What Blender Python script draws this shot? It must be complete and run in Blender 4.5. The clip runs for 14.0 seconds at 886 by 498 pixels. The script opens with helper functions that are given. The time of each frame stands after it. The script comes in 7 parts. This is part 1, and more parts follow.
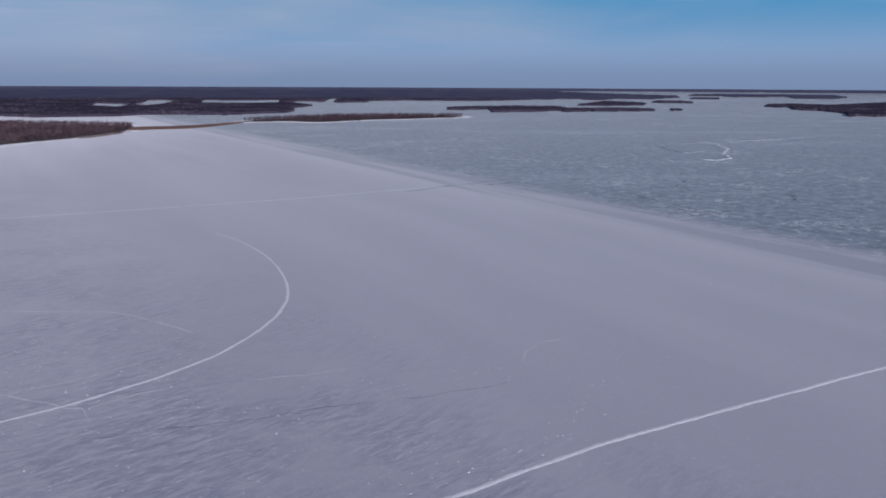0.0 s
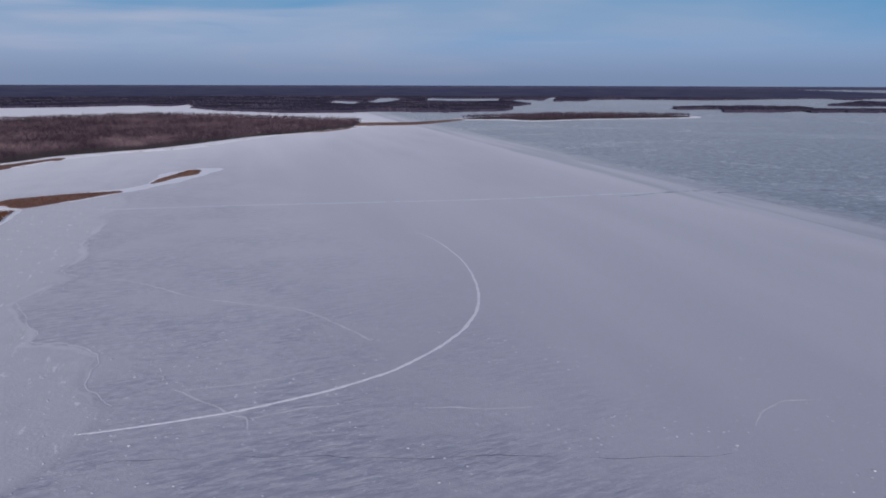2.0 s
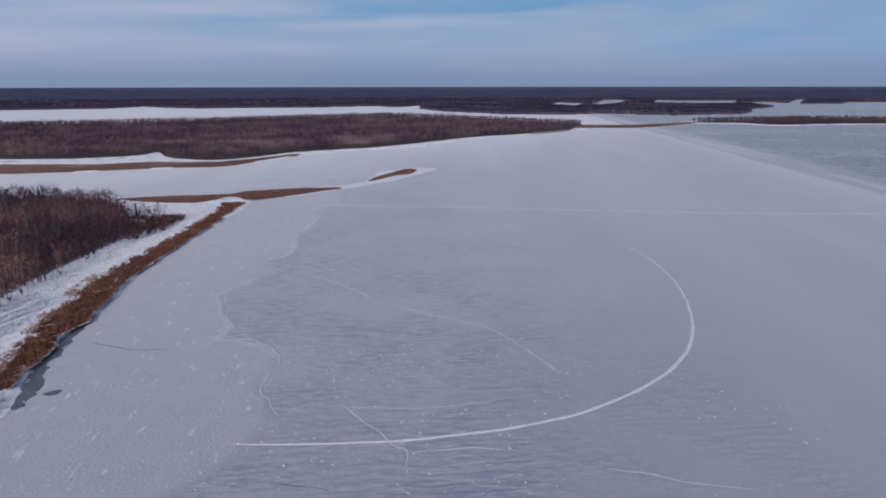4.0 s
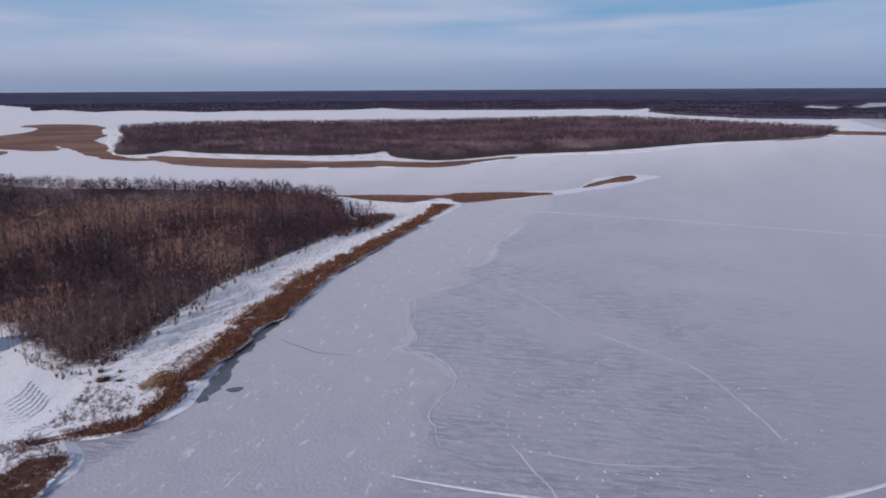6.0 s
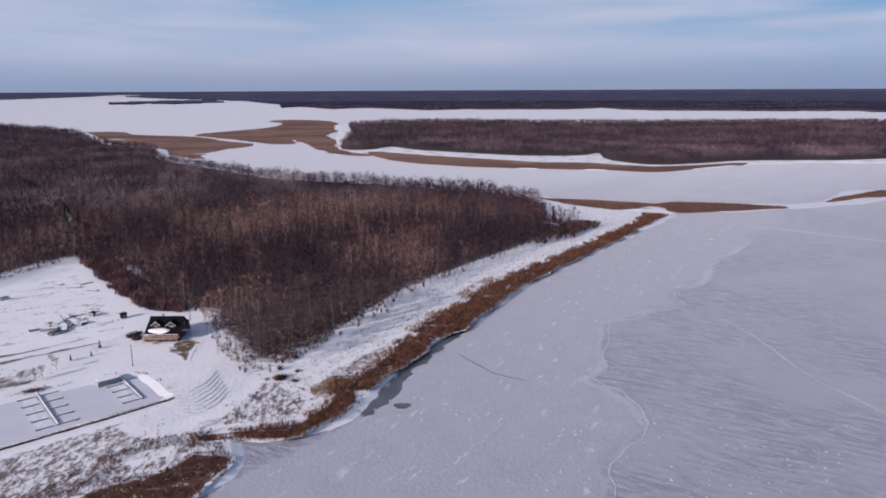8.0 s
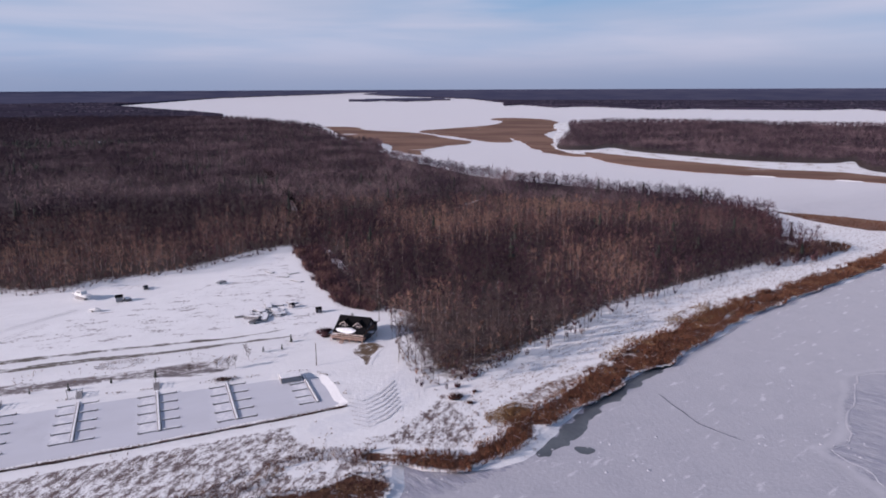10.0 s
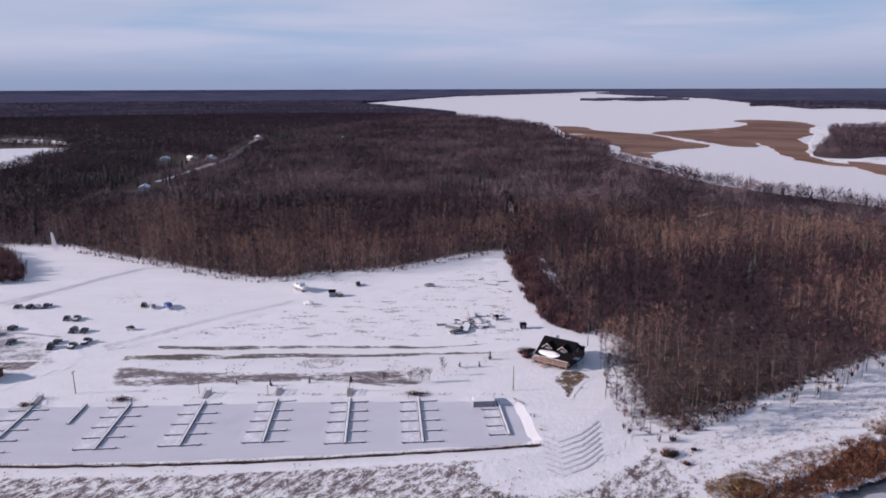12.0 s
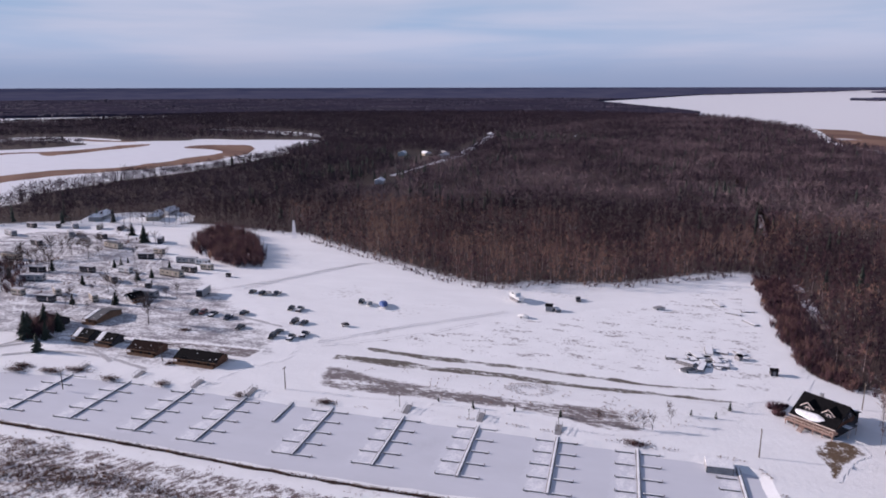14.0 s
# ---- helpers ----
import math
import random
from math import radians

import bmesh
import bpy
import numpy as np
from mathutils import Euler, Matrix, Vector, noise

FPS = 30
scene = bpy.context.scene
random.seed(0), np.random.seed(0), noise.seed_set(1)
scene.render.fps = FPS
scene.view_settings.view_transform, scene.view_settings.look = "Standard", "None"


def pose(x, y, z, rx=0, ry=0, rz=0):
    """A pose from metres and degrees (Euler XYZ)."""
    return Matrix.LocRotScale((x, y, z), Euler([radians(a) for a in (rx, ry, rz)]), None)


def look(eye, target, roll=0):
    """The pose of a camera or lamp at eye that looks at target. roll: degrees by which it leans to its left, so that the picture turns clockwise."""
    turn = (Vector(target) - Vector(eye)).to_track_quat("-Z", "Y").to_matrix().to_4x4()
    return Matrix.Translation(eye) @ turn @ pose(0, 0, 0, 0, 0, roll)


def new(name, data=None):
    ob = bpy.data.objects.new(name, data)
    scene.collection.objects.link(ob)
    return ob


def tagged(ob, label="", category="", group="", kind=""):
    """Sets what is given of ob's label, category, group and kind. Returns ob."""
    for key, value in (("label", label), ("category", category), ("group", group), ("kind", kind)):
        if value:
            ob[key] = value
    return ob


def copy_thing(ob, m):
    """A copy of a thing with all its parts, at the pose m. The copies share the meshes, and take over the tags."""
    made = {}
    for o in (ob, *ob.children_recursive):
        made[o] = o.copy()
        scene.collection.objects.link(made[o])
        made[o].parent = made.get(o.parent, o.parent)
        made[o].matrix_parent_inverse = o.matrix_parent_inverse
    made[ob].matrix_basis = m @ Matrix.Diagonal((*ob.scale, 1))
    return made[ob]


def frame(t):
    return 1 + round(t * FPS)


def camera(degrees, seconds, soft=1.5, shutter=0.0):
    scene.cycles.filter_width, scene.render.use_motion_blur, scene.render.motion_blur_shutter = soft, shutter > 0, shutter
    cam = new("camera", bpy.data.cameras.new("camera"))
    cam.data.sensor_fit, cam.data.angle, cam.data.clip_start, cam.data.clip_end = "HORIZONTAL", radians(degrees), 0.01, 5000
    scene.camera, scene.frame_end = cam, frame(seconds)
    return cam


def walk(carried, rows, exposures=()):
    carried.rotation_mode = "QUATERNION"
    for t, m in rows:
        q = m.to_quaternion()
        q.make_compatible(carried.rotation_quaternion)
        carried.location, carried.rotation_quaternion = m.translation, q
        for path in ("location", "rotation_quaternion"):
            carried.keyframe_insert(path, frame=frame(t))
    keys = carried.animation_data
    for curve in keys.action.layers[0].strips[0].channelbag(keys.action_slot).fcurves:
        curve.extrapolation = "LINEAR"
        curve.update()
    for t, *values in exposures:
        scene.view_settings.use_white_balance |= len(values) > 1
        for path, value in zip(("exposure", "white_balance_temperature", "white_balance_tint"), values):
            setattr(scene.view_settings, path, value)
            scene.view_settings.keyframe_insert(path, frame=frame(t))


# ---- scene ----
PATH = [  # seconds, x, y, z, turn, tilt, lean
    (0, -0.00, 0.00, 94.78, -0.000, -13.064, 0.283),
    (0.5, 0.23, 9.81, 93.82, 4.249, -13.076, 0.254),
    (1, 0.14, 19.37, 92.86, 8.600, -13.125, 0.226),
    (1.5, -0.06, 29.03, 92.08, 12.956, -13.164, 0.196),
    (2, -0.77, 37.70, 91.46, 17.397, -13.190, 0.154),
    (2.5, -1.82, 45.65, 91.05, 21.880, -13.191, 0.096),
    (3, -3.14, 53.15, 90.75, 26.349, -13.182, 0.049),
    (3.5, -4.84, 60.22, 90.43, 30.708, -13.138, -0.024),
    (4, -6.81, 67.26, 90.06, 35.136, -13.068, -0.096),
    (4.2, -7.64, 70.05, 89.91, 36.921, -13.041, -0.121),
    (4.7, -9.84, 76.65, 89.63, 41.427, -12.975, -0.194),
    (5.25, -12.85, 83.22, 89.47, 46.406, -12.901, -0.261),
    (5.8, -16.21, 89.49, 89.32, 51.365, -12.840, -0.310),
    (6.3, -19.92, 94.65, 89.33, 55.832, -12.787, -0.330),
    (6.5, -21.70, 96.50, 89.35, 57.595, -12.764, -0.326),
    (7, -26.20, 101.19, 89.39, 61.942, -12.730, -0.300),
    (7.5, -30.74, 105.60, 89.16, 66.178, -12.751, -0.268),
    (8, -35.43, 109.53, 88.75, 70.521, -12.784, -0.268),
    (8.2, -37.32, 110.94, 88.59, 72.313, -12.795, -0.269),
    (8.7, -42.30, 114.30, 88.34, 76.649, -12.827, -0.260),
    (9.25, -48.20, 117.30, 88.46, 81.484, -12.826, -0.247),
    (9.8, -54.18, 119.75, 88.57, 86.373, -12.831, -0.225),
    (10.3, -60.01, 121.27, 88.58, 90.804, -12.853, -0.230),
    (10.5, -62.40, 121.63, 88.56, 92.595, -12.865, -0.234),
    (11, -68.33, 122.31, 88.50, 97.146, -12.892, -0.243),
    (11.5, -74.19, 122.09, 88.61, 101.699, -12.893, -0.219),
    (12, -79.76, 121.39, 88.82, 106.393, -12.876, -0.158),
    (12.5, -85.49, 120.17, 88.96, 111.093, -12.856, -0.110),
    (13, -91.23, 118.14, 88.88, 115.854, -12.894, -0.091),
    (13.5, -96.71, 115.44, 88.69, 120.447, -12.957, -0.096),
    (14, -102.38, 112.33, 88.60, 124.946, -13.000, -0.087),
]
FOV = 64.22
cam = camera(FOV, 14.0, soft=1.8)
walk(cam, [(t, pose(x, y, z, 90 + tilt, 0, turn) @ pose(0, 0, 0, 0, 0, lean)) for t, x, y, z, turn, tilt, lean in PATH],
     exposures=[(0.0, -0.29, 5820, 20), (4.0, -0.26, 5820, 20), (7.0, -0.05, 6000, 22), (11.0, 0.05, 6150, 27), (14.0, 0.08, 6150, 27)])

# ---- world and sun ----
SUN_DIR = Vector((0.35, -0.94, 0.335)).normalized()
world = bpy.data.worlds.new("winter_sky")
scene.world = world
world.use_nodes = True


def sky_nodes():
    nt = world.node_tree
    nt.nodes.clear()
    out = nt.nodes.new("ShaderNodeOutputWorld")
    bg = nt.nodes.new("ShaderNodeBackground")
    sky = nt.nodes.new("ShaderNodeTexSky")
    sky.sky_type = "NISHITA"
    sky.sun_disc = False
    sky.sun_elevation = math.asin(SUN_DIR.z)
    sky.sun_rotation = math.atan2(SUN_DIR.x, SUN_DIR.y)
    sky.altitude = 300
    sky.air_density, sky.dust_density, sky.ozone_density = 1.0, 0.6, 2.0
    # thin layered cloud, thicker towards the south-west, over a grey-blue bank along the horizon
    co = nt.nodes.new("ShaderNodeTexCoord")
    sep = nt.nodes.new("ShaderNodeSeparateXYZ")
    nt.links.new(co.outputs["Generated"], sep.inputs[0])

    def layer(scale, stretch, low, high, top, lean, base, colour):
        mp = nt.nodes.new("ShaderNodeMapping")
        mp.inputs["Scale"].default_value = (1.0, 1.0, stretch)
        nt.links.new(co.outputs["Generated"], mp.inputs["Vector"])
        no = nt.nodes.new("ShaderNodeTexNoise")
        no.inputs["Scale"].default_value = scale
        no.inputs["Detail"].default_value = 4
        no.inputs["Roughness"].default_value = 0.5
        no.inputs["Distortion"].default_value = 0.3
        nt.links.new(mp.outputs[0], no.inputs["Vector"])
        side = nt.nodes.new("ShaderNodeMath")
        side.operation = "MULTIPLY_ADD"
        side.inputs[1].default_value = -lean * 0.2
        nt.links.new(sep.outputs["Y"], side.inputs[0])
        nt.links.new(no.outputs["Fac"], side.inputs[2])
        along = nt.nodes.new("ShaderNodeMath")
        along.operation = "MULTIPLY_ADD"
        along.inputs[1].default_value = -lean
        nt.links.new(sep.outputs["X"], along.inputs[0])
        nt.links.new(side.outputs[0], along.inputs[2])
        ramp = nt.nodes.new("ShaderNodeMapRange")
        ramp.interpolation_type = "SMOOTHSTEP"
        ramp.inputs["From Min"].default_value, ramp.inputs["From Max"].default_value, ramp.inputs["To Max"].default_value = low, high, top
        nt.links.new(along.outputs[0], ramp.inputs["Value"])
        mix = nt.nodes.new("ShaderNodeMix")
        mix.data_type = "RGBA"
        mix.inputs["B"].default_value = colour
        nt.links.new(ramp.outputs[0], mix.inputs["Factor"])
        nt.links.new(base, mix.inputs["A"])
        return mix.outputs["Result"]

    def bank(base, low, high, top, colour):
        ramp = nt.nodes.new("ShaderNodeMapRange")
        ramp.interpolation_type = "SMOOTHSTEP"
        ramp.inputs["From Min"].default_value, ramp.inputs["From Max"].default_value = high, low
        ramp.inputs["To Max"].default_value = top
        nt.links.new(sep.outputs["Z"], ramp.inputs["Value"])
        mix = nt.nodes.new("ShaderNodeMix")
        mix.data_type = "RGBA"
        mix.inputs["B"].default_value = colour
        nt.links.new(ramp.outputs[0], mix.inputs["Factor"])
        nt.links.new(base, mix.inputs["A"])
        return mix.outputs["Result"]

    col = bank(sky.outputs[0], 0.12, 0.34, 1.0, (1.2, 4.1, 6.5, 1))
    col = bank(col, 0.025, 0.115, 0.92, (3.8, 5.3, 7.0, 1))
    col = layer(1.5, 5.0, 0.39, 0.86, 0.85, 0.27, col, (5.3, 6.0, 6.8, 1))
    col = layer(2.6, 11.0, 0.50, 0.84, 0.55, 0.18, col, (6.6, 6.9, 7.5, 1))
    col = bank(col, 0.0, 0.06, 0.8, (2.6, 3.5, 4.8, 1))
    nt.links.new(col, bg.inputs["Color"])
    bg.inputs["Strength"].default_value = 0.085
    nt.links.new(bg.outputs[0], out.inputs[0])


sky_nodes()
sun = new("sun", bpy.data.lights.new("sun", "SUN"))
sun.data.energy, sun.data.angle, sun.data.color = 5.0, radians(0.6), (1.0, 0.9, 0.78)
sun.matrix_world = look(SUN_DIR * 900, (0, 0, 0))


# ---- materials ----
def material(name, rough=0.8, metal=0.0):
    m = bpy.data.materials.new(name)
    m.use_nodes = True
    b = m.node_tree.nodes["Principled BSDF"]
    b.inputs["Roughness"].default_value, b.inputs["Metallic"].default_value = rough, metal
    return m, m.node_tree, b


def rgba(c):
    return (c[0], c[1], c[2], 1.0)


def noise_node(nt, scale, detail=4, rough=0.55, stretch=None, turn=0.0):
    """Noise over the world's own metres; scale: cycles per metre."""
    geo = nt.nodes.new("ShaderNodeNewGeometry")
    n = nt.nodes.new("ShaderNodeTexNoise")
    n.inputs["Scale"].default_value, n.inputs["Detail"].default_value, n.inputs["Roughness"].default_value = scale, detail, rough
    v = geo.outputs["Position"]
    if stretch:
        mp = nt.nodes.new("ShaderNodeMapping")
        mp.inputs["Scale"].default_value = stretch
        rt = nt.nodes.new("ShaderNodeVectorRotate")
        rt.rotation_type = "Z_AXIS"
        rt.inputs["Angle"].default_value = radians(turn)
        nt.links.new(v, rt.inputs["Vector"])
        nt.links.new(rt.outputs[0], mp.inputs["Vector"])
        v = mp.outputs[0]
    nt.links.new(v, n.inputs["Vector"])
    return n.outputs["Fac"]


def step_node(nt, value, low, high, top=1.0):
    r = nt.nodes.new("ShaderNodeMapRange")
    r.interpolation_type = "SMOOTHSTEP"
    r.inputs["From Min"].default_value, r.inputs["From Max"].default_value, r.inputs["To Max"].default_value = low, high, top
    nt.links.new(value, r.inputs["Value"])
    return r.outputs[0]


def mix_node(nt, fac, a, b):
    x = nt.nodes.new("ShaderNodeMix")
    x.data_type = "RGBA"
    for key, val in (("Factor", fac), ("A", a), ("B", b)):
        if isinstance(val, (tuple, list)):
            x.inputs[key].default_value = rgba(val)
        elif isinstance(val, (int, float)):
            x.inputs[key].default_value = val
        else:
            nt.links.new(val, x.inputs[key])
    return x.outputs["Result"]


def math_node(nt, op, a, b=0.0, c=None):
    x = nt.nodes.new("ShaderNodeMath")
    x.operation = op
    for i, val in enumerate((a, b, c)):
        if val is None:
            continue
        if isinstance(val, (int, float)):
            x.inputs[i].default_value = val
        else:
            nt.links.new(val, x.inputs[i])
    return x.outputs[0]


def bump_node(nt, b, height, strength, dist):
    x = nt.nodes.new("ShaderNodeBump")
    x.inputs["Strength"].default_value, x.inputs["Distance"].default_value = strength, dist
    nt.links.new(height, x.inputs["Height"])
    nt.links.new(x.outputs[0], b.inputs["Normal"])


def mottled(name, a, b_, scale, rough=0.85, low=0.35, high=0.65, fine=None, bump=0.0, metal=0.0):
    """Two colours mixed by noise at one scale, shaded again by finer noise."""
    m, nt, b = material(name, rough, metal)
    col = mix_node(nt, step_node(nt, noise_node(nt, scale), low, high), a, b_)
    f = noise_node(nt, fine or scale * 6, 3)
    dark = tuple(c * 0.62 for c in a)
    col = mix_node(nt, step_node(nt, f, 0.4, 0.75, 0.5), col, dark)
    nt.links.new(col, b.inputs["Base Color"])
    b.inputs["Specular IOR Level"].default_value = 0.25 if rough > 0.5 else 0.5
    if bump:
        bump_node(nt, b, f, 0.6, bump)
    return m


def per_piece(name, cols, rough=0.85, island=True, coarse=0.02):
    """Colour that changes from piece to piece and slowly over the ground."""
    m, nt, b = material(name, rough)
    if island:
        src = nt.nodes.new("ShaderNodeNewGeometry").outputs["Random Per Island"]
    else:
        src = nt.nodes.new("ShaderNodeObjectInfo").outputs["Random"]
    ramp = nt.nodes.new("ShaderNodeValToRGB")
    e = ramp.color_ramp.elements
    while len(e) < len(cols):
        e.new(0.5)
    for i, c in enumerate(cols):
        e[i].position = i / max(1, len(cols) - 1)
        e[i].color = rgba(c)
    mixv = math_node(nt, "MULTIPLY_ADD", noise_node(nt, coarse, 3), 0.9, math_node(nt, "MULTIPLY_ADD", src, 0.55, -0.22))
    nt.links.new(mixv, ramp.inputs["Fac"])
    nt.links.new(ramp.outputs[0], b.inputs["Base Color"])
    return m


def by_tree(name, cols, rough=0.9):
    """Colour by each tree's own tint, with a little change from twig to twig."""
    m, nt, b = material(name, rough)
    at = nt.nodes.new("ShaderNodeAttribute")
    at.attribute_name = "tint"
    isl = nt.nodes.new("ShaderNodeNewGeometry").outputs["Random Per Island"]
    ramp = nt.nodes.new("ShaderNodeValToRGB")
    e = ramp.color_ramp.elements
    while len(e) < len(cols):
        e.new(0.5)
    for i, c in enumerate(cols):
        e[i].position = i / (len(cols) - 1)
        e[i].color = rgba(c)
    nt.links.new(math_node(nt, "MULTIPLY_ADD", isl, 0.3, math_node(nt, "ADD", at.outputs["Fac"], -0.15)), ramp.inputs["Fac"])
    nt.links.new(ramp.outputs[0], b.inputs["Base Color"])
    b.inputs["Specular IOR Level"].default_value = 0.15
    return m


def snow(name, tuft, low, high, scale=0.5, patch=0.03, white=(0.88, 0.885, 0.90), relief=0.2):
    """Wind-packed snow through which dead growth shows: more of it where the slow noise is high."""
    m, nt, b = material(name, 0.75)
    slow = noise_node(nt, patch, 3)
    fast = noise_node(nt, scale, 6, 0.65)
    both = math_node(nt, "MULTIPLY_ADD", slow, 0.6, math_node(nt, "MULTIPLY", fast, 0.5))
    shade = mix_node(nt, noise_node(nt, 0.12, 5, 0.6, (1, 0.35, 1), -17), white, tuple(c * 0.82 for c in white))
    growth = mix_node(nt, noise_node(nt, 1.5, 3), tuft, tuple(c * 0.5 for c in tuft))
    col = mix_node(nt, step_node(nt, both, low, high), shade, growth)
    nt.links.new(col, b.inputs["Base Color"])
    bump_node(nt, b, noise_node(nt, 0.7, 6, 0.6), 0.5, relief)
    b.inputs["Specular IOR Level"].default_value = 0.25
    return m


def ice_sheet():
    """Snow-dusted lake ice with a bare, blue, ridged field beyond a straight refrozen edge."""
    m, nt, b = material("lake_ice", 0.5)
    geo = nt.nodes.new("ShaderNodeNewGeometry")

    def across(x, y):
        dot = nt.nodes.new("ShaderNodeVectorMath")
        dot.operation = "DOT_PRODUCT"
        dot.inputs[1].default_value = (x, y, 0)
        nt.links.new(geo.outputs["Position"], dot.inputs[0])
        return dot.outputs["Value"]

    def shifted(value, noisy, amount):
        return math_node(nt, "MULTIPLY_ADD", noisy, amount, math_node(nt, "ADD", value, -amount * 0.5))

    side = shifted(across(0.846, 0.533), noise_node(nt, 0.004, 3), 40.0)
    ragged_side = shifted(side, noise_node(nt, 0.03, 5, 0.6), 26.0)
    # streaks of blown snow lie along the refrozen edge
    streak = noise_node(nt, 0.016, 4, 0.5, (0.10, 1, 1), 58)
    veil = noise_node(nt, 0.05, 4, 0.55, (0.06, 1, 1), 58)
    slow = noise_node(nt, 0.007, 4, 0.5, (0.45, 1, 1), 58)
    fleck = noise_node(nt, 0.3, 5, 0.65)
    # wind-carved ripples towards the shore, dying out over the open ice
    wave = noise_node(nt, 0.42, 4, 0.6, (0.30, 1, 1), -42)
    ripple = noise_node(nt, 0.9, 4, 0.65, (0.35, 1, 1), -48)
    grain = noise_node(nt, 0.9, 5, 0.7)
    shore = across(0.74, 0.67)
    carved = math_node(nt, "SUBTRACT", 1.0, step_node(nt, shifted(shore, noise_node(nt, 0.012, 4, 0.6), 120.0), 70, 190))
    carved = math_node(nt, "MULTIPLY", carved, step_node(nt, noise_node(nt, 0.02, 4, 0.6), 0.34, 0.60))
    dusty = mix_node(nt, step_node(nt, streak, 0.34, 0.70), (0.322, 0.325, 0.383), (0.366, 0.367, 0.424))
    dusty = mix_node(nt, step_node(nt, slow, 0.52, 0.70, 0.5), dusty, (0.272, 0.274, 0.328))
    dusty = mix_node(nt, step_node(nt, grain, 0.35, 0.75, 0.22), dusty, (0.46, 0.46, 0.50))
    dusty = mix_node(nt, math_node(nt, "MULTIPLY", carved, step_node(nt, wave, 0.38, 0.60, 0.85)), dusty, (0.215, 0.224, 0.296))
    dusty = mix_node(nt, math_node(nt, "MULTIPLY", carved, step_node(nt, ripple, 0.54, 0.70, 0.8)), dusty, (0.50, 0.50, 0.545))
    dusty = mix_node(nt, step_node(nt, fleck, 0.62, 0.70, 0.45), dusty, (0.52, 0.52, 0.565))
    west = step_node(nt, math_node(nt, "MULTIPLY_ADD", streak, 260.0, math_node(nt, "MULTIPLY", across(1.0, 0.0), -1.0)), 470, 880)
    dusty = mix_node(nt, west, dusty, (0.54, 0.54, 0.58))
    # bare ice: broken plates, dark hollows, pale rims and long pressure cracks
    plate = noise_node(nt, 0.085, 8, 0.72)
    hollow = noise_node(nt, 0.13, 5, 0.62)
    blue = mix_node(nt, step_node(nt, plate, 0.38, 0.62), (0.056, 0.098, 0.145), (0.170, 0.232, 0.300))
    blue = mix_node(nt, step_node(nt, hollow, 0.52, 0.64, 0.85), blue, (0.040, 0.066, 0.100))
    blue = mix_node(nt, step_node(nt, noise_node(nt, 0.15, 5, 0.62, (1, 0.9, 1), 40), 0.58, 0.66, 0.85), blue, (0.44, 0.50, 0.57))
    crack = math_node(nt, "ABSOLUTE", math_node(nt, "ADD", noise_node(nt, 0.008, 6, 0.6, (0.6, 1, 1), -10), -0.5))
    seam = math_node(nt, "MULTIPLY", math_node(nt, "SUBTRACT", 1.0, step_node(nt, crack, 0.002, 0.008)), step_node(nt, noise_node(nt, 0.006, 3), 0.5, 0.6))
    blue = mix_node(nt, seam, blue, (0.06, 0.085, 0.12))
    rim = math_node(nt, "MULTIPLY", math_node(nt, "SUBTRACT", 1.0, step_node(nt, math_node(nt, "ABSOLUTE", math_node(nt, "ADD", crack, -0.012)), 0.001, 0.006)), step_node(nt, noise_node(nt, 0.006, 3), 0.48, 0.6, 0.8))
    blue = mix_node(nt, rim, blue, (0.50, 0.54, 0.60))
    blue = mix_node(nt, step_node(nt, noise_node(nt, 0.004, 4, 0.6, (0.3, 1, 1), -10), 0.48, 0.68, 0.4), blue, (0.23, 0.28, 0.35))
    # the strip between the snow's edge and the bare plates, drawn out in lilac bands
    strip = mix_node(nt, step_node(nt, veil, 0.40, 0.60), (0.235, 0.250, 0.312), (0.345, 0.350, 0.405))
    bare = step_node(nt, ragged_side, 392, 450)
    far_side = mix_node(nt, bare, strip, blue)
    edge = step_node(nt, side, 360, 372)
    col = mix_node(nt, edge, dusty, far_side)
    lip = math_node(nt, "MULTIPLY", step_node(nt, side, 318, 360), math_node(nt, "SUBTRACT", 1.0, edge))
    col = mix_node(nt, math_node(nt, "MULTIPLY", lip, 0.45), col, (0.45, 0.445, 0.49))
    nt.links.new(col, b.inputs["Base Color"])
    rel = math_node(nt, "MULTIPLY_ADD", math_node(nt, "MULTIPLY", plate, bare), 6.0, math_node(nt, "MULTIPLY_ADD", math_node(nt, "MULTIPLY", wave, carved), 1.6, math_node(nt, "MULTIPLY", grain, 0.3)))
    bump_node(nt, b, rel, 0.55, 0.6)
    b.inputs["Sheen Weight"].default_value, b.inputs["Sheen Roughness"].default_value = 0.13, 0.6
    b.inputs["Specular IOR Level"].default_value = 0.35
    return m


ICE = ice_sheet()
SNOW = snow("field_snow", (0.36, 0.32, 0.30), 0.64, 0.80, relief=0.3)
SNOW_SHORE = snow("snow_on_shore_grass", (0.32, 0.22, 0.13), 0.58, 0.72, 0.45, 0.05)
BASIN_ICE = snow("dusted_basin_ice", (0.52, 0.53, 0.59), 0.62, 0.95, 0.08, 0.02, (0.64, 0.655, 0.715), 0.05)
SNOW_BAY = snow("snow_on_bay_ice", (0.5, 0.5, 0.54), 0.80, 0.95, 0.05, 0.01, (0.78, 0.79, 0.84))
TRAIL_SNOW = snow("trail_snow", (0.16, 0.11, 0.095), 0.44, 0.60, 0.6, 0.06, (0.66, 0.66, 0.69))
WOOD_FLOOR = snow("leaf_litter", (0.085, 0.055, 0.046), 0.12, 0.30, 0.5, 0.02, (0.30, 0.29, 0.33))
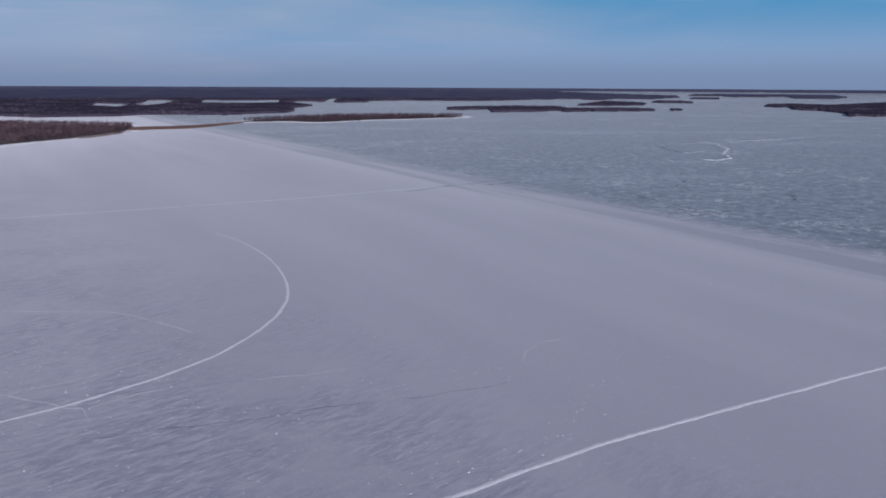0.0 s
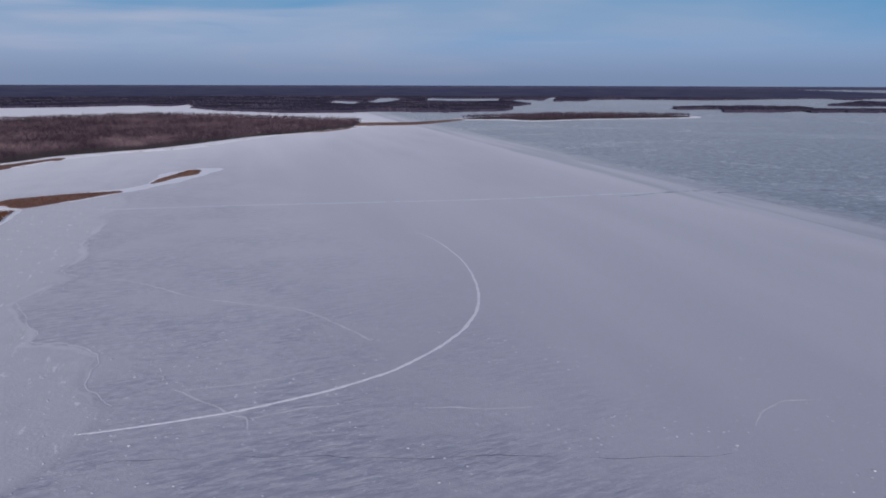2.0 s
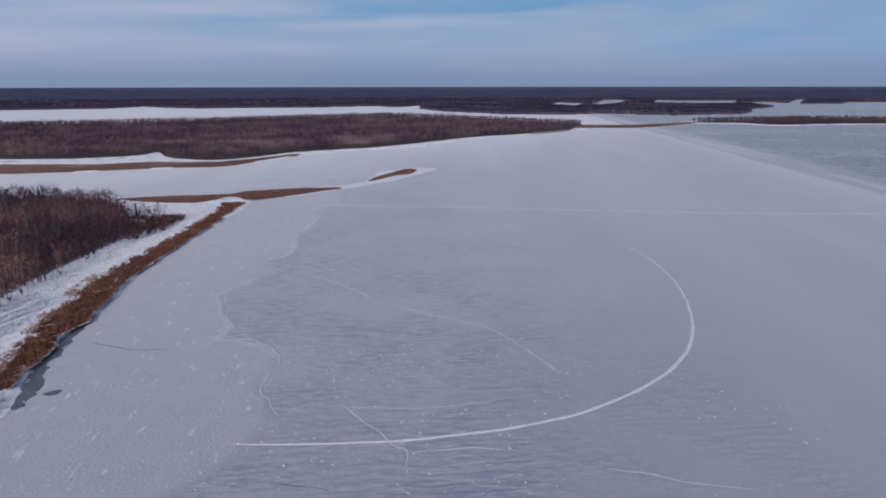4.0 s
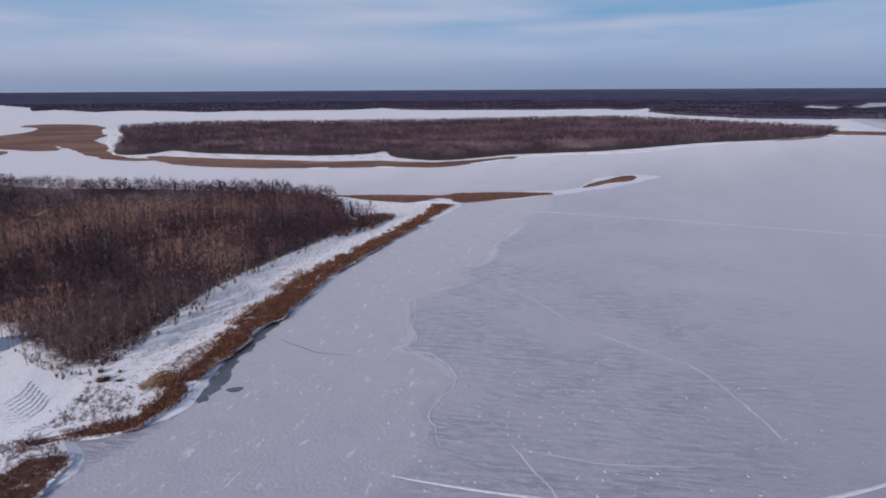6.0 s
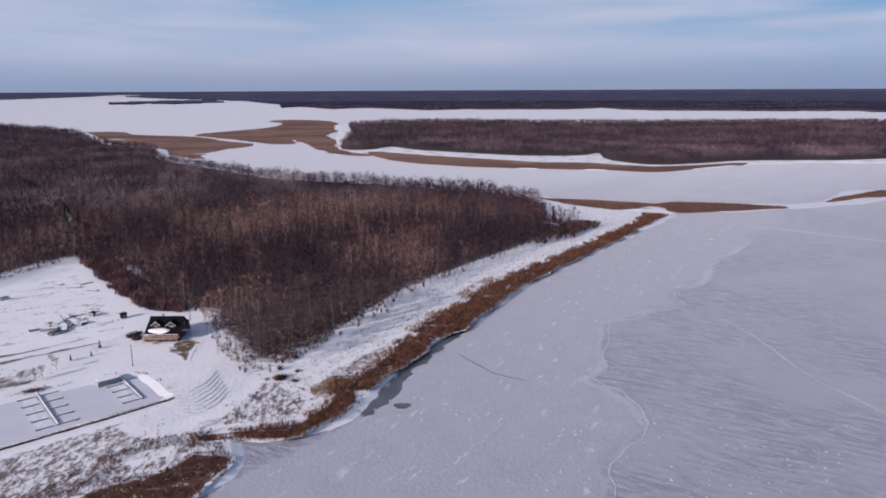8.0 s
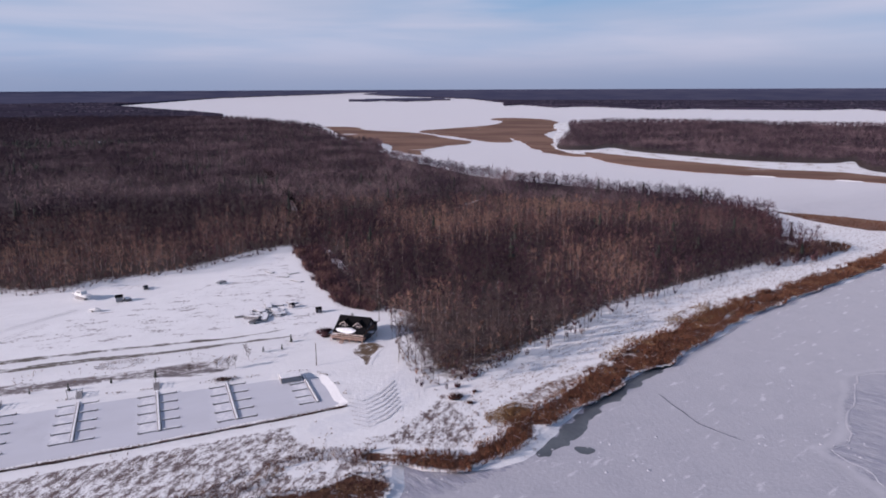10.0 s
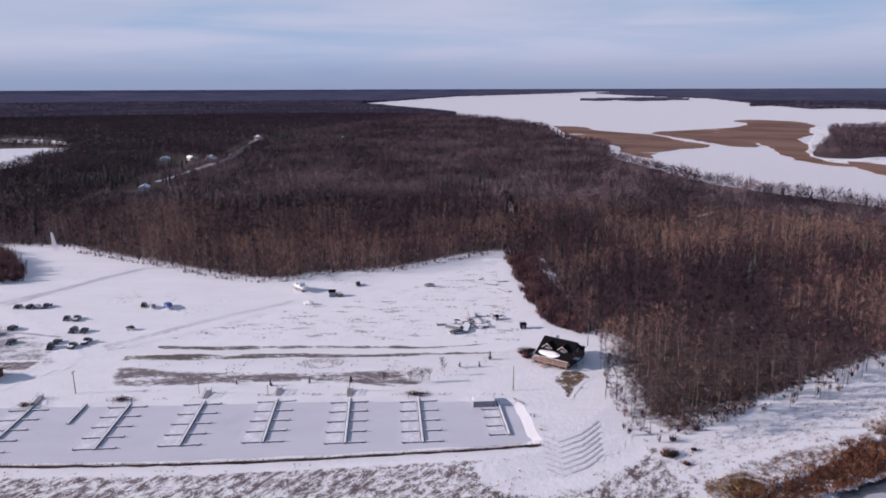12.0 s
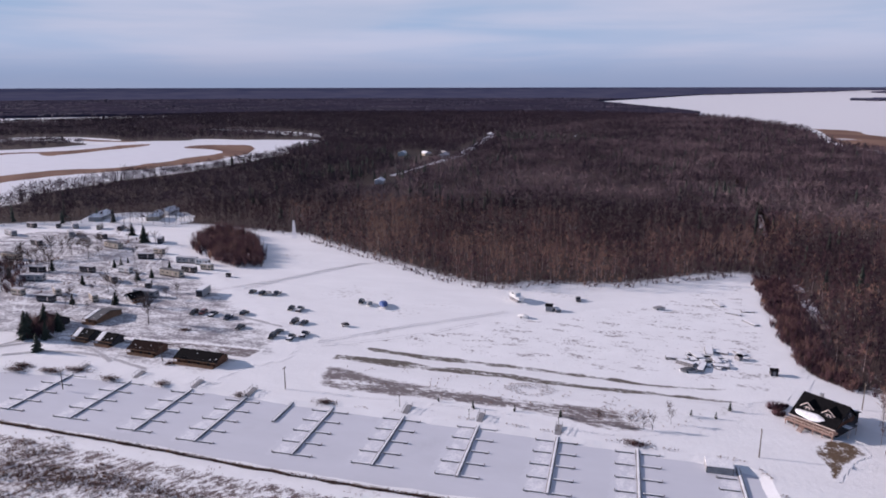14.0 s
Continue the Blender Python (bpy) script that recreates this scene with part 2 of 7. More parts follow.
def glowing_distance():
    """Forest at the horizon; the dark blue of far haze is emitted by the surface."""
    m, nt, b = material("glowing_horizon_forest", 0.95)
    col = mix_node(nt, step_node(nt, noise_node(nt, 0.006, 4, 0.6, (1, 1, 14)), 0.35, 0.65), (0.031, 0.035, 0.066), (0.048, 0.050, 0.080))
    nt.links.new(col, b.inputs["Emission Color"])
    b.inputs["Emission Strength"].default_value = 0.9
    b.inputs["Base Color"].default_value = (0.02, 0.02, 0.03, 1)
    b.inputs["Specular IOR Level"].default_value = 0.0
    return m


HORIZON = glowing_distance()
# far floor: the blue haze of distance is mixed into its base colour
FAR_FLOOR = mottled("hazed_wood_floor", (0.038, 0.034, 0.054), (0.052, 0.044, 0.066), 0.0022, 0.95, fine=0.006)
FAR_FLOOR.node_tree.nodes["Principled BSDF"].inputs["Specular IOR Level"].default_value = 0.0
def marsh():
    """Flattened sedge in tan and rust drifts, snow caught in it here and there."""
    m, nt, b = material("marsh_sedge", 0.95)
    col = mix_node(nt, step_node(nt, noise_node(nt, 0.012, 5, 0.6, (1, 0.4, 1), 20), 0.38, 0.62), (0.235, 0.140, 0.102), (0.150, 0.084, 0.063))
    col = mix_node(nt, step_node(nt, noise_node(nt, 0.05, 4, 0.6, (1, 0.3, 1), 20), 0.56, 0.72, 0.7), col, (0.14, 0.085, 0.065))
    col = mix_node(nt, step_node(nt, noise_node(nt, 0.02, 6, 0.65, (1, 0.35, 1), 20), 0.63, 0.70, 0.9), col, (0.82, 0.825, 0.85))
    nt.links.new(col, b.inputs["Base Color"])
    b.inputs["Specular IOR Level"].default_value = 0.1
    return m


MARSH_FLOOR = marsh()
REED = by_tree("dry_reed", [(0.050, 0.021, 0.017), (0.112, 0.045, 0.029), (0.185, 0.080, 0.047), (0.30, 0.18, 0.10)])
GOLD_REED = by_tree("golden_sedge", [(0.09, 0.045, 0.022), (0.17, 0.092, 0.042), (0.26, 0.155, 0.075), (0.38, 0.26, 0.14)])
BARK = by_tree("pale_bark", [(0.034, 0.023, 0.028), (0.075, 0.050, 0.053), (0.13, 0.090, 0.093), (0.37, 0.295, 0.275)])
TWIG = by_tree("bare_twigs", [(0.025, 0.013, 0.022), (0.072, 0.036, 0.046), (0.128, 0.069, 0.070), (0.27, 0.160, 0.118)])
BRUSH = by_tree("red_brush", [(0.045, 0.023, 0.022), (0.095, 0.047, 0.040), (0.15, 0.08, 0.055), (0.24, 0.15, 0.085)])
NEEDLE = per_piece("spruce_needles", [(0.012, 0.018, 0.015), (0.025, 0.034, 0.025), (0.04, 0.05, 0.035)], coarse=0.05)
# far crowns carry aerial haze as blue in their base colour
CANOPY = by_tree("hazed_canopy", [(0.030, 0.027, 0.046), (0.043, 0.037, 0.058), (0.056, 0.047, 0.070), (0.072, 0.059, 0.080)])
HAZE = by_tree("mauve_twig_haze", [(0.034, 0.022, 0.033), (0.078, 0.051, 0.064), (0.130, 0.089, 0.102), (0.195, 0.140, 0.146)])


# ---- shape helpers ----
EYE = (-45.0, 80.0, 90.0)


def warp(v):
    """Draws ground farther than 2.5 km in along its line of sight, so that the true horizon fits inside 5 km."""
    v = np.asarray(v, float)
    d = np.hypot(v[:, 0] - EYE[0], v[:, 1] - EYE[1])
    far = np.maximum(d - 2500.0, 0.0)
    s = np.where(d > 2500, (2500 + 2200 * (1 - np.exp(-far / 2200.0))) / np.maximum(d, 1), 1.0)
    return np.array(EYE) + (v - np.array(EYE)) * s[:, None]


def fast_mesh(name, verts, tris, mats, index=None, tint=None):
    me = bpy.data.meshes.new(name)
    verts, tris = np.asarray(verts, np.float32), np.asarray(tris, np.int32)
    n, k = tris.shape
    me.vertices.add(len(verts))
    me.vertices.foreach_set("co", verts.ravel())
    me.loops.add(n * k)
    me.loops.foreach_set("vertex_index", tris.ravel())
    me.polygons.add(n)
    me.polygons.foreach_set("loop_start", np.arange(0, n * k, k, dtype=np.int32))
    if index is not None:
        me.polygons.foreach_set("material_index", np.asarray(index, np.int32))
    for m in mats:
        me.materials.append(m)
    if tint is not None:
        at = me.attributes.new("tint", "FLOAT", "POINT")
        at.data.foreach_set("value", np.asarray(tint, np.float32))
    me.update(calc_edges=True)
    return me


def part(name, bm, mat, parent=None, label="", smooth=False):
    me = bpy.data.meshes.new(name)
    bm.normal_update()
    bm.to_mesh(me)
    bm.free()
    me.materials.append(mat)
    if smooth:
        me.polygons.foreach_set("use_smooth", [True] * len(me.polygons))
    ob = new(name, me)
    if parent:
        ob.parent = parent
    if label:
        ob["label"] = label
    return ob


def empty(name, label, category, group="", m=None, kind=""):
    ob = new(name)
    ob.empty_display_size = 0.5
    if m is not None:
        ob.matrix_world = m
    return tagged(ob, label, category, group, kind)


def curve_points(ctrl, step, closed=True):
    """A smooth line through a few turning points, with even steps."""
    c = np.array(ctrl, float)
    n = len(c)
    out = []
    for i in range(n if closed else n - 1):
        if closed:
            p0, p1, p2, p3 = c[i - 1], c[i], c[(i + 1) % n], c[(i + 2) % n]
        else:
            p0, p1, p2, p3 = c[max(i - 1, 0)], c[i], c[i + 1], c[min(i + 2, n - 1)]
        k = max(1, int(np.linalg.norm(p2 - p1) / step))
        t = (np.arange(k) / k)[:, None]
        out.append(0.5 * (2 * p1 + (p2 - p0) * t + (2 * p0 - 5 * p1 + 4 * p2 - p3) * t ** 2 + (3 * p1 - p0 - 3 * p2 + p3) * t ** 3))
    if not closed:
        out.append(c[-1:])
    return np.concatenate(out)


def ragged(line, amount, size, seed=0.0):
    """The line with natural bays and points of about that size."""
    out = np.array(line, float)
    for i, (x, y) in enumerate(line):
        a = noise.noise((x / size, y / size, seed)) + 0.5 * noise.noise((x / size * 2.7, y / size * 2.7, seed + 5))
        b = noise.noise((x / size, y / size, seed + 9)) + 0.5 * noise.noise((x / size * 2.7, y / size * 2.7, seed + 14))
        out[i] += (a * amount, b * amount)
    return out


def inside(px, py, line):
    line = np.asarray(line)
    hit = np.zeros(px.shape, bool)
    x1, y1 = line[-1]
    for x2, y2 in line:
        if y1 != y2:
            hit ^= ((y1 > py) != (y2 > py)) & (px < (x2 - x1) * (py - y1) / (y2 - y1) + x1)
        x1, y1 = x2, y2
    return hit


def slab(name, line, top, mat, label, category="ground", slope=1.0, low=-0.15, hole=None, kind="structure"):
    """Ground with a sloping edge along the line; hole: a second line cut out of it."""
    from mathutils.geometry import tessellate_polygon
    loops = [np.asarray(line)] + ([np.asarray(hole)] if hole is not None else [])
    flat = [[Vector((x, y, 0)) for x, y in lp] for lp in loops]
    verts, faces, start = [], [], 0
    tris = tessellate_polygon(flat)
    for lp in loops:
        verts += [(x, y, top) for x, y in lp]
    faces += [t for t in tris]
    base = 0
    for li, lp in enumerate(loops):
        n = len(lp)
        area = 0.5 * np.sum(lp[:, 0] * np.roll(lp[:, 1], -1) - np.roll(lp[:, 0], -1) * lp[:, 1])
        tan = np.roll(lp, -1, 0) - np.roll(lp, 1, 0)
        nor = np.stack([tan[:, 1], -tan[:, 0]], 1) / np.maximum(np.linalg.norm(tan, axis=1), 1e-6)[:, None]
        sign = (1 if area > 0 else -1) * (1 if li == 0 else -1)
        out = lp + nor * slope * sign
        o = len(verts)
        verts += [(x, y, low) for x, y in out]
        for i in range(n):
            j = (i + 1) % n
            faces += [(base + i, base + j, o + j), (base + i, o + j, o + i)]
        base += n
    me = bpy.data.meshes.new(name)
    me.from_pydata(verts, [], [tuple(f) for f in faces])
    me.materials.append(mat)
    bm = bmesh.new()
    bm.from_mesh(me)
    bmesh.ops.recalc_face_normals(bm, faces=bm.faces)
    if sum(f.normal.z * f.calc_area() for f in bm.faces) < 0:
        bmesh.ops.reverse_faces(bm, faces=bm.faces)
    bm.to_mesh(me)
    bm.free()
    return tagged(new(name, me), label, category, kind=kind)


def spikes(a, b, w, sides=3):
    """Tapering rods from the points a to the points b, w wide at the foot."""
    a, b = np.asarray(a, float), np.asarray(b, float)
    w = np.broadcast_to(np.asarray(w, float), (len(a),))
    d = b - a
    d /= np.linalg.norm(d, axis=1)[:, None]
    ref = np.where(np.abs(d[:, 2:3]) > 0.9, np.array([[1.0, 0, 0]]), np.array([[0, 0, 1.0]]))
    u = np.cross(d, ref)
    u /= np.linalg.norm(u, axis=1)[:, None]
    v = np.cross(d, u)
    ring = [a + (u * math.cos(2 * math.pi * k / sides) + v * math.sin(2 * math.pi * k / sides)) * w[:, None] * 0.5 for k in range(sides)]
    verts = np.stack(ring + [b], 1).reshape(-1, 3)
    base = np.arange(len(a))[:, None] * (sides + 1)
    tris = np.concatenate([np.stack([base[:, 0] + k, base[:, 0] + (k + 1) % sides, base[:, 0] + sides], 1) for k in range(sides)])
    return verts, tris


def join(*bits):
    """Joins (verts, tris, material index) bits into one set of arrays."""
    vs, ts, ms, o = [], [], [], 0
    for v, t, m in bits:
        vs.append(v)
        ts.append(t + o)
        ms.append(np.full(len(t), m))
        o += len(v)
    return np.concatenate(vs), np.concatenate(ts), np.concatenate(ms)


def blades(a, b, w, r):
    """Flat tapering twigs from the points a to the points b, each turned its own way."""
    a, b = np.asarray(a, float), np.asarray(b, float)
    side = np.cross(b - a, r.normal(0, 1, (len(a), 3)))
    side *= (np.broadcast_to(w, (len(a),)) * 0.5 / np.maximum(np.linalg.norm(side, axis=1), 1e-6))[:, None]
    return np.stack([a - side, a + side, b], 1).reshape(-1, 3), np.arange(len(a) * 3).reshape(-1, 3)


def bare_tree(seed, limbs, twigs, h=13.5, width=0.24, twig=0.13, crown=2.0, reach=0.8):
    """A leafless aspen: slim bent trunk, rising limbs and a haze of twigs, as arrays."""
    r = np.random.RandomState(seed)
    bend = r.normal(0, 0.55, 2)

    def on_trunk(f):
        f = np.atleast_1d(f)
        return np.stack([bend[0] * f ** 2, bend[1] * f ** 2, h * f], 1)
    f = np.sort(r.uniform(0.30, 0.92, limbs))
    a = on_trunk(f)
    ang = r.uniform(0, 6.283, limbs)
    ln = (1.12 - 0.75 * f) * crown * r.uniform(0.7, 1.5, limbs)
    b = a + np.stack([np.cos(ang) * ln, np.sin(ang) * ln, ln * r.uniform(0.6, 1.5, limbs)], 1)
    b[:, 2] = np.minimum(b[:, 2], h * 1.0)
    g = r.randint(0, limbs, twigs)
    s = r.uniform(0.2, 1.0, twigs)[:, None]
    c = a[g] + (b[g] - a[g]) * s
    d = c + np.stack([r.normal(0, reach, twigs), r.normal(0, reach, twigs), r.normal(0.75, 0.65, twigs)], 1)
    low = spikes(on_trunk(0.0), on_trunk(0.62), width)
    high = spikes(on_trunk(0.3), on_trunk(0.97), width * 0.62)
    return join((*low, 0), (*high, 0), (*spikes(a, b, width * 0.4), 1), (*blades(c, d, twig, r), 1))


def haze(seed, twigs=34, wide=0.035, reach=0.17, lowest=0.25):
    """A soft round crown of bare twigs one metre high, for trees too far off to show a branch."""
    r = np.random.RandomState(seed)
    v = r.normal(0, 1, (twigs, 3))
    v *= (r.uniform(0.25, 1.0, twigs) ** 0.5 / np.linalg.norm(v, axis=1))[:, None]
    mid = (1.0 + lowest) / 2
    a = np.stack([v[:, 0] * 0.22, v[:, 1] * 0.22, mid + v[:, 2] * (1.0 - lowest) * 0.42], 1)
    b = a + np.stack([v[:, 0] * 0.08 + r.normal(0, reach * 0.5, twigs), v[:, 1] * 0.08 + r.normal(0, reach * 0.5, twigs), r.normal(reach * 0.45, reach * 0.5, twigs)], 1)
    stem = spikes(np.zeros((1, 3)), np.array([[0, 0, 0.85]]), wide * 0.35)
    return join((*stem, 0), (*blades(a, b, wide, r), 0))


def spruce(seed, h=12.0, tiers=5, sides=6):
    r = np.random.RandomState(seed)
    vs, ts, o = [], [], 0
    for k in range(tiers):
        f0 = 0.1 + 0.85 * k / tiers
        f1 = min(1.0, f0 + 1.5 / tiers)
        rad = h * 0.17 * (1 - f0) + 0.15
        ang = np.arange(sides) / sides * 6.283 + r.uniform(0, 1)
        rr = rad * r.uniform(0.7, 1.2, sides)
        ring = np.stack([np.cos(ang) * rr, np.sin(ang) * rr, np.full(sides, h * f0) - rr * 0.25], 1)
        vs.append(np.concatenate([ring, [[0, 0, h * f1]]]))
        ts.append(np.array([(o + i, o + (i + 1) % sides, o + sides) for i in range(sides)]))
        o += sides + 1
    return np.concatenate(vs), np.concatenate(ts), np.zeros(sides * tiers, int)


def tuft(seed, rods=5, wide=0.16, low=0.12):
    """A brushy far crown one metre high: fat tapering sprays that fan out from a short stem."""
    r = np.random.RandomState(seed)
    ang = np.arange(rods) / rods * 6.283 + r.uniform(-0.5, 0.5, rods)
    out = r.uniform(0.10, 0.34, rods)
    a = np.stack([np.cos(ang) * out * 0.45, np.sin(ang) * out * 0.45, r.uniform(low, low + 0.35, rods)], 1)
    b = np.stack([np.cos(ang) * out, np.sin(ang) * out, r.uniform(0.65, 1.0, rods)], 1)
    stem = spikes(np.zeros((1, 3)), np.array([[0, 0, 0.7]]), wide * 0.35)
    return join((*stem, 0), (*spikes(a, b, wide), 0))


def mound(seed, sides=5):
    """An uneven far crown, about one metre across and one high."""
    r = np.random.RandomState(seed)
    ang = np.arange(sides) / sides * 6.283
    lo = np.stack([np.cos(ang) * 0.5, np.sin(ang) * 0.5, np.zeros(sides)], 1)
    hi = np.stack([np.cos(ang) * 0.45 * r.uniform(0.4, 1.2, sides), np.sin(ang) * 0.45 * r.uniform(0.4, 1.2, sides), r.uniform(0.45, 0.95, sides)], 1)
    v = np.concatenate([lo, hi, [[r.normal(0, 0.15), r.normal(0, 0.15), 0.8]]])
    t = []
    for i in range(sides):
        j = (i + 1) % sides
        t += [(i, j, sides + j), (i, sides + j, sides + i), (sides + i, sides + j, 2 * sides)]
    return v, np.array(t), np.zeros(len(t), int)


def scatter(kinds, pos, size, wide, seed, tint=None):
    """Copies of the kinds, turned and sized, at the places pos, joined into arrays; tint: one value for each copy."""
    r = np.random.RandomState(seed)
    pick = r.randint(0, len(kinds), len(pos))
    turn = r.uniform(0, 6.283, len(pos))
    if tint is None:
        tint = r.uniform(0.1, 0.9, len(pos))
    bits, o = [], 0
    for k, (v, t, m) in enumerate(kinds):
        sel = pick == k
        if not sel.any():
            continue
        c, s = np.cos(turn[sel])[:, None], np.sin(turn[sel])[:, None]
        w = wide[sel][:, None]
        x = (v[None, :, 0] * c - v[None, :, 1] * s) * w + pos[sel, 0:1]
        y = (v[None, :, 0] * s + v[None, :, 1] * c) * w + pos[sel, 1:2]
        z = v[None, :, 2] * size[sel][:, None] + pos[sel, 2:3]
        cnt = sel.sum()
        tt_ = (t[None] + (np.arange(cnt) * len(v))[:, None, None]).reshape(-1, 3) + o
        bits.append((np.stack([x, y, z], -1).reshape(-1, 3), tt_, np.tile(m, cnt), np.repeat(tint[sel], len(v))))
        o += cnt * len(v)
    return tuple(np.concatenate([b[i] for b in bits]) for i in range(4))


def spots(line, gap, seed, keep=1.0):
    """Uneven places inside the line, about gap metres apart."""
    line = np.asarray(line)
    r = np.random.RandomState(seed)
    x0, y0 = line.min(0)
    x1, y1 = line.max(0)
    gx, gy = np.meshgrid(np.arange(x0, x1, gap), np.arange(y0, y1, gap))
    p = np.stack([gx.ravel(), gy.ravel()], 1) + r.uniform(-0.48, 0.48, (gx.size, 2)) * gap
    p = p[inside(p[:, 0], p[:, 1], line)]
    return p[r.uniform(0, 1, len(p)) < keep]


def edge_distance(p, line, fades=None):
    best = np.full(len(p), 1e9)
    a = np.asarray(line)
    soft = np.ones(len(a), bool) if fades is None else fades(a)
    for p0, p1, use in zip(a, np.roll(a, -1, 0), soft):
        if not use:
            continue
        d = p1 - p0
        t = np.clip(((p - p0) @ d) / max(d @ d, 1e-9), 0, 1)
        best = np.minimum(best, np.linalg.norm(p - (p0 + t[:, None] * d), axis=1))
    return best


def from_eye(p):
    return np.hypot(p[:, 0] - EYE[0], p[:, 1] - EYE[1])


def band(ctrl, width):
    """The outline of a strip along a line."""
    c = curve_points(ctrl, 4.0, False)
    w = np.interp(np.linspace(0, 1, len(c)), np.linspace(0, 1, len(np.atleast_1d(width))), np.atleast_1d(width)) / 2
    t = np.gradient(c, axis=0)
    n = np.stack([-t[:, 1], t[:, 0]], 1) / np.linalg.norm(t, axis=1)[:, None]
    return np.concatenate([c + n * w[:, None], (c - n * w[:, None])[::-1]])


# ---- the lake: one sheet to the horizon ----
def frozen_lake():
    rings = np.concatenate([[60, 150, 300, 600, 1000, 1500, 2000], np.linspace(2500, 6000, 18), [6500, 7000, 7600, 8500, 9500, 10500, 12000, 14000, 15500]])
    seg = 480
    ang = np.arange(seg) / seg * 2 * math.pi
    v = [[EYE[0], EYE[1], 0]]
    for d in rings:
        v += [[EYE[0] + d * math.cos(a), EYE[1] + d * math.sin(a), 0] for a in ang]
    faces = [(0, 1 + i, 1 + (i + 1) % seg) for i in range(seg)]
    for k in range(len(rings) - 1):
        o = 1 + k * seg
        for i in range(seg):
            j = (i + 1) % seg
            faces += [(o + i, o + seg + i, o + seg + j), (o + i, o + seg + j, o + j)]
    me = fast_mesh("frozen_lake", warp(v), faces, [ICE])
    tagged(new("frozen_lake", me), "frozen lake with wind-dusted grey ice and bare blue ice beyond", "ice", kind="structure")


frozen_lake()

# ---- land: turning points of the shores, in metres ----
MARINA_U, MARINA_V = Vector((0.933, 0.36, 0)), Vector((-0.30, 0.954, 0))
BASIN = ragged(curve_points([(-197, -124), (-222, -62), (-235, -23), (-256, 39), (-268, 84), (-262, 92), (-249, 97), (-242, 97), (-232, 73), (-214, 29),
                             (-201, -9), (-190, -45), (-177, -85), (-165, -125), (-178, -135)], 3.0), 0.8, 9)
MAIN_SHORE = [(-558, 386), (-500, 398), (-468, 432), (-448, 428), (-411, 375), (-374, 323), (-331, 262), (-288, 215), (-266, 188), (-245, 167),
              (-227, 153), (-214, 143), (-210, 132), (-211, 122), (-214, 112), (-202, 114), (-188, 102), (-174, 60), (-162, 0), (-142, -120),
              (-135, -260), (-150, -420), (-180, -700), (-230, -1150), (-400, -1750), (-1000, -2200), (-1700, -1800), (-2300, -1000), (-2300, -500),
              (-1908, -202), (-1750, -104), (-1363, -15), (-1200, 70), (-1030, 85), (-842, 160), (-765, 200), (-671, 300), (-590, 365)]
MAIN = ragged(curve_points(MAIN_SHORE, 4.0), 2.0, 14)
slab("ground", MAIN, 0.55, SNOW, "snow-covered shore land with a trodden clearing", slope=3.6, hole=BASIN)
slab("basin_ice", BASIN, 0.03, BASIN_ICE, "smooth snow-dusted ice in the dug boat basin", "ice", slope=0.4)

PENINSULA_SHORE = [(-1096, 322), (-953, 372), (-799, 430), (-737, 505), (-685, 612), (-698, 729), (-690, 811), (-654, 900), (-660, 1038), (-664, 1190), (-640, 1284), (-630, 1392),
                   (-628, 1470), (-660, 1570), (-700, 1680), (-953, 1790), (-1353, 1850), (-1500, 1650), (-1640, 1250), (-1760, 1000), (-1950, 820), (-1900, 500), (-1500, 400)]
PENINSULA = ragged(curve_points(PENINSULA_SHORE, 8.0), 5, 40)
slab("far_bank", PENINSULA, 0.6, SNOW_SHORE, "snowy far shore around a wooded peninsula", slope=2)

ISLE = ragged(curve_points([(-532, 1811), (-416, 1850), (-316, 1818), (-207, 1946), (-73, 2043), (75, 2168), (53, 2266), (-152, 2263), (-321, 2202), (-437, 2093), (-520, 1931)], 8), 6, 40)
slab("island_bank", ISLE, 0.6, SNOW_SHORE, "snowy bank of a low wooded island", slope=2)
CAUSEWAY = ragged(curve_points([(-652, 1480), (-620, 1521), (-571, 1540), (-532, 1623), (-512, 1758), (-505, 1850), (-530, 1850), (-560, 1740), (-605, 1660), (-690, 1598)], 8), 3, 30)
slab("reed_causeway", CAUSEWAY, 0.7, MARSH_FLOOR, "narrow spit of tawny reeds between wooded shores", "reeds", slope=2)

